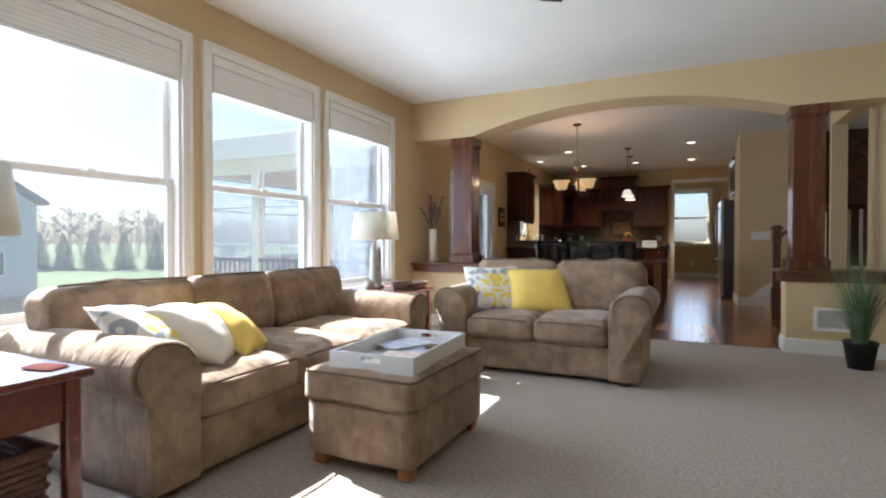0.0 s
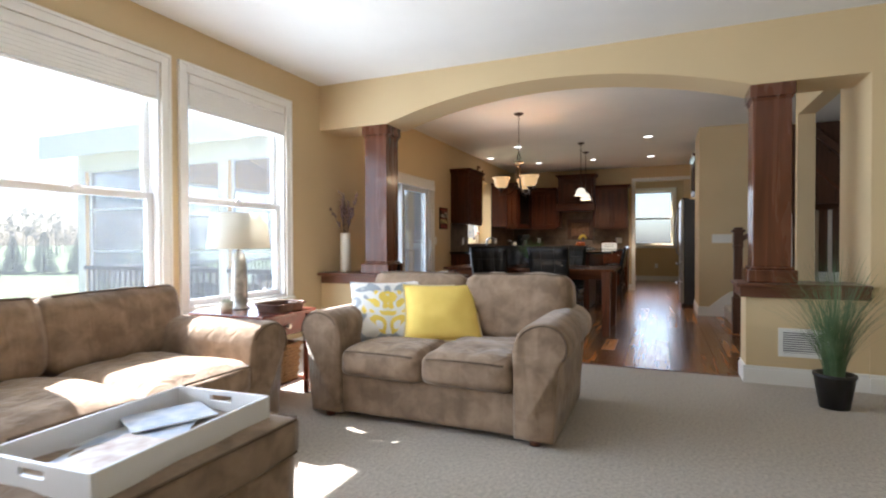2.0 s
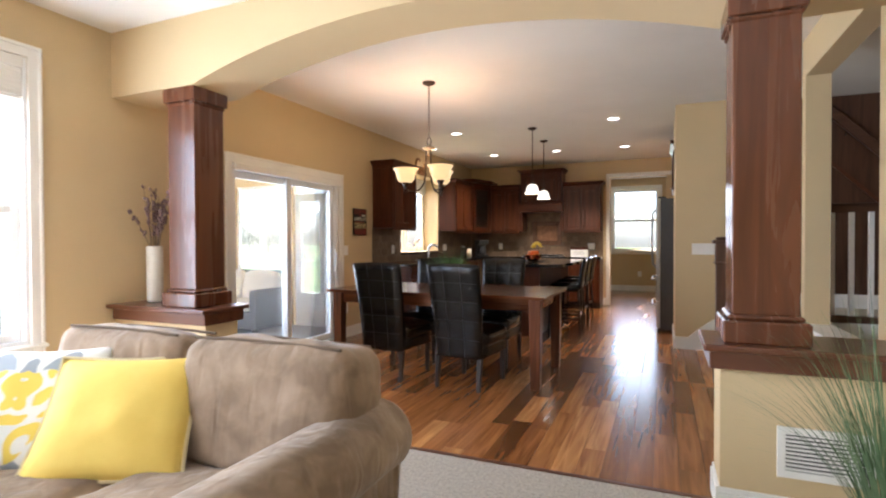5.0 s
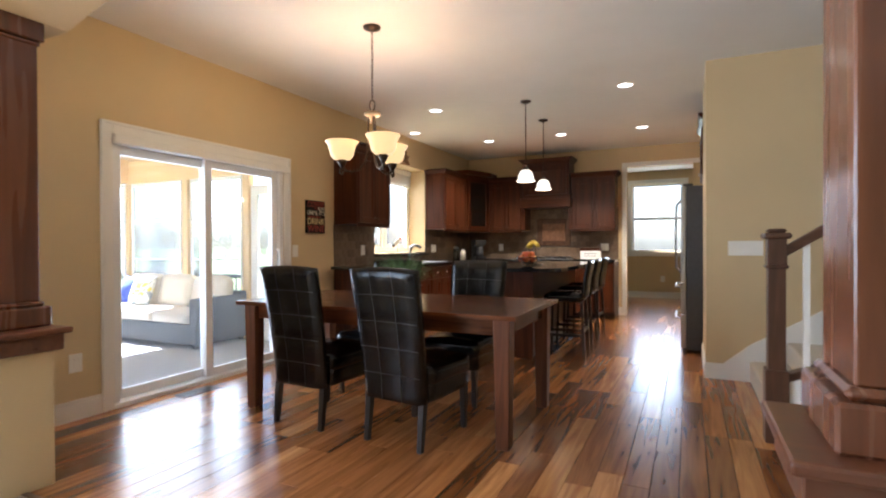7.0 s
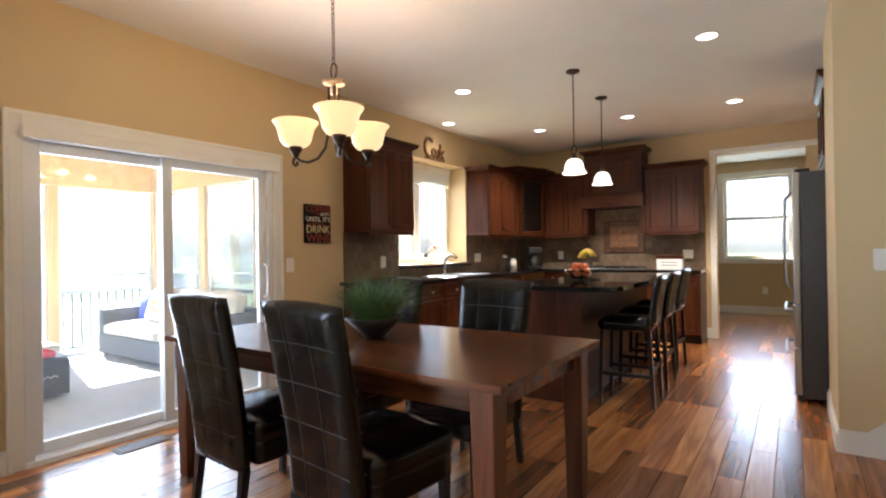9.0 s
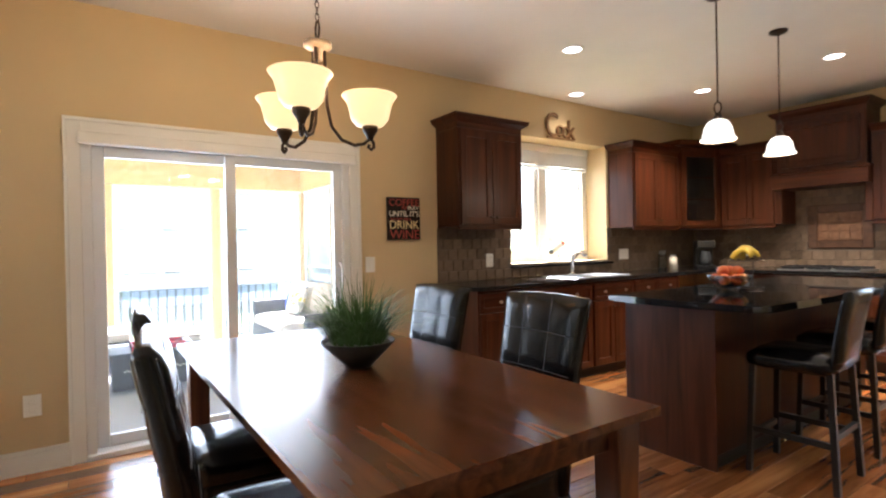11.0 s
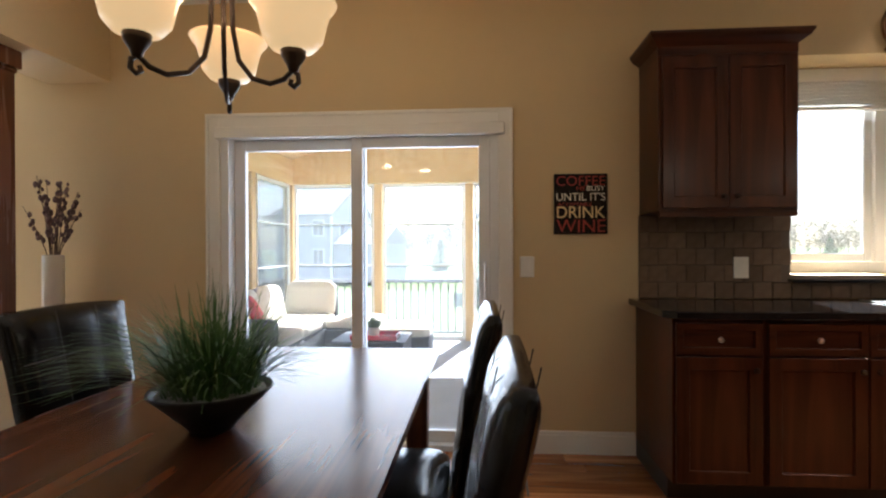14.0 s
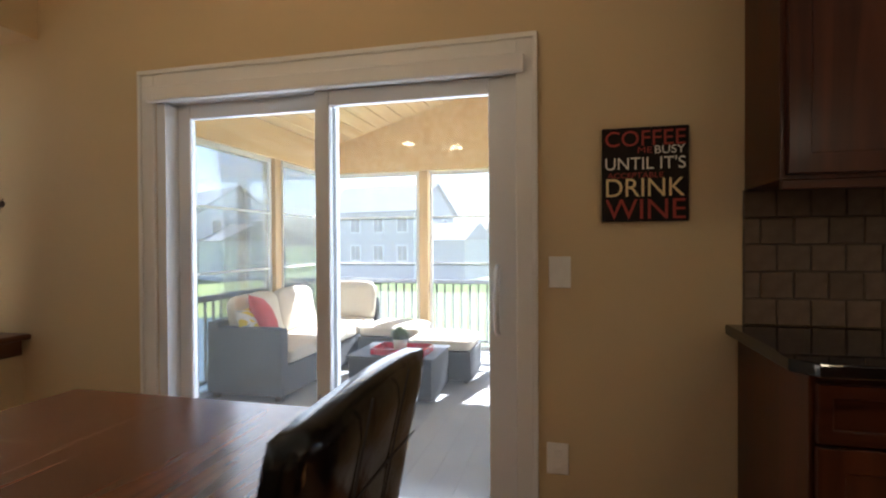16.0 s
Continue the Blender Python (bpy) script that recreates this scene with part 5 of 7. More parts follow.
wall_plate((W, 9.465, 1.12), 90, 0.085, 0.125, "white single light switch by the sliding door")
wall_plate((W, 9.455, 0.375), 90, 0.085, 0.125, "white power outlet low on the beige wall", "outlet")
wall_plate((W, 7.30, 0.385), 90, 0.085, 0.125, "white power outlet low on the beige wall", "outlet")
wall_plate((W + 0.012, 10.70, 1.115), 90, 0.085, 0.125, "white power outlet on the stone backsplash", "outlet")
wall_plate((W + 0.012, 12.71, 1.125), 90, 0.17, 0.12, "wide white plate on the stone backsplash", "outlet", 2)
wall_plate((1.09, 10.3, 1.135), 0, 0.26, 0.125, "wide white five-gang switch plate by the stairs", "switch", 5)
wall_plate((-2.45, BACK - 0.012, 1.13), 0, 0.085, 0.125, "white power outlet on the stone backsplash", "outlet")
wall_plate((-0.62, BACK - 0.012, 1.13), 0, 0.13, 0.12, "white power outlet on the stone backsplash", "outlet", 2)
wall_plate((0.14, FAR, 0.42), 0, 0.085, 0.125, "white power outlet in the far room", "outlet")


def text_mesh(words, size, depth=0.003, shear=0.0):
    cu = bpy.data.curves.new("words", "FONT")
    cu.body, cu.size, cu.extrude, cu.align_x, cu.align_y, cu.shear = words, size, depth, "CENTER", "CENTER", shear
    tmp = bpy.data.objects.new("words", cu)
    scene.collection.objects.link(tmp)
    bpy.context.view_layer.update()
    me = bpy.data.meshes.new_from_object(tmp.evaluated_get(bpy.context.evaluated_depsgraph_get()))
    bpy.data.objects.remove(tmp)
    bpy.data.curves.remove(cu)
    return me


def lettering(name, words, width, height, mat, parent, m, depth=0.002, label=""):
    """Words fitted into width by height, lying in the parent's plane by m."""
    me = text_mesh(words, 1.0, 0.0)
    co = np.array([v.co[:] for v in me.vertices])
    lo, hi = co.min(0), co.max(0)
    for v in me.vertices:
        v.co.x = ((v.co.x - lo[0]) / (hi[0] - lo[0]) - 0.5) * width
        v.co.y = ((v.co.y - lo[1]) / (hi[1] - lo[1]) - 0.5) * height
        v.co.z = 0
    bm = bmesh.new()
    bm.from_mesh(me)
    bpy.data.meshes.remove(me)
    ex = bmesh.ops.extrude_face_region(bm, geom=list(bm.faces))
    bmesh.ops.translate(bm, vec=(0, 0, depth), verts=[g for g in ex["geom"] if isinstance(g, bmesh.types.BMVert)])
    bmesh.ops.recalc_face_normals(bm, faces=bm.faces)
    ob = part(name, bm, mat, parent, label)
    ob.matrix_local = m
    return ob


sg = thing("wall_sign", "black wooden wall sign with painted coffee and wine words", "sign", (W, 9.78, 1.495), 90)
part("board", box(-0.155, 0.155, -0.025, 0.0, -0.178, 0.178, 0.003), "sign_black", sg)
for words, x, zc, w, h, mt in (("COFFEE", 0.0, 0.136, 0.285, 0.058, "sign_red"), ("ME", 0.0, 0.091, 0.05, 0.022, "sign_red"), ("BUSY", 0.088, 0.091, 0.105, 0.030, "sign_white"),
                               ("UNTIL IT'S", 0.0, 0.042, 0.285, 0.048, "sign_white"), ("ACCEPTABLE", -0.035, -0.004, 0.20, 0.020, "sign_red"),
                               ("DRINK", 0.0, -0.050, 0.28, 0.068, "sign_cream"), ("WINE", 0.0, -0.132, 0.285, 0.075, "sign_red")):
    lettering("word", words, w, h, mt, sg, pose(x, -0.025, zc, 90, 0, 0))
ck = thing("cook_letters", "rust-brown metal script letters over the kitchen window", "sign", (W + 0.002, 11.69, 2.35), 90)
part("foot_bar", box(-0.20, 0.20, -0.03, -0.004, 0.0, 0.02, 0.003), "rust_letter", ck)
for words, x, w, zz, h in (("C", -0.13, 0.17, 0.145, 0.25), ("o", -0.015, 0.10, 0.09, 0.12), ("o", 0.075, 0.10, 0.085, 0.12), ("k", 0.165, 0.11, 0.115, 0.20)):
    lettering("letter", words, w, h, "rust_letter", ck, pose(x, -0.008, zz, 90, 0, 0), 0.022)

fr = thing("floor_register", "bronze slotted floor register in the hardwood", "vent", (-2.93, 8.12, 0.0), 0)
part("frame", wall_grid("x", -0.07, 0.07, -0.16, 0.16, 0.0, 0.004), "bronze", fr)
for k in range(10):
    y = -0.14 + k * 0.028
    part("slat", box(-0.055, 0.055, y, y + 0.016, 0.004, 0.007), "black_plastic", fr)

# recessed ceiling lights
for x, y in ((0.08, 10.70), (-2.06, 10.735), (-2.87, 11.70), (-2.126, 12.724), (-1.016, 12.733), (0.083, 12.764)):
    t = thing("recessed_light", "lit round recessed ceiling light with a white rim", "ceiling light", (x, y, CEIL), 0, "recessed kitchen lights")
    part("rim", lathe([(0.088, 0.0), (0.085, -0.006), (0.070, -0.006), (0.068, 0.0)], 28), "white_plastic", t, "", True)
    part("lens", lathe([(0, -0.003), (0.069, -0.003), (0.069, 0.0), (0, 0.0)], 28), "can_glow", t)
    la = bpy.data.lights.new("recessed_lamp", "SPOT")
    la.energy, la.color, la.spot_size, la.spot_blend, la.shadow_soft_size = CAN_WATTS * (3.3 if y > 12 else 0.2), (1.0, 0.86, 0.66), radians(115), 0.6, 0.06
    o = new("recessed_lamp", la)
    o.matrix_world = look((x, y, CEIL - 0.02), (x, y, 0.001))


def pendant(x, y, shade_z):
    t = thing("pendant_light", "bronze pendant with a lit white glass bell shade", "pendant light", (x, y, 0), 0, "pendants over the island")
    part("canopy", lathe([(0, CEIL), (0.06, CEIL), (0.058, CEIL - 0.014), (0.02, CEIL - 0.03), (0, CEIL - 0.03)], 24), "bronze", t, "", True)
    part("rod", lathe([(0.0055, shade_z + 0.26), (0.0055, CEIL - 0.02), (0, CEIL - 0.02)], 8), "bronze", t)
    rg = [(0.022 * math.cos(2 * math.pi * q / 16), 0, shade_z + 0.222 + 0.036 * math.sin(2 * math.pi * q / 16)) for q in range(17)]
    part("loop", tube(rg, 0.005, 8), "bronze", t, "", True)
    part("cap", lathe([(0, shade_z + 0.19), (0.018, shade_z + 0.185), (0.03, shade_z + 0.15), (0, shade_z + 0.148)], 20), "bronze", t, "", True)
    part("shade", lathe([(0.026, shade_z + 0.15), (0.055, shade_z + 0.138), (0.078, shade_z + 0.10), (0.087, shade_z + 0.05), (0.104, shade_z + 0.02), (0.099, shade_z + 0.022), (0.081, shade_z + 0.052), (0.072, shade_z + 0.098), (0.05, shade_z + 0.132), (0.026, shade_z + 0.145)], 32), "pendant_glass", t, "glowing white glass bell", True)
    bulb("pendant_bulb", (x, y, shade_z - 0.02), PEND_WATTS, (1.0, 0.82, 0.58), 0.05)


pendant(-0.985, 10.82, 1.86)
pendant(-1.03, 11.76, 1.86)

# ---- kitchen ----
def shaker(w, h, rail=0.062, th=0.021):
    """A cabinet door with a recessed panel, from x 0 to w and z 0 to h, its face at y -th."""
    rail = min(rail, w * 0.3, h * 0.3)
    bm = bmesh.new()
    rings = []
    for inset, y in ((0.0, 0.0), (0.0, -th + 0.002), (0.002, -th), (rail - 0.003, -th), (rail, -th + 0.003), (rail + 0.001, -th + 0.011)):
        rings.append([bm.verts.new(p) for p in ((inset, y, inset), (w - inset, y, inset), (w - inset, y, h - inset), (inset, y, h - inset))])
    bm.faces.new(rings[0][::-1])
    for a, b in zip(rings, rings[1:]):
        for k in range(4):
            bm.faces.new((a[k], a[(k + 1) % 4], b[(k + 1) % 4], b[k]))
    bm.faces.new(rings[-1])
    bmesh.ops.recalc_face_normals(bm, faces=bm.faces)
    return bm


def knob(t, x, z, y=-0.021, mat="nickel"):
    k = part("knob", lathe([(0, 0), (0.006, 0), (0.006, 0.010), (0.014, 0.014), (0.013, 0.022), (0, 0.024)], 12), mat, t, "satin nickel knob" if mat == "nickel" else "", True)
    k.matrix_local = pose(x, y, z, 90, 0, 0)
    return k


def crown(t, w, d, z, flare=0.055, h=0.11, left=True, right=True):
    """A flaring cornice over a cabinet w wide and d deep."""
    l, r = (flare if left else 0), (flare if right else 0)
    bm = bmesh.new()
    levels = [(0.0, 0.004), (0.02, 0.012), (0.045, 0.012), (0.075, 0.75), (0.09, 0.9), (0.095, 1.0), (h, 1.0)]
    rings = []
    for dz, k in levels:
        a, b, c = l * k, r * k, flare * k
        rings.append([bm.verts.new(p) for p in ((-a, d, z + dz), (-a, -c, z + dz), (w + b, -c, z + dz), (w + b, d, z + dz))])
    for p, q in zip(rings, rings[1:]):
        for i in range(4):
            bm.faces.new((p[i], p[(i + 1) % 4], q[(i + 1) % 4], q[i]))
    bm.faces.new(rings[-1])
    bm.faces.new(list(reversed(rings[0])))
    bmesh.ops.recalc_face_normals(bm, faces=bm.faces)
    return part("cornice", bm, "cherry_x", t)


def wall_cabinet(at, turn, w, h, d, doors, label, left=True, right=True, knob_low=True, cornice=True):
    """Front face at y 0 looking to -y; the body runs back to +y."""
    t = thing("wall_cabinet", label, "cabinet", at, turn, "upper kitchen cabinets")
    part("body", box(0, w, 0, d, 0, h, 0.002), "cherry", t)
    part("light_rail", box(0.004, w - 0.004, -0.004, 0.018, -0.03, 0.0, 0.003), "cherry_x", t)
    dw = (w - 0.03) / doors
    for k in range(doors):
        dr = part("door", shaker(dw - 0.004, h - 0.03), "cherry", t)
        dr.matrix_local = pose(0.015 + k * dw + 0.002, -0.0006, 0.015)
        kx = dw - 0.035 if (k % 2 == 0 and doors > 1) else 0.03
        knob(dr, kx, 0.06 if knob_low else h - 0.1, mat="bronze")
    if cornice:
        crown(t, w, d, h, left=left, right=right)
    return t


UZ, UH = 1.425, 0.825
wall_cabinet((-2.77, 10.125, UZ), 90, 0.71, UH, 0.325, 2, "dark cherry two-door wall cabinet beside the kitchen window")
wall_cabinet((-2.77, 12.46, UZ), 90, 0.87, UH, 0.325, 2, "dark cherry wall cabinet past the kitchen window", right=False)
wall_cabinet((-2.56, BACK - 0.335, UZ), 0, 0.60, UH, 0.33, 2, "dark cherry wall cabinet beside the range hood", left=False, right=False)
wall_cabinet((-1.11, BACK - 0.335, UZ), 0, 0.70, UH, 0.33, 2, "dark cherry two-door wall cabinet with a lit underside", left=False)

# corner cabinet with a glazed door
cc = thing("corner_cabinet", "dark cherry corner cabinet with a glazed door", "cabinet", (0, 0, UZ - 0.02), 0)
c0, c1 = Vector((-2.768, 13.345)), Vector((-2.575, BACK - 0.335))
pts = [(W + 0.002, 13.345), (c0.x, c0.y), (c1.x, c1.y), (c1.x, BACK - 0.002), (W + 0.002, BACK - 0.002)]
bm = extrude_profile(pts, "z", 0, 0.97)
part("body", bm, "cherry", cc)
bm = extrude_profile([(W + 0.002, 13.30), (c0.x + 0.05, c0.y - 0.05), (c1.x + 0.06, c1.y - 0.04), (c1.x + 0.05, BACK - 0.002), (W + 0.002, BACK - 0.002)], "z", 0.985, 1.05, 0.01)
part("cornice", bm, "cherry_x", cc)
ang = math.degrees(math.atan2(c1.y - c0.y, c1.x - c0.x))
L = (c1 - c0).length
bm = box(0.02, 0.085, -0.021, 0, 0.03, 0.92, 0.002)
add_box(bm, L - 0.085, L - 0.02, -0.021, 0, 0.03, 0.92, 0.002)
add_box(bm, 0.085, L - 0.085, -0.0205, 0, 0.03, 0.10, 0.002)
add_box(bm, 0.085, L - 0.085, -0.0205, 0, 0.85, 0.92, 0.002)
dr = part("door", bm, "cherry", cc)
dr.matrix_local = pose(c0.x, c0.y, 0, 0, 0, ang)
# flat black sheet paints the shade between the shelves
part("dark_inside", box(0.085, L - 0.085, -0.003, -0.001, 0.10, 0.85), "black_plastic", dr, "black sheet painted as shaded shelf space behind glass")
part("pane", box(0.085, L - 0.085, -0.013, -0.010, 0.10, 0.85), "thin_glass", dr)
for zz in (0.34, 0.60):
    part("shelf", box(0.085, L - 0.085, -0.009, -0.0035, zz, zz + 0.015), "cherry_x", dr)
for k, zz in enumerate((0.10, 0.355, 0.615)):
    for q in range(3):
        part("glassware", lathe([(0.018, 0), (0.022, 0.09), (0, 0.09)], 10, (0.13 + q * 0.09, -0.012, zz)), "thin_glass", dr)

# range hood
hd = thing("range_hood", "dark cherry wooden range hood with a mantel shelf", "hood", (-1.955, BACK, 1.80), 0)
part("mantel", box(0.0, 0.86, -0.46, -0.002, 0.0, 0.155, 0.004), "cherry_x", hd, "lighter brown mantel band")
part("mantel_moulding", box(-0.012, 0.872, -0.475, -0.004, 0.155, 0.18, 0.006), "cherry_x", hd)
part("chest", box(0.03, 0.83, -0.40, -0.003, 0.18, 0.72, 0.003), "cherry", hd)
fp = part("front_panel", shaker(0.70, 0.46), "cherry", hd)
fp.matrix_local = pose(0.08, -0.40, 0.22)
cr = crown(hd, 0.80, 0.395, 0.0)
cr.matrix_local = pose(0.03, -0.40, 0.72)
part("side_post", box(0.0, 0.06, -0.36, -0.002, -0.37, 0.0, 0.003), "cherry", hd)
part("side_post", box(0.80, 0.86, -0.36, -0.002, -0.37, 0.0, 0.003), "cherry", hd)


def base_cabinet(at, turn, w, label, doors=2, drawers=True, d=0.58, h=0.895, toe=0.10, drawer_only=False):
    t = thing("base_cabinet", label, "cabinet", at, turn, "lower kitchen cabinets")
    part("body", box(0, w, 0, d, toe, h, 0.002), "cherry", t)
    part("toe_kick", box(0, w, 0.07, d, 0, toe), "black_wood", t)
    n = doors
    dw = (w - 0.02) / n
    for k in range(n):
        x = 0.01 + k * dw + 0.003
        if drawers:
            dr = part("drawer", shaker(dw - 0.006, 0.15, 0.035), "cherry_x", t)
            dr.matrix_local = pose(x, -0.0006, h - 0.17)
            knob(dr, (dw - 0.006) / 2, 0.075)
        dh = h - toe - (0.19 if drawers else 0.02)
        dd = part("door", shaker(dw - 0.006, dh), "cherry", t)
        dd.matrix_local = pose(x, -0.0006, toe + 0.01)
        knob(dd, dw - 0.04 if k % 2 == 0 else 0.035, dh - 0.06, mat="bronze")
    return t


yy = 10.10
for w in (0.42, 0.92, 0.62, 0.80):
    base_cabinet((-2.505, yy, 0), 90, w, "dark cherry base cabinet with drawers under the granite", 1 if w < 0.5 else 2)
    yy += w + 0.001
base_cabinet((-2.49, BACK - 0.585, 0), 0, 0.60, "dark cherry base cabinet beside the cooktop", 2)
base_cabinet((-1.885, BACK - 0.585, 0), 0, 0.76, "dark cherry base cabinet below the cooktop", 2)
base_cabinet((-1.12, BACK - 0.585, 0), 0, 0.72, "dark cherry base cabinet at the end of the counter", 2)

ct = thing("granite_counter", "polished black granite worktop along the kitchen walls", "worktop", (0, 0, 0.895), 0)
pts = [(W + 0.003, 10.062), (-2.53, 10.062), (-2.465, 10.11), (-2.465, BACK - 0.625), (-0.38, BACK - 0.625), (-0.38, BACK - 0.003), (W + 0.003, BACK - 0.003)]
part("slab", extrude_profile(pts, "z", 0, 0.037, 0.005, 2), "granite", ct)
part("window_ledge", box(W + 0.012, W + 0.075, KW0 - 0.02, KW1 + 0.02, 0.135, 0.155, 0.004), "granite", ct, "narrow granite ledge below the window")

sk = thing("kitchen_sink", "stainless steel drop-in sink with a chrome faucet", "sink", (-2.78, 11.70, 0.932), 90)
part("rim", box(-0.40, 0.40, -0.235, 0.235, 0.0, 0.006, 0.002), "steel", sk)
# no hollow: the bowl's shade is painted as a dark grey plate
part("bowl", box(-0.36, 0.36, -0.20, 0.15, 0.006, 0.0075), "fridge_side", sk, "flat dark plate painted as the shaded steel bowl")
part("spout", tube([(0, 0.19, 0.0), (0, 0.19, 0.14), (0, 0.17, 0.21), (0, 0.11, 0.245), (0, 0.05, 0.24), (0, 0.01, 0.205)], 0.023, 10), "chrome", sk, "", True)
part("faucet_base", lathe([(0, 0.006), (0.032, 0.006), (0.030, 0.03), (0.018, 0.06), (0, 0.06)], 18, (0, 0.19, 0)), "chrome", sk, "", True)
part("lever", tube([(0, 0.19, 0.12), (0.06, 0.20, 0.19), (0.11, 0.20, 0.225)], 0.018, 8), "chrome", sk, "", True)

ck2 = thing("cooktop", "stainless gas cooktop with black grates", "cooktop", (-1.50, BACK - 0.32, 0.932), 0)
part("plate", box(-0.37, 0.37, -0.24, 0.24, 0, 0.012, 0.004), "steel", ck2)
for gx in (-0.24, 0.0, 0.24):
    bm = bmesh.new()
    for q in (-0.1, 0.0, 0.1):
        add_box(bm, gx + q - 0.006, gx + q + 0.006, -0.2, 0.2, 0.03, 0.042)
    for q in (-0.19, 0.19):
        add_box(bm, gx - 0.106, gx + 0.106, q - 0.006, q + 0.006, 0.012, 0.0415)
    part("grate", bm, "black_plastic", ck2)
    part("burner", lathe([(0, 0.012), (0.04, 0.012), (0.035, 0.026), (0, 0.026)], 16, (gx, 0.0, 0)), "black_plastic", ck2)

cm = thing("coffee_maker", "black drip coffee maker with a glass carafe", "coffee maker", (-2.72, 13.78, 0.932), 40)
part("housing", box(-0.10, 0.10, 0.02, 0.14, 0.0, 0.33, 0.012, 2), "black_plastic", cm)
part("hot_plate", box(-0.10, 0.10, -0.12, 0.02, 0.0, 0.035, 0.008), "black_plastic", cm)
part("brew_head", box(-0.10, 0.10, -0.12, 0.02, 0.24, 0.33, 0.012, 2), "black_plastic", cm)
part("carafe", lathe([(0, 0.037), (0.06, 0.037), (0.065, 0.12), (0.05, 0.18), (0.05, 0.20), (0, 0.20)], 20, (0, -0.05, 0)), "fridge_side", cm, "", True)
for k, (x, y, h) in enumerate(((-2.86, 13.12, 0.20), (-2.80, 13.25, 0.17), (-2.92, 13.22, 0.22))):
    bt2 = thing("glass_jar", "clear glass jar with a steel lid on the counter", "jar", (x, y, 0.932), 0, "jars on the counter")
    part("jar", lathe([(0, 0), (0.045, 0), (0.045, h * 0.8), (0.03, h * 0.88), (0.03, h * 0.9), (0, h * 0.9)], 18), "ceramic" if k == 1 else "thin_glass", bt2, "", True)
    part("lid", lathe([(0, h * 0.9), (0.034, h * 0.9), (0.034, h), (0, h)], 18), "steel", bt2, "", True)
rbx = thing("recipe_box", "small white lettered box on the end of the counter", "box", (-0.80, BACK - 0.30, 0.932), 0)
part("case", box(-0.16, 0.16, -0.06, 0.06, 0, 0.14, 0.004), "white_lacquer", rbx)
part("top_board", box(-0.165, 0.165, -0.065, 0.065, 0.14, 0.185, 0.004), "cherry_x", rbx, "brown wooden lid")
for k in range(2):
    part("lettering_bar", box(-0.10, 0.10, -0.0612, -0.060, 0.05 + k * 0.04, 0.058 + k * 0.04), "fridge_side", rbx)
bd = thing("glass_bird", "coloured glass bird ornament on the window ledge", "ornament", (W - 0.1, 11.75, KWZ0), 80)
bm = bmesh.new()
b = bmesh.ops.create_icosphere(bm, subdivisions=2, radius=0.05)
bmesh.ops.transform(bm, matrix=pose(0, 0, 0.16, 0, -38, 0) @ Matrix.Diagonal((2.0, 0.7, 0.7, 1)), verts=b["verts"])
part("body", bm, "ceramic", bd, "", True)
wing = bmesh.new()
b = bmesh.ops.create_icosphere(wing, subdivisions=2, radius=0.04)
bmesh.ops.transform(wing, matrix=pose(0.045, 0, 0.195, 0, -38, 0) @ Matrix.Diagonal((0.7, 0.95, 0.95, 1)), verts=b["verts"])
part("wing", wing, "apple", bd, "red glass band", True)
part("stem", tube([(0, 0, 0.14), (0.01, 0, 0.0)], 0.004, 6), "bronze", bd)
part("tail", tube([(0.06, 0, 0.20), (0.16, 0, 0.27)], 0.016, 8, 0.004), "white_plastic", bd, "", True)
part("head", lathe([(0, -0.03), (0.025, -0.015), (0.03, 0.0), (0.022, 0.02), (0, 0.03)], 12, (-0.09, 0, 0.10)), "fridge_side", bd, "", True)

# island
isl = thing("kitchen_island", "dark cherry kitchen island with a black granite top", "island", (0, 0, 0), 0)
part("body", box(-1.345, -0.80, 10.40, 12.62, 0.08, 0.90, 0.003), "cherry", isl)
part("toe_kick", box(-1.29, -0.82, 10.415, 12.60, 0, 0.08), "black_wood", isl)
part("end_panel", box(-1.36, -0.79, 10.385, 10.40, 0.0, 0.90, 0.002), "cherry", isl)
top = [(-1.385, 10.26)] + [(-1.385 + 0.80 * s, 10.26 - 0.035 * math.sin(math.pi * s) + 0.01 * s) for s in (0.2, 0.4, 0.6, 0.8)]
top += [(-0.58 + 0.09 * math.sin(a), 10.36 - 0.09 * math.cos(a)) for a in (0, 0.4, 0.8, 1.2, 1.57)] + [(-0.46, 11.45), (-0.49, 12.66), (-1.385, 12.66)]
part("granite_top", extrude_profile(top, "z", 0.90, 0.938, 0.006, 2), "granite", isl, "polished black granite top")
for k in range(3):
    dr = part("door", shaker(0.70, 0.76), "cherry", isl)
    dr.matrix_local = pose(-1.345, 11.14 + k * 0.73, 0.11, 0, 0, -90)
    knob(dr, 0.63, 0.70)


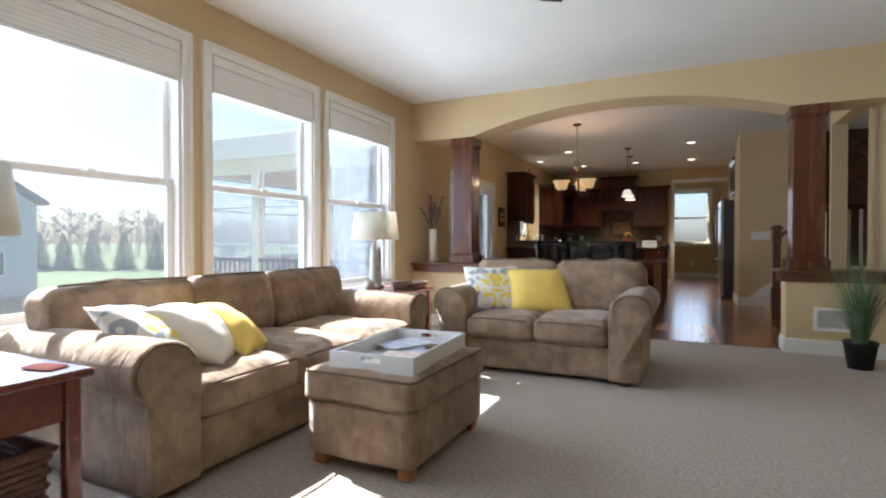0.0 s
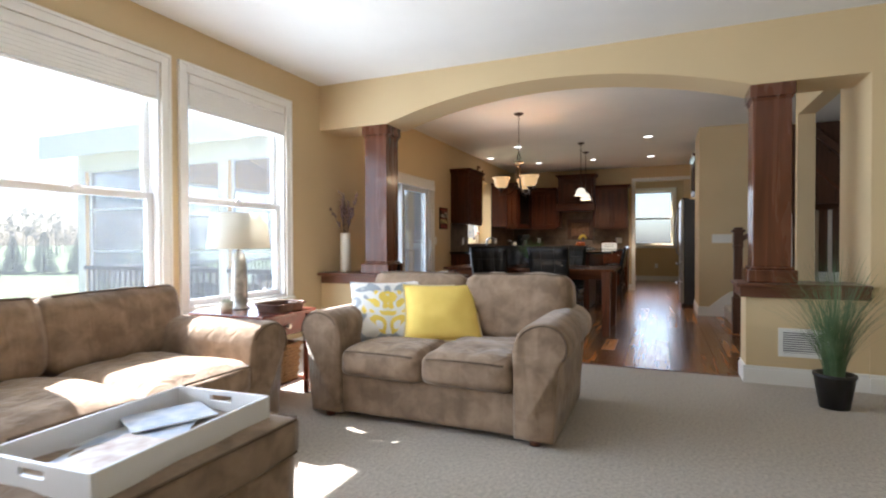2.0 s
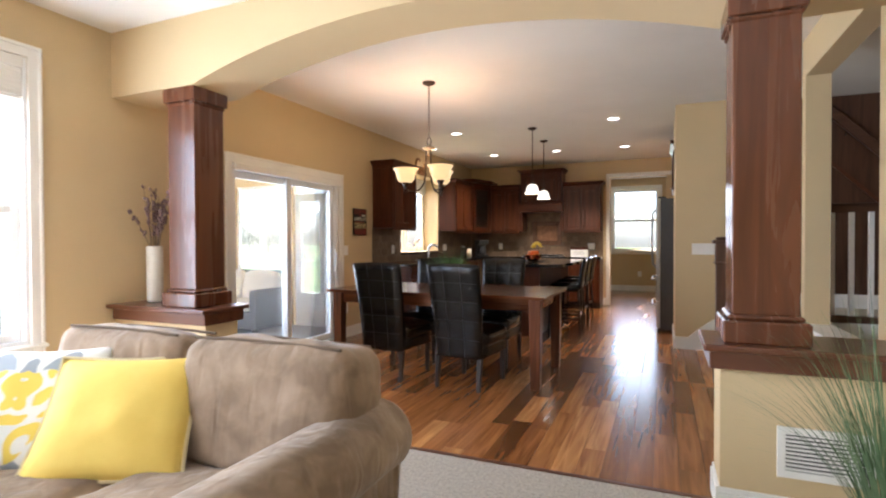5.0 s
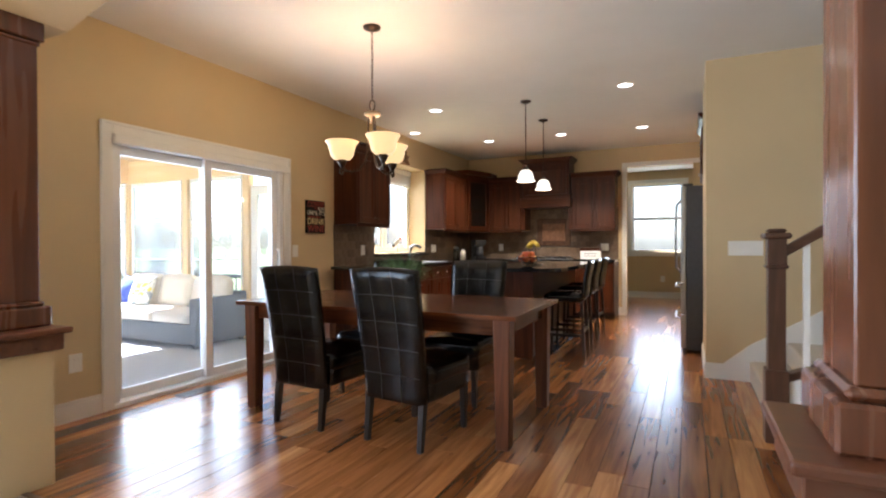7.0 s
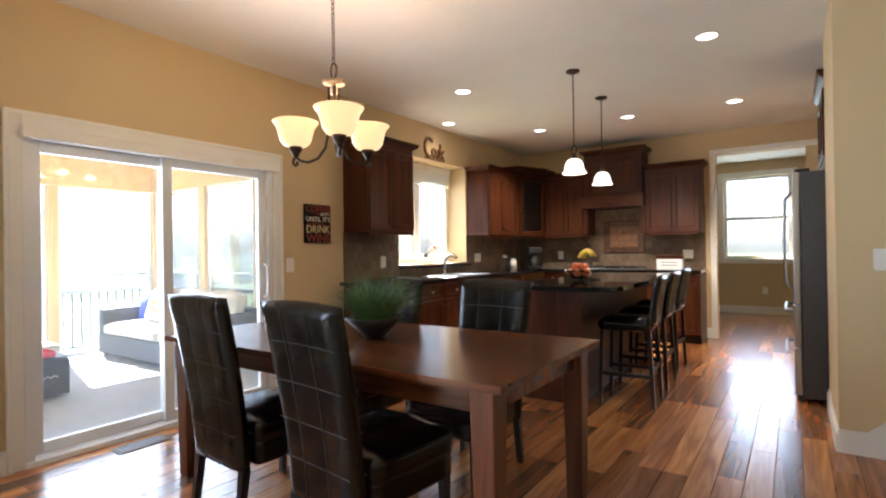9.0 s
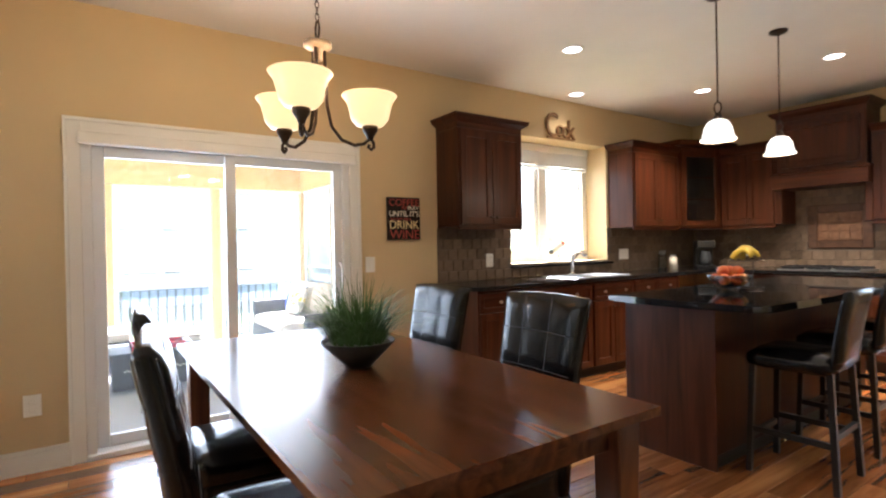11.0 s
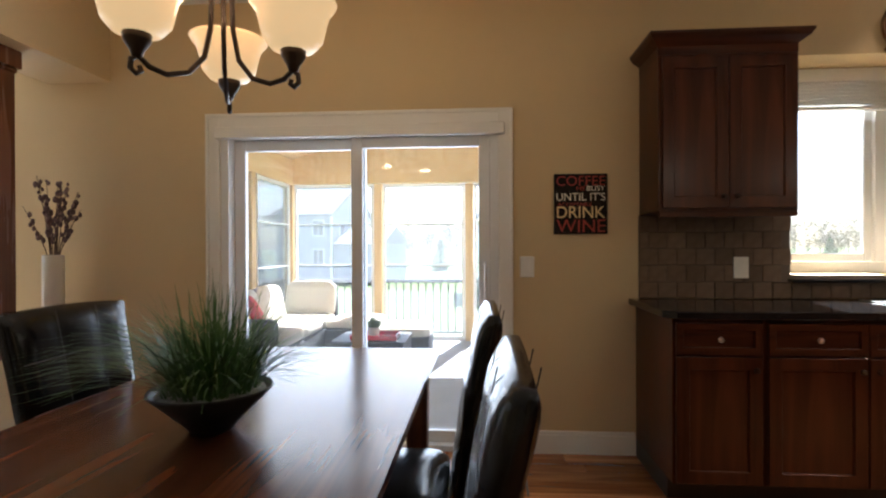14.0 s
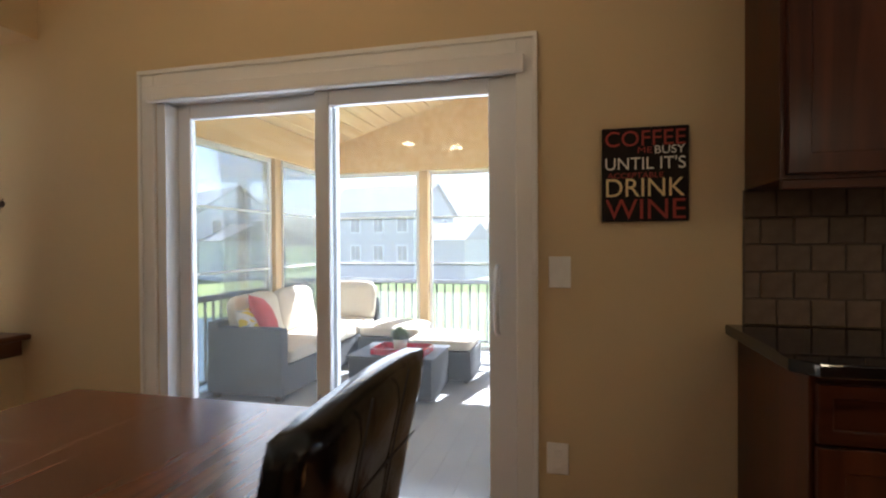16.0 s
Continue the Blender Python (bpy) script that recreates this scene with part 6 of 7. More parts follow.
def bar_stool(at, turn):
    """Faces +y from a back at y 0."""
    t = thing("bar_stool", "black leather counter stool with wooden legs at the island", "stool", at, turn, "stools along the island")
    part("backrest", quilted_back(0.38, 0.42, 0.62, 1.01, 0.0, -0.06, 0.05, 1, 2), "leather", t, "", True)
    part("seat", soft_block(0.40, 0.40, 0.09, 0.035, 0.02, 10, 0.003, 4.0, (0, 0.20, 0.575)), "leather", t, "", True)
    for sx in (-1, 1):
        for y, o in ((0.02, -0.03), (0.37, 0.02)):
            part("leg", tube([(sx * 0.165, y, 0.60), (sx * 0.185, y + o, 0.0)], 0.02, 4), "black_wood", t)
    part("stretcher", box(-0.17, 0.17, 0.375, 0.395, 0.18, 0.21), "black_wood", t)
    part("stretcher", box(-0.17, 0.17, -0.005, 0.015, 0.26, 0.29), "black_wood", t)
    for sx in (-1, 1):
        part("stretcher", box(sx * 0.176 - 0.01, sx * 0.176 + 0.01, 0.015, 0.375, 0.22, 0.25), "black_wood", t)
    return t


st = bar_stool((-0.33, 10.77, 0), 93)
copy_thing(st, pose(-0.36, 11.47, 0, 0, 0, 90))
copy_thing(st, pose(-0.38, 12.14, 0, 0, 0, 88))

fb = thing("fruit_bowl", "clear glass bowl of oranges and apples on the island", "bowl", (-1.02, 11.0, 0.938), 0)
part("bowl", lathe([(0, 0), (0.05, 0), (0.055, 0.01), (0.12, 0.07), (0.135, 0.10), (0.131, 0.10), (0.115, 0.07), (0.05, 0.015), (0, 0.012)], 28), "thin_glass", fb, "", True)
rnd = random.Random(4)
for k in range(11):
    a = k * 2.4
    r = 0.0 if k == 10 else (0.075 if k < 7 else 0.045)
    z = 0.075 if k < 7 else 0.125
    f = thing("orange" if k % 3 == 0 else "apple", "orange lying in the glass bowl" if k % 3 == 0 else "red apple lying in the glass bowl", "fruit", (-1.02 + r * math.cos(a), 11.0 + r * math.sin(a), 0.938 + z - 0.034), 40 * k, "fruit in the glass bowl")
    part("flesh", lathe([(0, 0.004), (0.02, 0.0), (0.034, 0.018), (0.037, 0.036), (0.03, 0.058), (0.012, 0.068), (0, 0.064)], 16), "orange_fruit" if k % 3 == 0 else "apple", f, "", True)
    part("stalk", tube([(0, 0, 0.062), (0.003, 0, 0.078)], 0.0018, 5), "twig", f)
bs = thing("banana_stand", "dark wire stand holding a bunch of bananas", "fruit stand", (-1.0, 11.18, 0.938), 0)
part("base_ring", tube([(0.10 * math.cos(2 * math.pi * q / 20), 0.10 * math.sin(2 * math.pi * q / 20), 0.006) for q in range(21)], 0.005, 6), "bronze", bs)
part("post", tube([(0.0, 0.09, 0.0), (0.0, 0.09, 0.30), (0.0, 0.05, 0.345), (0, 0.0, 0.335)], 0.005, 6), "bronze", bs)
part("upper_ring", tube([(0.10 * math.cos(2 * math.pi * q / 20), 0.10 * math.sin(2 * math.pi * q / 20), 0.19) for q in range(21)], 0.004, 6), "bronze", bs)
for k in range(6):
    off = (k - 2.5) * 0.024
    pts = [(0.062 * math.sin(u), off * (0.4 + 0.6 * abs(math.sin(u))), 0.195 + 0.085 * math.cos(u) - abs(off) * 0.35) for u in (-1.25, -0.8, -0.3, 0.2, 0.7, 1.1)]
    part("banana", tube(pts, 0.022, 8, 0.010), "banana", bs, "", True)

# refrigerator
rf = thing("refrigerator", "stainless french-door refrigerator with dark grey sides", "refrigerator", (0.575, 11.36, 0), 0)
part("case", box(0.055, 0.85, 0.0, 0.92, 0.03, 1.80, 0.006), "fridge_side", rf)
for nm, a, b, z0, z1 in (("door", 0.003, 0.458, 0.76, 1.80), ("door", 0.462, 0.917, 0.76, 1.80), ("drawer", 0.003, 0.917, 0.42, 0.752), ("drawer", 0.003, 0.917, 0.05, 0.412)):
    d = part(nm, box(0.0, 0.05, a, b, z0, z1, 0.010, 2), "steel", rf)
    if nm == "door":
        yh = b - 0.03 if a < 0.1 else a + 0.03
        part("handle", tube([(0.0, yh, 0.85), (-0.05, yh, 0.90), (-0.062, yh, 1.25), (-0.05, yh, 1.62), (0.0, yh, 1.68)], 0.013, 8), "steel", d, "curved steel handle", True)
    else:
        part("handle", tube([(0.0, 0.10, z1 - 0.05), (-0.05, 0.14, z1 - 0.05), (-0.055, 0.46, z1 - 0.05), (-0.05, 0.78, z1 - 0.05), (0.0, 0.82, z1 - 0.05)], 0.013, 8), "steel", d, "straight steel handle", True)
part("hinge_cover", box(0.02, 0.12, 0.02, 0.12, 1.80, 1.825, 0.006), "black_plastic", rf)
part("grille", box(0.02, 0.06, 0.02, 0.90, 0.0, 0.045), "black_plastic", rf)
mgn = thing("wall_cabinet", "dark cherry cabinet over the refrigerator", "cabinet", (0.80, 12.31, 1.90), -90, "upper kitchen cabinets")
part("body", box(0, 0.94, 0, 0.6, 0, 0.55, 0.002), "cherry", mgn)
for k in range(2):
    dr = part("door", shaker(0.45, 0.52), "cherry", mgn)
    dr.matrix_local = pose(0.015 + k * 0.458, -0.0006, 0.015)
    knob(dr, 0.41 if k == 0 else 0.04, 0.05)
crown(mgn, 0.94, 0.6, 0.55)

# ---- stairs ----
stairs = thing("staircase", "cream carpeted staircase with dark rail and white balusters", "stairs", (0, 0, 0), kind="structure")
RUN, RISE = 0.265, 0.178
LAND_X, LAND_Z = 1.12 + 2 * RUN, 3 * RISE
for k in range(2):
    x = 1.12 + k * RUN
    part("step", box(x, LAND_X, 8.86, 10.298, k * RISE, (k + 1) * RISE, 0.018, 2), "stair_carpet", stairs)
part("landing", box(LAND_X, 4.39, 8.86, 10.298, 0.0, LAND_Z, 0.018, 2), "stair_carpet", stairs)
sk_pts = [(0.79, 0.0), (1.12, 0.0), (1.72, 0.40), (1.90, LAND_Z), (4.3, LAND_Z), (4.3, LAND_Z + 0.14), (1.70, LAND_Z + 0.14), (1.12, 0.31), (0.92, 0.135), (0.79, 0.135)]
part("skirt_board", extrude_profile(sk_pts, "y", 10.284, 10.2995), "trim", stairs)
sl = RISE / RUN
part("stringer", extrude_profile([(1.15, 0.0), (4.38, 0.0), (4.38, LAND_Z + 0.05), (1.60, LAND_Z + 0.05), (1.15, 0.345)], "y", 8.80, 8.855), "trim", stairs)
TURN_X = 1.70
shoe_z, hand_z = 0.36 + (TURN_X - 1.17) * sl * 0.62, 1.09 + (TURN_X - 1.16) * sl
part("shoe_rail", extrude_profile([(1.17, 0.36), (TURN_X, shoe_z), (3.6, shoe_z), (3.6, shoe_z + 0.05), (TURN_X, shoe_z + 0.05), (1.17, 0.41)], "y", 8.79, 8.87, 0.006), "rail_wood", stairs)
part("handrail", extrude_profile([(1.16, 1.09), (TURN_X, hand_z), (3.6, hand_z), (3.6, hand_z + 0.065), (TURN_X, hand_z + 0.065), (1.16, 1.155)], "y", 8.798, 8.862, 0.012, 2), "rail_wood", stairs)
for k in range(17):
    x = 1.27 + k * 0.125
    lo = shoe_z + 0.04 if x > TURN_X else 0.40 + (x - 1.17) * sl * 0.62
    hi = hand_z + 0.01 if x > TURN_X else 1.10 + (x - 1.16) * sl
    part("baluster", box(x - 0.016, x + 0.016, 8.814, 8.846, lo, hi), "trim", stairs)
nw = part("newel_post", box(1.075, 1.165, 8.785, 8.875, 0.0, 1.10, 0.004), "newel", stairs)
part("plinth", box(1.06, 1.18, 8.77, 8.89, 0.0, 0.43, 0.006), "newel", nw)
part("ring", box(1.062, 1.178, 8.772, 8.888, 1.025, 1.05, 0.008), "newel", nw)
part("block", box(1.07, 1.17, 8.78, 8.88, 1.05, 1.20, 0.004), "newel", nw)
part("cap", box(1.048, 1.192, 8.758, 8.902, 1.20, 1.235, 0.010), "newel", nw)
part("cap_top", box(1.07, 1.17, 8.78, 8.88, 1.235, 1.26, 0.012), "newel", nw)
up = thing("upper_handrail", "dark sloping handrail on the stairwell wall", "railing", (0, 10.62, 0), kind="structure")
part("rail", extrude_profile([(2.2, 2.78), (3.2, 1.74), (3.2, 1.60), (2.2, 2.64)], "y", -0.09, -0.03, 0.008), "rail_wood", up)
part("wall_trim", extrude_profile([(2.2, 2.22), (3.2, 1.18), (3.2, 1.13), (2.2, 2.17)], "y", -0.02, -0.002), "ledge", up, "paler sloping trim board")
for x in (2.45, 3.0):
    part("bracket", tube([(x, -0.06, 2.78 - (x - 2.2) * 1.04 - 0.13), (x, -0.02, 2.78 - (x - 2.2) * 1.04 - 0.17), (x, -0.001, 2.78 - (x - 2.2) * 1.04 - 0.17)], 0.008, 6), "bronze", up)
opening = thing("opening_sill", "white sill of the opening onto the stairs", "trim", (0, 0, 0), kind="structure")
part("sill", box(1.645, 1.85, 7.10, 8.62, 0.55, 0.582, 0.005), "trim", opening)

# ---- porch ----
PX, PS, PN, PF = -7.1, 6.5, 10.3, -0.05
OUT = W - 0.16
HDR = 2.12
structure("porch_floor", box(PX - 0.1, OUT, PS - 0.1, PN + 0.1, PF - 0.2, PF - 0.003), "deck", "pale grey board floor of the screened porch", "floor")
porch = bpy.data.objects["porch_floor"]
n = 27
for k in range(n):
    y0 = PS - 0.1 + (PN - PS + 0.2) * k / n
    y1 = PS - 0.1 + (PN - PS + 0.2) * (k + 1) / n
    part("board", box(PX - 0.1, OUT, y0, y1 - 0.002, PF - 0.003, PF), "deck", porch)
roof = thing("porch_roof", "gabled porch roof with a knotty pine ceiling", "roof", (0, 0, 0), kind="structure")
RY, RZ, EZ = 8.4, 3.02, 2.46
for s in (-1, 1):
    e = PS - 0.35 if s < 0 else PN + 0.35
    ez = EZ - (RZ - EZ) / 1.9 * 0.35
    m = 13
    for k in range(m):
        a, b = k / m, (k + 1) / m - 0.004
        p0 = (e + (RY - e) * a, ez + (RZ - ez) * a)
        p1 = (e + (RY - e) * b, ez + (RZ - ez) * b)
        part("ceiling_board", extrude_profile([p0, p1, (p1[0], p1[1] + 0.02), (p0[0], p0[1] + 0.02)], "x", PX - 0.3, OUT), "pine", roof)
    part("roof_slope", extrude_profile([(e, ez + 0.03), (RY, RZ + 0.03), (RY, RZ + 0.2), (e, ez + 0.16)], "x", PX - 0.4, OUT), "shingle", roof)
    part("fascia", box(PX - 0.4, OUT, min(e, e + 0.03 * s), max(e, e + 0.03 * s), ez - 0.12, ez + 0.18), "trim", roof)
part("gable", extrude_profile([(PS, HDR + 0.01), (PN, HDR + 0.01), (PN, EZ + 0.02), (RY, RZ + 0.0), (PS, EZ + 0.02)], "x", PX - 0.06, PX + 0.06), "pine", roof)
for y0, y1 in ((PS - 0.06, PS + 0.06), (PN - 0.06, PN + 0.06)):
    part("header", box(PX + 0.061, OUT, y0, y1, HDR, EZ + 0.0), "pine", roof)
part("header_casing", box(PX - 0.06, OUT, PS - 0.082, PS - 0.061, HDR - 0.04, EZ), "trim", roof)


def porch_bay(axis, at, u0, u1):
    """One screened bay: frame bars, three panes of clear vinyl, rail and balusters."""
    t = thing("porch_window", "clear porch window panel over a dark railing", "window", (0, 0, 0), group="porch window bays", kind="structure")

    def bar(name, a, b, z0, z1, half, mat, parent=t):
        if axis == "x":
            return part(name, box(at - half, at + half, a, b, z0, z1), mat, parent)
        return part(name, box(a, b, at - half, at + half, z0, z1), mat, parent)
    for z in (PF, 0.98, 1.55, HDR - 0.045):
        bar("muntin", u0, u1, z, z + (0.045 if z in (PF, HDR - 0.045) else 0.018), 0.018, "vinyl")
    bar("stile", u0, u0 + 0.03, PF + 0.045, HDR - 0.045, 0.017, "vinyl")
    bar("stile", u1 - 0.03, u1, PF + 0.045, HDR - 0.045, 0.017, "vinyl")
    bar("top_rail", u0, u1, 0.74, 0.79, 0.03, "dark_metal").location = (-0.07, 0, 0) if axis == "x" else (0, 0.07 if at > 8 else -0.07, 0)
    bar("bottom_rail", u0, u1, 0.03, 0.06, 0.02, "dark_metal").location = (-0.07, 0, 0) if axis == "x" else (0, 0.07 if at > 8 else -0.07, 0)
    pane = bar("pane", u0 + 0.03, u1 - 0.03, PF + 0.045, HDR - 0.045, 0.002, "vinyl_pane")
    pane.visible_shadow = False
    u = u0 + 0.06
    while u < u1 - 0.03:
        o = bar("baluster", u - 0.009, u + 0.009, 0.06, 0.74, 0.009, "dark_metal")
        o.location = (-0.07, 0, 0) if axis == "x" else (0, 0.07 if at > 8 else -0.07, 0)
        u += 0.105


def porch_post(x, y):
    t = thing("porch_post", "square pine post carrying the porch roof", "post", (x, y, PF), 0, "porch posts", "structure")
    part("shaft", box(-0.055, 0.055, -0.055, 0.055, 0, HDR - PF, 0.004), "pine_v", t)
    part("outer_casing", box(-0.07, -0.056, -0.07, 0.07, 0, HDR - PF), "trim", t)
    if y == PS:
        part("outer_casing", box(-0.07, 0.07, -0.084, -0.071, 0, HDR - PF), "trim", t)


ys = [PS, 7.765, 9.035, PN]
for a, b in zip(ys, ys[1:]):
    porch_bay("x", PX, a + 0.07, b - 0.07)
for y in ys:
    porch_post(PX, y)
xs = [PX, -5.80, -4.50, OUT]
for a, b in zip(xs, xs[1:]):
    porch_bay("y", PS, a + 0.07, b - 0.07 if b < -4 else b)
for x in xs[1:3]:
    porch_post(x, PS)
porch_bay("y", PN, PX + 0.07, -5.87)
porch_bay("y", PN, -5.73, -4.70)
for x in (-5.80, -4.63, -3.93):
    porch_post(x, PN)
pdr = thing("porch_door", "white porch door with a tall glass light", "door", (0, 0, 0), kind="structure")
bm = wall_grid("y", PN - 0.025, PN + 0.025, -4.56, -4.0, PF, 1.97, [(-4.46, -4.10, 0.45, 1.85)])
part("leaf", bm, "trim", pdr)
pn = part("pane", box(-4.46, -4.10, PN - 0.003, PN + 0.003, 0.45, 1.85), "glass", pdr)
pn.visible_shadow = False
part("handle", tube([(-4.52, PN - 0.025, 0.95), (-4.52, PN - 0.06, 0.95), (-4.44, PN - 0.06, 0.95)], 0.009, 6), "nickel", pdr)
structure("porch_wall_north", wall_grid("y", PN - 0.05, PN + 0.05, -3.87, OUT, PF, HDR), "siding", "pale siding beside the porch door", "wall")


def wicker_seat(at, turn, w, d, label, arm_left=True, arm_right=True, cushions=2):
    """A resin wicker settee facing -y from a front at y 0."""
    t = thing("wicker_sofa", label, "outdoor sofa", at, turn, "porch wicker seats")
    part("base", soft_block(w, d, 0.25, 0.02, 0, 6, 0.001, 0, (0, d / 2, 0.04)), "wicker_grey", t)
    part("back", soft_block(w, 0.12, 0.60, 0.03, 0, 6, 0.001, 0, (0, d - 0.06, 0.05)), "wicker_grey", t)
    for s, on in ((-1, arm_left), (1, arm_right)):
        if on:
            part("arm", soft_block(0.13, d - 0.02, 0.55, 0.03, 0, 6, 0.001, 0, (s * (w / 2 - 0.065), d / 2, 0.05)), "wicker_grey", t)
    iw = w - 0.13 * (arm_left + arm_right)
    off = 0.065 * (arm_left - arm_right)
    cw = iw / cushions
    for k in range(cushions):
        x = -iw / 2 + off + cw * (k + 0.5)
        part("seat_cushion", soft_block(cw - 0.01, d - 0.14, 0.13, 0.04, 0.02, 8, 0.003, k, (x, (d - 0.14) / 2 - 0.01, 0.285)), "cream_cloth", t, "", True)
        bm = soft_block(cw - 0.02, 0.15, 0.42, 0.06, 0.03, 8, 0.005, k + 3)
        bmesh.ops.transform(bm, matrix=pose(x, d - 0.21, 0.40, -12), verts=bm.verts)
        part("back_cushion", bm, "cream_cloth", t, "", True)
    for sx in (-1, 1):
        for y in (0.06, d - 0.06):
            part("foot", box(sx * (w / 2 - 0.06) - 0.025, sx * (w / 2 - 0.06) + 0.025, y - 0.025, y + 0.025, 0, 0.045), "black_plastic", t)
    return t


wicker_seat((-5.72, 9.44, PF), 0, 2.25, 0.80, "grey wicker porch sofa with cream cushions by the railing", True, True, 3)
wicker_seat((-5.44, 7.25, PF), 180, 1.48, 0.71, "grey wicker porch settee with cream cushions in the corner", True, False, 2)
wicker_seat((-6.19, 6.91, PF), 90, 0.68, 0.72, "grey wicker corner seat with cream cushions", False, False, 1)


def footstool(x, y, w, d, label):
    t = thing("wicker_footstool", label, "footstool", (x, y, PF), 0, "porch wicker seats")
    part("base", soft_block(w, d, 0.27, 0.02, 0, 6, 0.001, 0, (0, 0, 0.02)), "wicker_grey", t)
    part("cushion", soft_block(w - 0.02, d - 0.02, 0.11, 0.035, 0.015, 8, 0.003, 6, (0, 0, 0.285)), "cream_cloth", t, "", True)
    for sx in (-1, 1):
        for sy in (-1, 1):
            part("foot", box(sx * (w / 2 - 0.05) - 0.02, sx * (w / 2 - 0.05) + 0.02, sy * (d / 2 - 0.05) - 0.02, sy * (d / 2 - 0.05) + 0.02, 0, 0.025), "black_plastic", t)
    return t


footstool(-5.90, 8.31, 0.60, 0.62, "grey wicker footstool with a cream cushion by the porch table")
footstool(-6.50, 7.61, 0.68, 0.68, "grey wicker seat block with a cream cushion by the railing")
wt = thing("wicker_ottoman_table", "dark wicker porch table with a glass top", "table", (-5.22, 8.08, PF), 0)
part("body", soft_block(0.60, 0.72, 0.33, 0.02, 0, 6, 0.001, 0, (0, 0, 0.02)), "wicker_slate", wt)
part("top", box(-0.31, 0.31, -0.37, 0.37, 0.352, 0.366, 0.004), "fridge_side", wt, "grey glass table top")
wave = [(0.305, -0.26 + 0.026 * k, 0.20 + (0.010 if k % 2 else -0.010)) for k in range(21)]
part("woven_band", tube(wave, 0.006, 5), "cream_cloth", wt, "pale zigzag band woven into the side")
rt = thing("red_tray", "glossy red tray on the porch table", "tray", (-5.15, 8.12, PF + 0.366), 0)
part("tray_floor", box(-0.15, 0.15, -0.22, 0.22, 0, 0.01), "red_lacquer", rt)
for b in ((-0.16, -0.148, -0.22, 0.22), (0.148, 0.16, -0.22, 0.22), (-0.148, 0.148, -0.232, -0.22), (-0.148, 0.148, 0.22, 0.232)):
    part("side", box(*b, 0.001, 0.05), "red_lacquer", rt)
ph = thing("herb_pot", "bushy pale green plant in a grey pot on the red tray", "plant", (-5.15, 8.10, PF + 0.376), 0)
part("pot", lathe([(0, 0), (0.05, 0), (0.062, 0.10), (0.055, 0.10), (0, 0.09)], 20), "ceramic", ph, "", True)
part("leaves", blades(260, 0.05, 0.09, 0.09, 0.17, 0.5, 8, 0.009, 3), "grass_blade", ph)
for c in ph.children:
    if c.name.startswith("leaves"):
        c.location.z = 0.07
pillow("red_pillow", "coral red pillow on the porch settee", (-5.02, 6.98, 0.385), -24, 10, 200, 0.44, "red_cloth", 8.0)
pillow("patterned_pillow", "pale patterned pillow on the porch settee", (-4.90, 6.93, 0.385), -26, 0, 190, 0.34, "floral", 9.0)
pillow("blue_pillow", "royal blue pillow on the porch sofa", (-6.52, 9.88, 0.37), -16, 0, 0, 0.40, "blue_cloth", 10.0)
pillow("patterned_pillow", "floral pillow on the porch sofa", (-6.18, 9.80, 0.37), -20, 0, 4, 0.42, "floral", 11.0)
pf = thing("porch_fan_light", "small round fixture under the porch ceiling", "fan", (-5.2, 8.4, 2.72), 0)
part("rod", lathe([(0.012, 0.03), (0.012, 0.29), (0, 0.29)], 8), "bronze", pf)
part("motor", lathe([(0, -0.03), (0.10, -0.02), (0.12, 0.02), (0.05, 0.06), (0, 0.06)], 20), "bronze", pf, "", True)

# ---- outdoors ----
GZ = -2.2
ground = bmesh.new()
N = 48
verts = {}
for i in range(N + 1):
    for j in range(N + 1):
        x = -420 + 440 * (i / N) ** 0.7 - 0
        y = -260 + 560 * j / N
        far = max(0.0, -x - 70)
        h = GZ + (0.022 * far if far < 120 else 2.64) * (0.6 + 0.4 * noise.noise(Vector((x * 0.01, y * 0.01, 0)))) + 0.25 * noise.noise(Vector((x * 0.04, y * 0.04, 3))) * min(1.0, far / 20)
        verts[i, j] = ground.verts.new((x, y, h))
for i in range(N):
    for j in range(N):
        ground.faces.new((verts[i, j], verts[i + 1, j], verts[i + 1, j + 1], verts[i, j + 1]))
structure("ground", ground, "lawn", "sunlit spring lawn sloping away from the house", "ground", True)
structure("pond", extrude_profile([(-16 + 6 * math.cos(a), -4 + 9 * math.sin(a)) for a in [2 * math.pi * k / 28 for k in range(28)]], "z", GZ, GZ + 0.03), "water", "small calm pond beyond the lawn", "water")
structure("foundation", box(OUT - 0.02, 4.6, -2.8, FAR + 0.2, GZ - 0.3, -0.31), "siding", "pale siding below the house floor", "wall")
for x, y in ((PX, PS), (PX, PN), (PX, 8.4)):
    t = thing("deck_pier", "white square pier below the porch", "post", (x + 0.15, y + (0.15 if y < 8 else -0.15 if y > 9 else 0), GZ - 0.1), 0, "porch piers", "structure")
    part("shaft", box(-0.09, 0.09, -0.09, 0.09, 0, PF - 0.2 - GZ + 0.1), "trim", t)


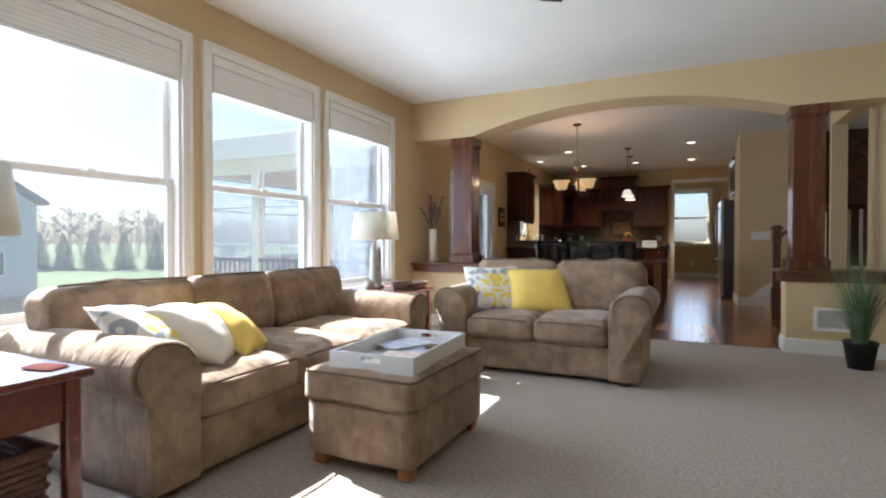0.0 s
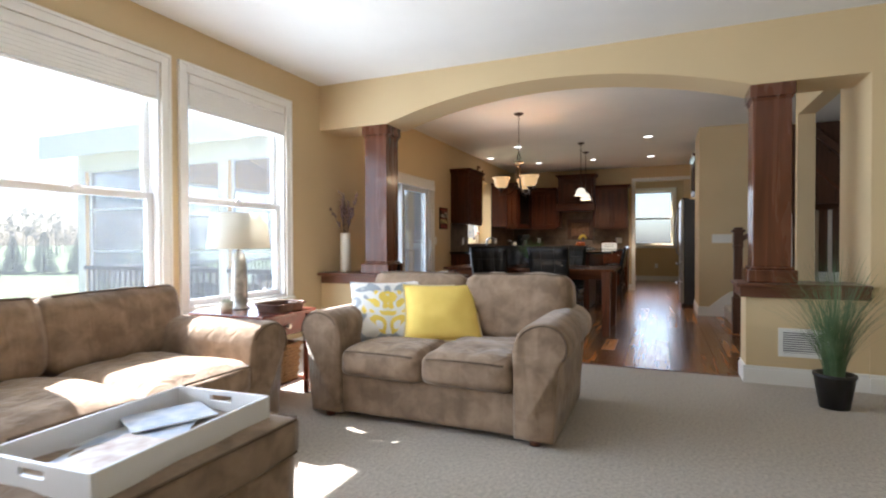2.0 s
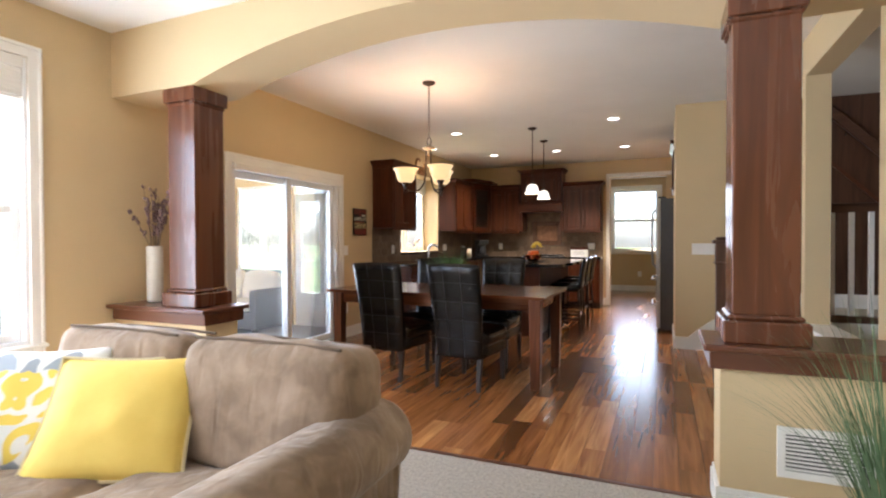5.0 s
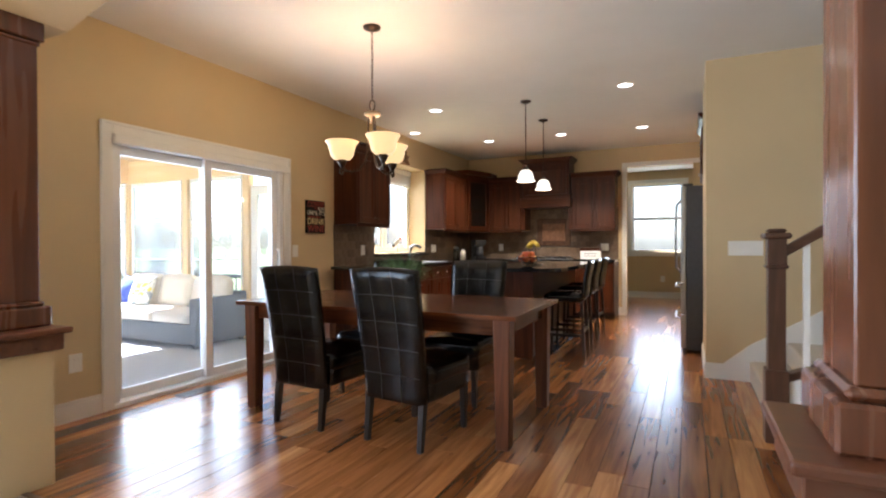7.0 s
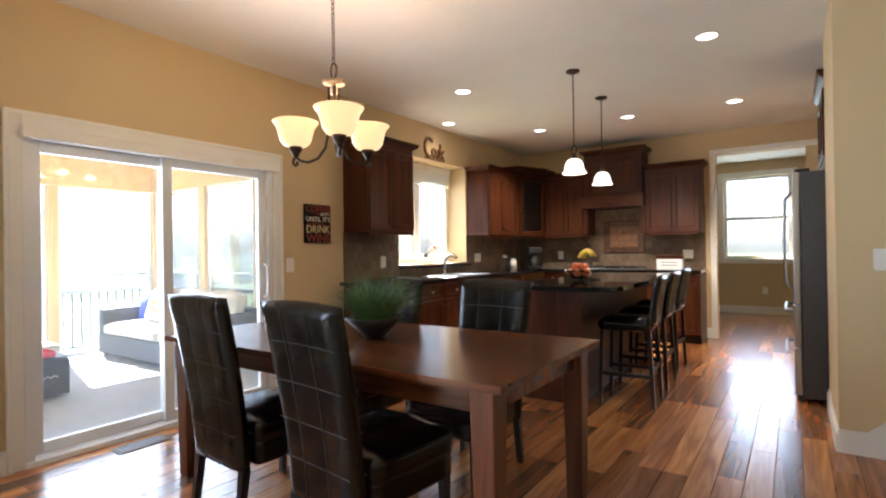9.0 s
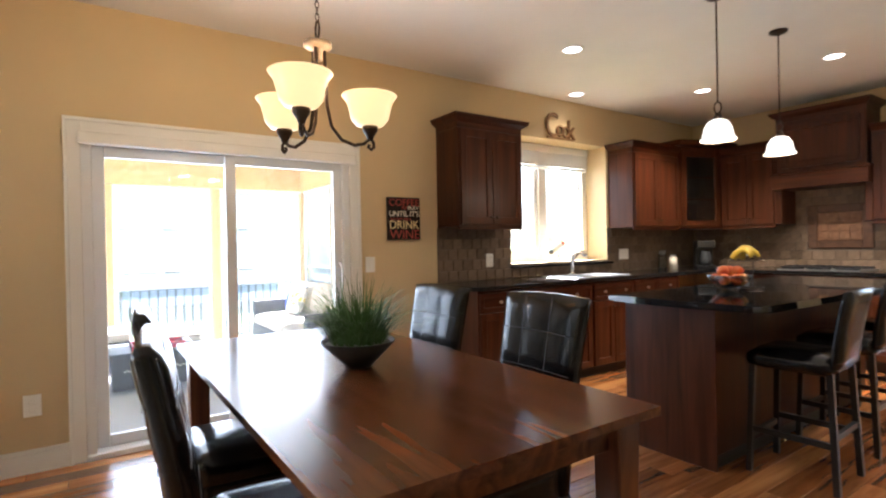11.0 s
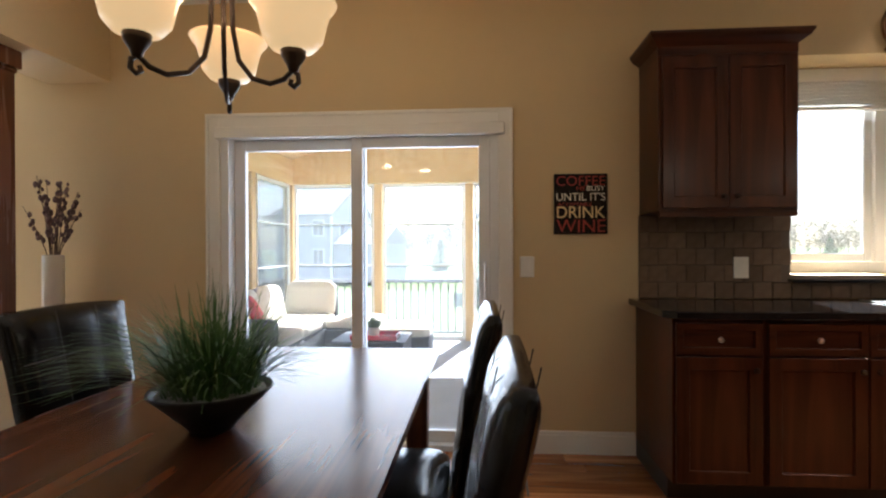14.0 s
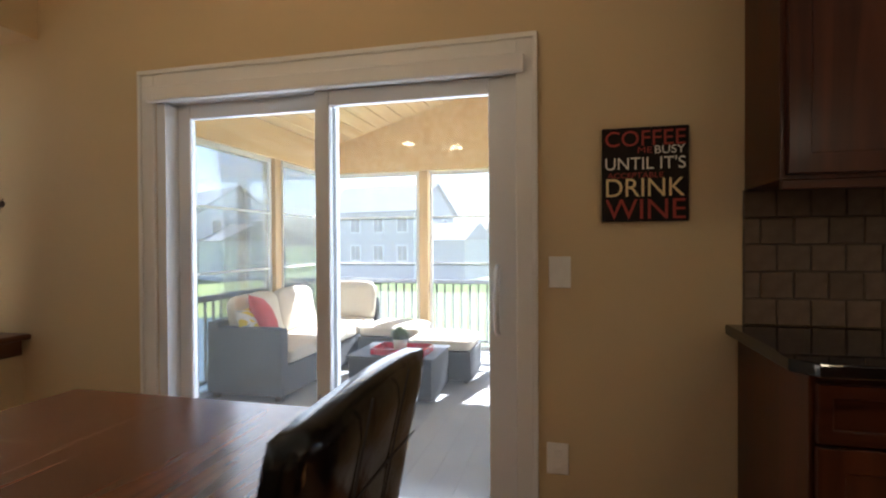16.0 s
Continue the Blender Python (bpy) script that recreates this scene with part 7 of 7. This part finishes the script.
def house(at, turn, w, d, h, mat, label, stories=2, wing=True):
    """A gabled house with clapboard walls, trimmed windows and a shingle roof."""
    t = thing("house", label, "house", at, turn, "neighbouring houses")
    body = part("wall", box(-w / 2, w / 2, -d / 2, d / 2, -1.0, h), mat, t)
    part("roof", extrude_profile([(-d / 2 - 0.5, h - 0.1), (0, h + d * 0.33), (d / 2 + 0.5, h - 0.1), (d / 2 + 0.5, h + 0.12), (0, h + d * 0.33 + 0.25), (-d / 2 - 0.5, h + 0.12)], "x", -w / 2 - 0.4, w / 2 + 0.4), "shingle", t)
    part("gable", extrude_profile([(-d / 2, h - 0.1), (d / 2, h - 0.1), (0, h + d * 0.33 - 0.02)], "x", -w / 2, w / 2), mat, t)
    for s in range(stories):
        z = 0.9 + s * 2.8
        k = int(w // 2.6)
        for q in range(k):
            x = -w / 2 + (q + 0.5) * w / k
            for yf in (-1, 1):
                y = yf * d / 2
                wdw = part("window", box(x - 0.62, x + 0.62, min(y, y + yf * 0.06), max(y, y + yf * 0.06), z - 0.1, z + 1.5), "trim", t)
                for c in (-0.28, 0.28):
                    part("pane", box(x + c - 0.24, x + c + 0.24, min(y + yf * 0.05, y + yf * 0.075), max(y + yf * 0.05, y + yf * 0.075), z, z + 1.4), "far_pane", wdw)
        for q in range(int(d // 3.5)):
            y = -d / 2 + (q + 0.5) * d / int(d // 3.5)
            for xf in (-1, 1):
                x = xf * w / 2
                wdw = part("window", box(min(x, x + xf * 0.06), max(x, x + xf * 0.06), y - 0.55, y + 0.55, z - 0.1, z + 1.4), "trim", t)
                part("pane", box(min(x + xf * 0.05, x + xf * 0.075), max(x + xf * 0.05, x + xf * 0.075), y - 0.45, y + 0.45, z, z + 1.3), "far_pane", wdw)
    for s in (-1, 1):
        part("corner_board", box(s * w / 2 - 0.1, s * w / 2 + 0.1, -d / 2 - 0.05, -d / 2 + 0.06, -0.9, h), "trim", t)
    if wing:
        part("garage", box(w / 2, w / 2 + 5, -d / 2 + 0.5, d / 2 - 2, -1.0, 2.9), mat, t)
        part("garage_roof", extrude_profile([(-d / 2 + 0.1, 2.85), (-0.75, 4.6), (d / 2 - 1.6, 2.85)], "x", w / 2 + 0.05, w / 2 + 5.3), "shingle", t)
    return t


house((-54, -9.5, GZ + 0.9), 78, 11, 9, 5.6, "siding_grey", "two-storey grey house with white trimmed windows across the lawn")
house((-50, -28, GZ + 0.9), 62, 9, 9, 5.4, "siding", "two-storey pale house beyond the pond")
house((-88, 18, GZ + 1.2), 92, 12, 10, 5.6, "siding", "pale two-storey house in the distance")
house((-40.0, 13.7, GZ + 0.4), 3, 8.2, 9, 5.2, "siding", "pale blue sided house seen past the living room window", 2, False)


def spruce(at, h, seed):
    """A conical spruce: tapered trunk and whorls of drooping needled boughs."""
    rnd = random.Random(seed)
    t = thing("spruce_tree", "dark green conical spruce on the lawn", "tree", at, rnd.uniform(0, 360), "row of spruce trees")
    part("trunk", tube([(0, 0, 0), (0, 0, h * 0.5), (0.02, 0, h)], 0.11, 7, 0.01), "bark", t)
    bm = bmesh.new()
    rows = 15
    for k in range(rows):
        s = k / rows
        z = h * (0.08 + 0.9 * s)
        R = h * 0.27 * (1 - s) ** 0.85 + 0.06
        m = int(16 - 8 * s)
        for q in range(m):
            a = 2 * math.pi * (q + rnd.uniform(-0.3, 0.3)) / m + k
            r = R * rnd.uniform(0.72, 1.12)
            d = Vector((math.cos(a), math.sin(a), 0))
            sd = Vector((-math.sin(a), math.cos(a), 0))
            root = Vector((0, 0, z + 0.1))
            for _ in range(4):
                f = rnd.uniform(0.45, 1.0)
                c = root + d * r * f + Vector((0, 0, -0.22 * r * f + rnd.uniform(-0.06, 0.06))) + sd * rnd.uniform(-0.16, 0.16) * r
                l, w2 = 0.32 * r + 0.05, 0.14 * r + 0.04
                v = [bm.verts.new(p) for p in (c - d * l, c + sd * w2 + Vector((0, 0, -0.04)), c + d * l + Vector((0, 0, -0.07)), c - sd * w2 + Vector((0, 0, -0.04)), c + Vector((0, 0, 0.07)))]
                for p, q2 in ((0, 1), (1, 2), (2, 3), (3, 0)):
                    bm.faces.new((v[p], v[q2], v[4]))
    part("crown", bm, "needles", t)
    return t


rnd = random.Random(2)
for k, (x, y, h) in enumerate(((-66, 33.2, 4.6), (-65, 35.2, 4.4), (-62, 36.6, 4.8), (-58.7, 38.2, 4.6), (-56, 40.2, 4.5), (-54, 44, 4.4), (-55, 50, 4.8), (-72, -2.0, 4.2), (-74, 3.5, 4.8))):
    spruce((x, y, GZ - 0.05), h, k)

# bare woods along the skyline
wb = bmesh.new()
rnd = random.Random(9)
for k in range(520):
    x = -rnd.uniform(95, 150)
    y = rnd.uniform(-140, 190)
    h = rnd.uniform(6.5, 11.5)
    base = Vector((x, y, GZ))
    add_tube(wb, [base, base + Vector((rnd.uniform(-0.6, 0.6), rnd.uniform(-0.6, 0.6), h))], 0.09, 4, 0.02)
    for q in range(14):
        s = rnd.uniform(0.25, 0.97)
        a = rnd.uniform(0, 6.28)
        l = rnd.uniform(1.4, 3.4) * (1.15 - s)
        p = base + Vector((0, 0, h * s))
        e = p + Vector((math.cos(a) * l, math.sin(a) * l, l * 0.9))
        add_tube(wb, [p, e], 0.05, 3, 0.01)
        for _ in range(6):
            c = p.lerp(e, rnd.uniform(0.5, 1.2)) + Vector((rnd.uniform(-0.5, 0.5), rnd.uniform(-0.5, 0.5), rnd.uniform(-0.3, 0.4)))
            u = Vector((rnd.uniform(-1, 1), rnd.uniform(-1, 1), rnd.uniform(-1, 1))) * 0.35
            v2 = Vector((rnd.uniform(-1, 1), rnd.uniform(-1, 1), rnd.uniform(-1, 1))) * 0.35
            wb.faces.new([wb.verts.new(c), wb.verts.new(c + u), wb.verts.new(c + v2)])
tagged(part("woods", wb, "far_wood"), "hazy bare spring woods along the skyline", "trees", "", "stuff")

# ---- pieces: floor planks and backsplash tiles ----
rnd = random.Random(17)
PW = 0.128
meshes = {}


def plank_mesh(length):
    key = round(length, 1)
    if key not in meshes:
        bm = box(0.0008, PW - 0.0008, 0.0008, key - 0.0008, -0.016, 0.0, 0.0022)
        me = bpy.data.meshes.new("plank")
        bm.to_mesh(me)
        bm.free()
        me.materials.append(M["plank"])
        meshes[key] = me
    return meshes[key]


rest = []
x = W
count = 0
while x < 1.75:
    y = 6.57 - round(rnd.uniform(0.0, 1.1), 1)
    x_end = min(x + PW, 1.665)
    while y < FAR:
        l = round(rnd.uniform(0.6, 1.5), 1)
        y0, y1 = y, y + l
        y += l
        if y1 <= 6.6 or (x > 0.75 and y0 > 10.3 and x > 0.85):
            continue
        if y0 < 6.57 or count >= 300 or y0 > 11.6:
            rest.append((x, max(y0, 6.57), min(y1, FAR)))
            continue
        o = bpy.data.objects.new("plank", plank_mesh(l))
        scene.collection.objects.link(o)
        o.location = (x, y0, 0)
        o.parent = floor_wood
        count += 1
    x += PW
bm = bmesh.new()
for x, y0, y1 in rest:
    if y1 - y0 > 0.02:
        add_box(bm, x + 0.0008, x + PW - 0.0008, y0 + 0.0008, y1 - 0.0008, -0.016, 0.0)
tagged(part("plank_field", bm, "plank_far", floor_wood), kind="stuff")
structure("floor_stairwell", box(1.765, 4.4, 6.83, 10.6, -0.012, 0.0), "carpet", "beige carpet of the stairwell", "floor")
part("edge_strip", box(W, 1.665, 6.555, 6.585, 0.0, 0.006, 0.002), "ledge", floor_wood)

TILE_W, TILE_H = 0.108, 0.098
tile_meshes = {}


def tile_mesh(w):
    key = round(w, 3)
    if key not in tile_meshes:
        bm = box(0.002, key - 0.002, -0.010, 0.0, 0.002, TILE_H - 0.002, 0.003)
        me = bpy.data.meshes.new("tile")
        bm.to_mesh(me)
        bm.free()
        me.materials.append(M["stone_tile"])
        tile_meshes[key] = me
    return tile_meshes[key]


def tile_field(parent, m, length, z0, z1, skip=()):
    """Running-bond tiles on a backing, along local x."""
    r = 0
    z = z0
    while z + TILE_H * 0.6 < z1:
        u = -TILE_W / 2 * (r % 2)
        while u < length:
            a, b = max(u, 0), min(u + TILE_W, length)
            if b - a > 0.03 and not any(s[0] < (a + b) / 2 < s[1] and s[2] < z + TILE_H / 2 < s[3] for s in skip):
                o = bpy.data.objects.new("tile", tile_mesh(b - a))
                scene.collection.objects.link(o)
                o.parent = parent
                o.matrix_local = m @ pose(a, 0, z)
            u += TILE_W
        z += TILE_H
        r += 1


bw = structure("backsplash_west", wall_grid("x", W, W + 0.004, 10.12, BACK, 0.933, UZ, [(KW0 - 0.001, KW1 + 0.001, KWZ0 - 0.001, 3)]), "grout", "brown tumbled stone tile backsplash beside the sink", "backsplash")
tile_field(bw, pose(W + 0.002, 10.12, 0, 0, 0, 90), BACK - 10.12 - 0.01, 0.933, UZ, [(KW0 - 10.12 - 0.02, KW1 - 10.12 + 0.02, KWZ0 - 0.03, 3)])
bn = structure("backsplash_north", wall_grid("y", BACK - 0.004, BACK, W + 0.012, -0.40, 0.933, 1.80), "grout", "brown tumbled stone tile backsplash behind the cooktop", "backsplash")
tile_field(bn, pose(W + 0.012, BACK - 0.002, 0), -0.40 - W - 0.012, 0.933, 1.80, [(0.01, 0.55, UZ, 3), (2.0, 3, UZ, 3), (1.31, 1.92, 1.15, 1.63)])
cp = thing("relief_panel", "framed copper-brown relief panel above the cooktop", "tile panel", (-1.48, BACK - 0.002, 1.39), 0)
part("field", box(-0.20, 0.20, -0.014, 0, -0.15, 0.15), "copper_tile", cp)
for nm, b in (("frame_side", (-0.295, -0.20, -0.235, 0.235)), ("frame_side", (0.20, 0.295, -0.235, 0.235)), ("frame_rail", (-0.20, 0.20, 0.15, 0.235)), ("frame_rail", (-0.20, 0.20, -0.235, -0.15))):
    part(nm, box(b[0], b[1], -0.026, 0, b[2], b[3], 0.008), "copper_frame", cp)
for q in range(4):
    for r in range(3):
        part("inset_tile", box(-0.19 + q * 0.096, -0.19 + q * 0.096 + 0.09, -0.019, -0.014, -0.14 + r * 0.095, -0.14 + r * 0.095 + 0.088, 0.004), "copper_tile", cp)
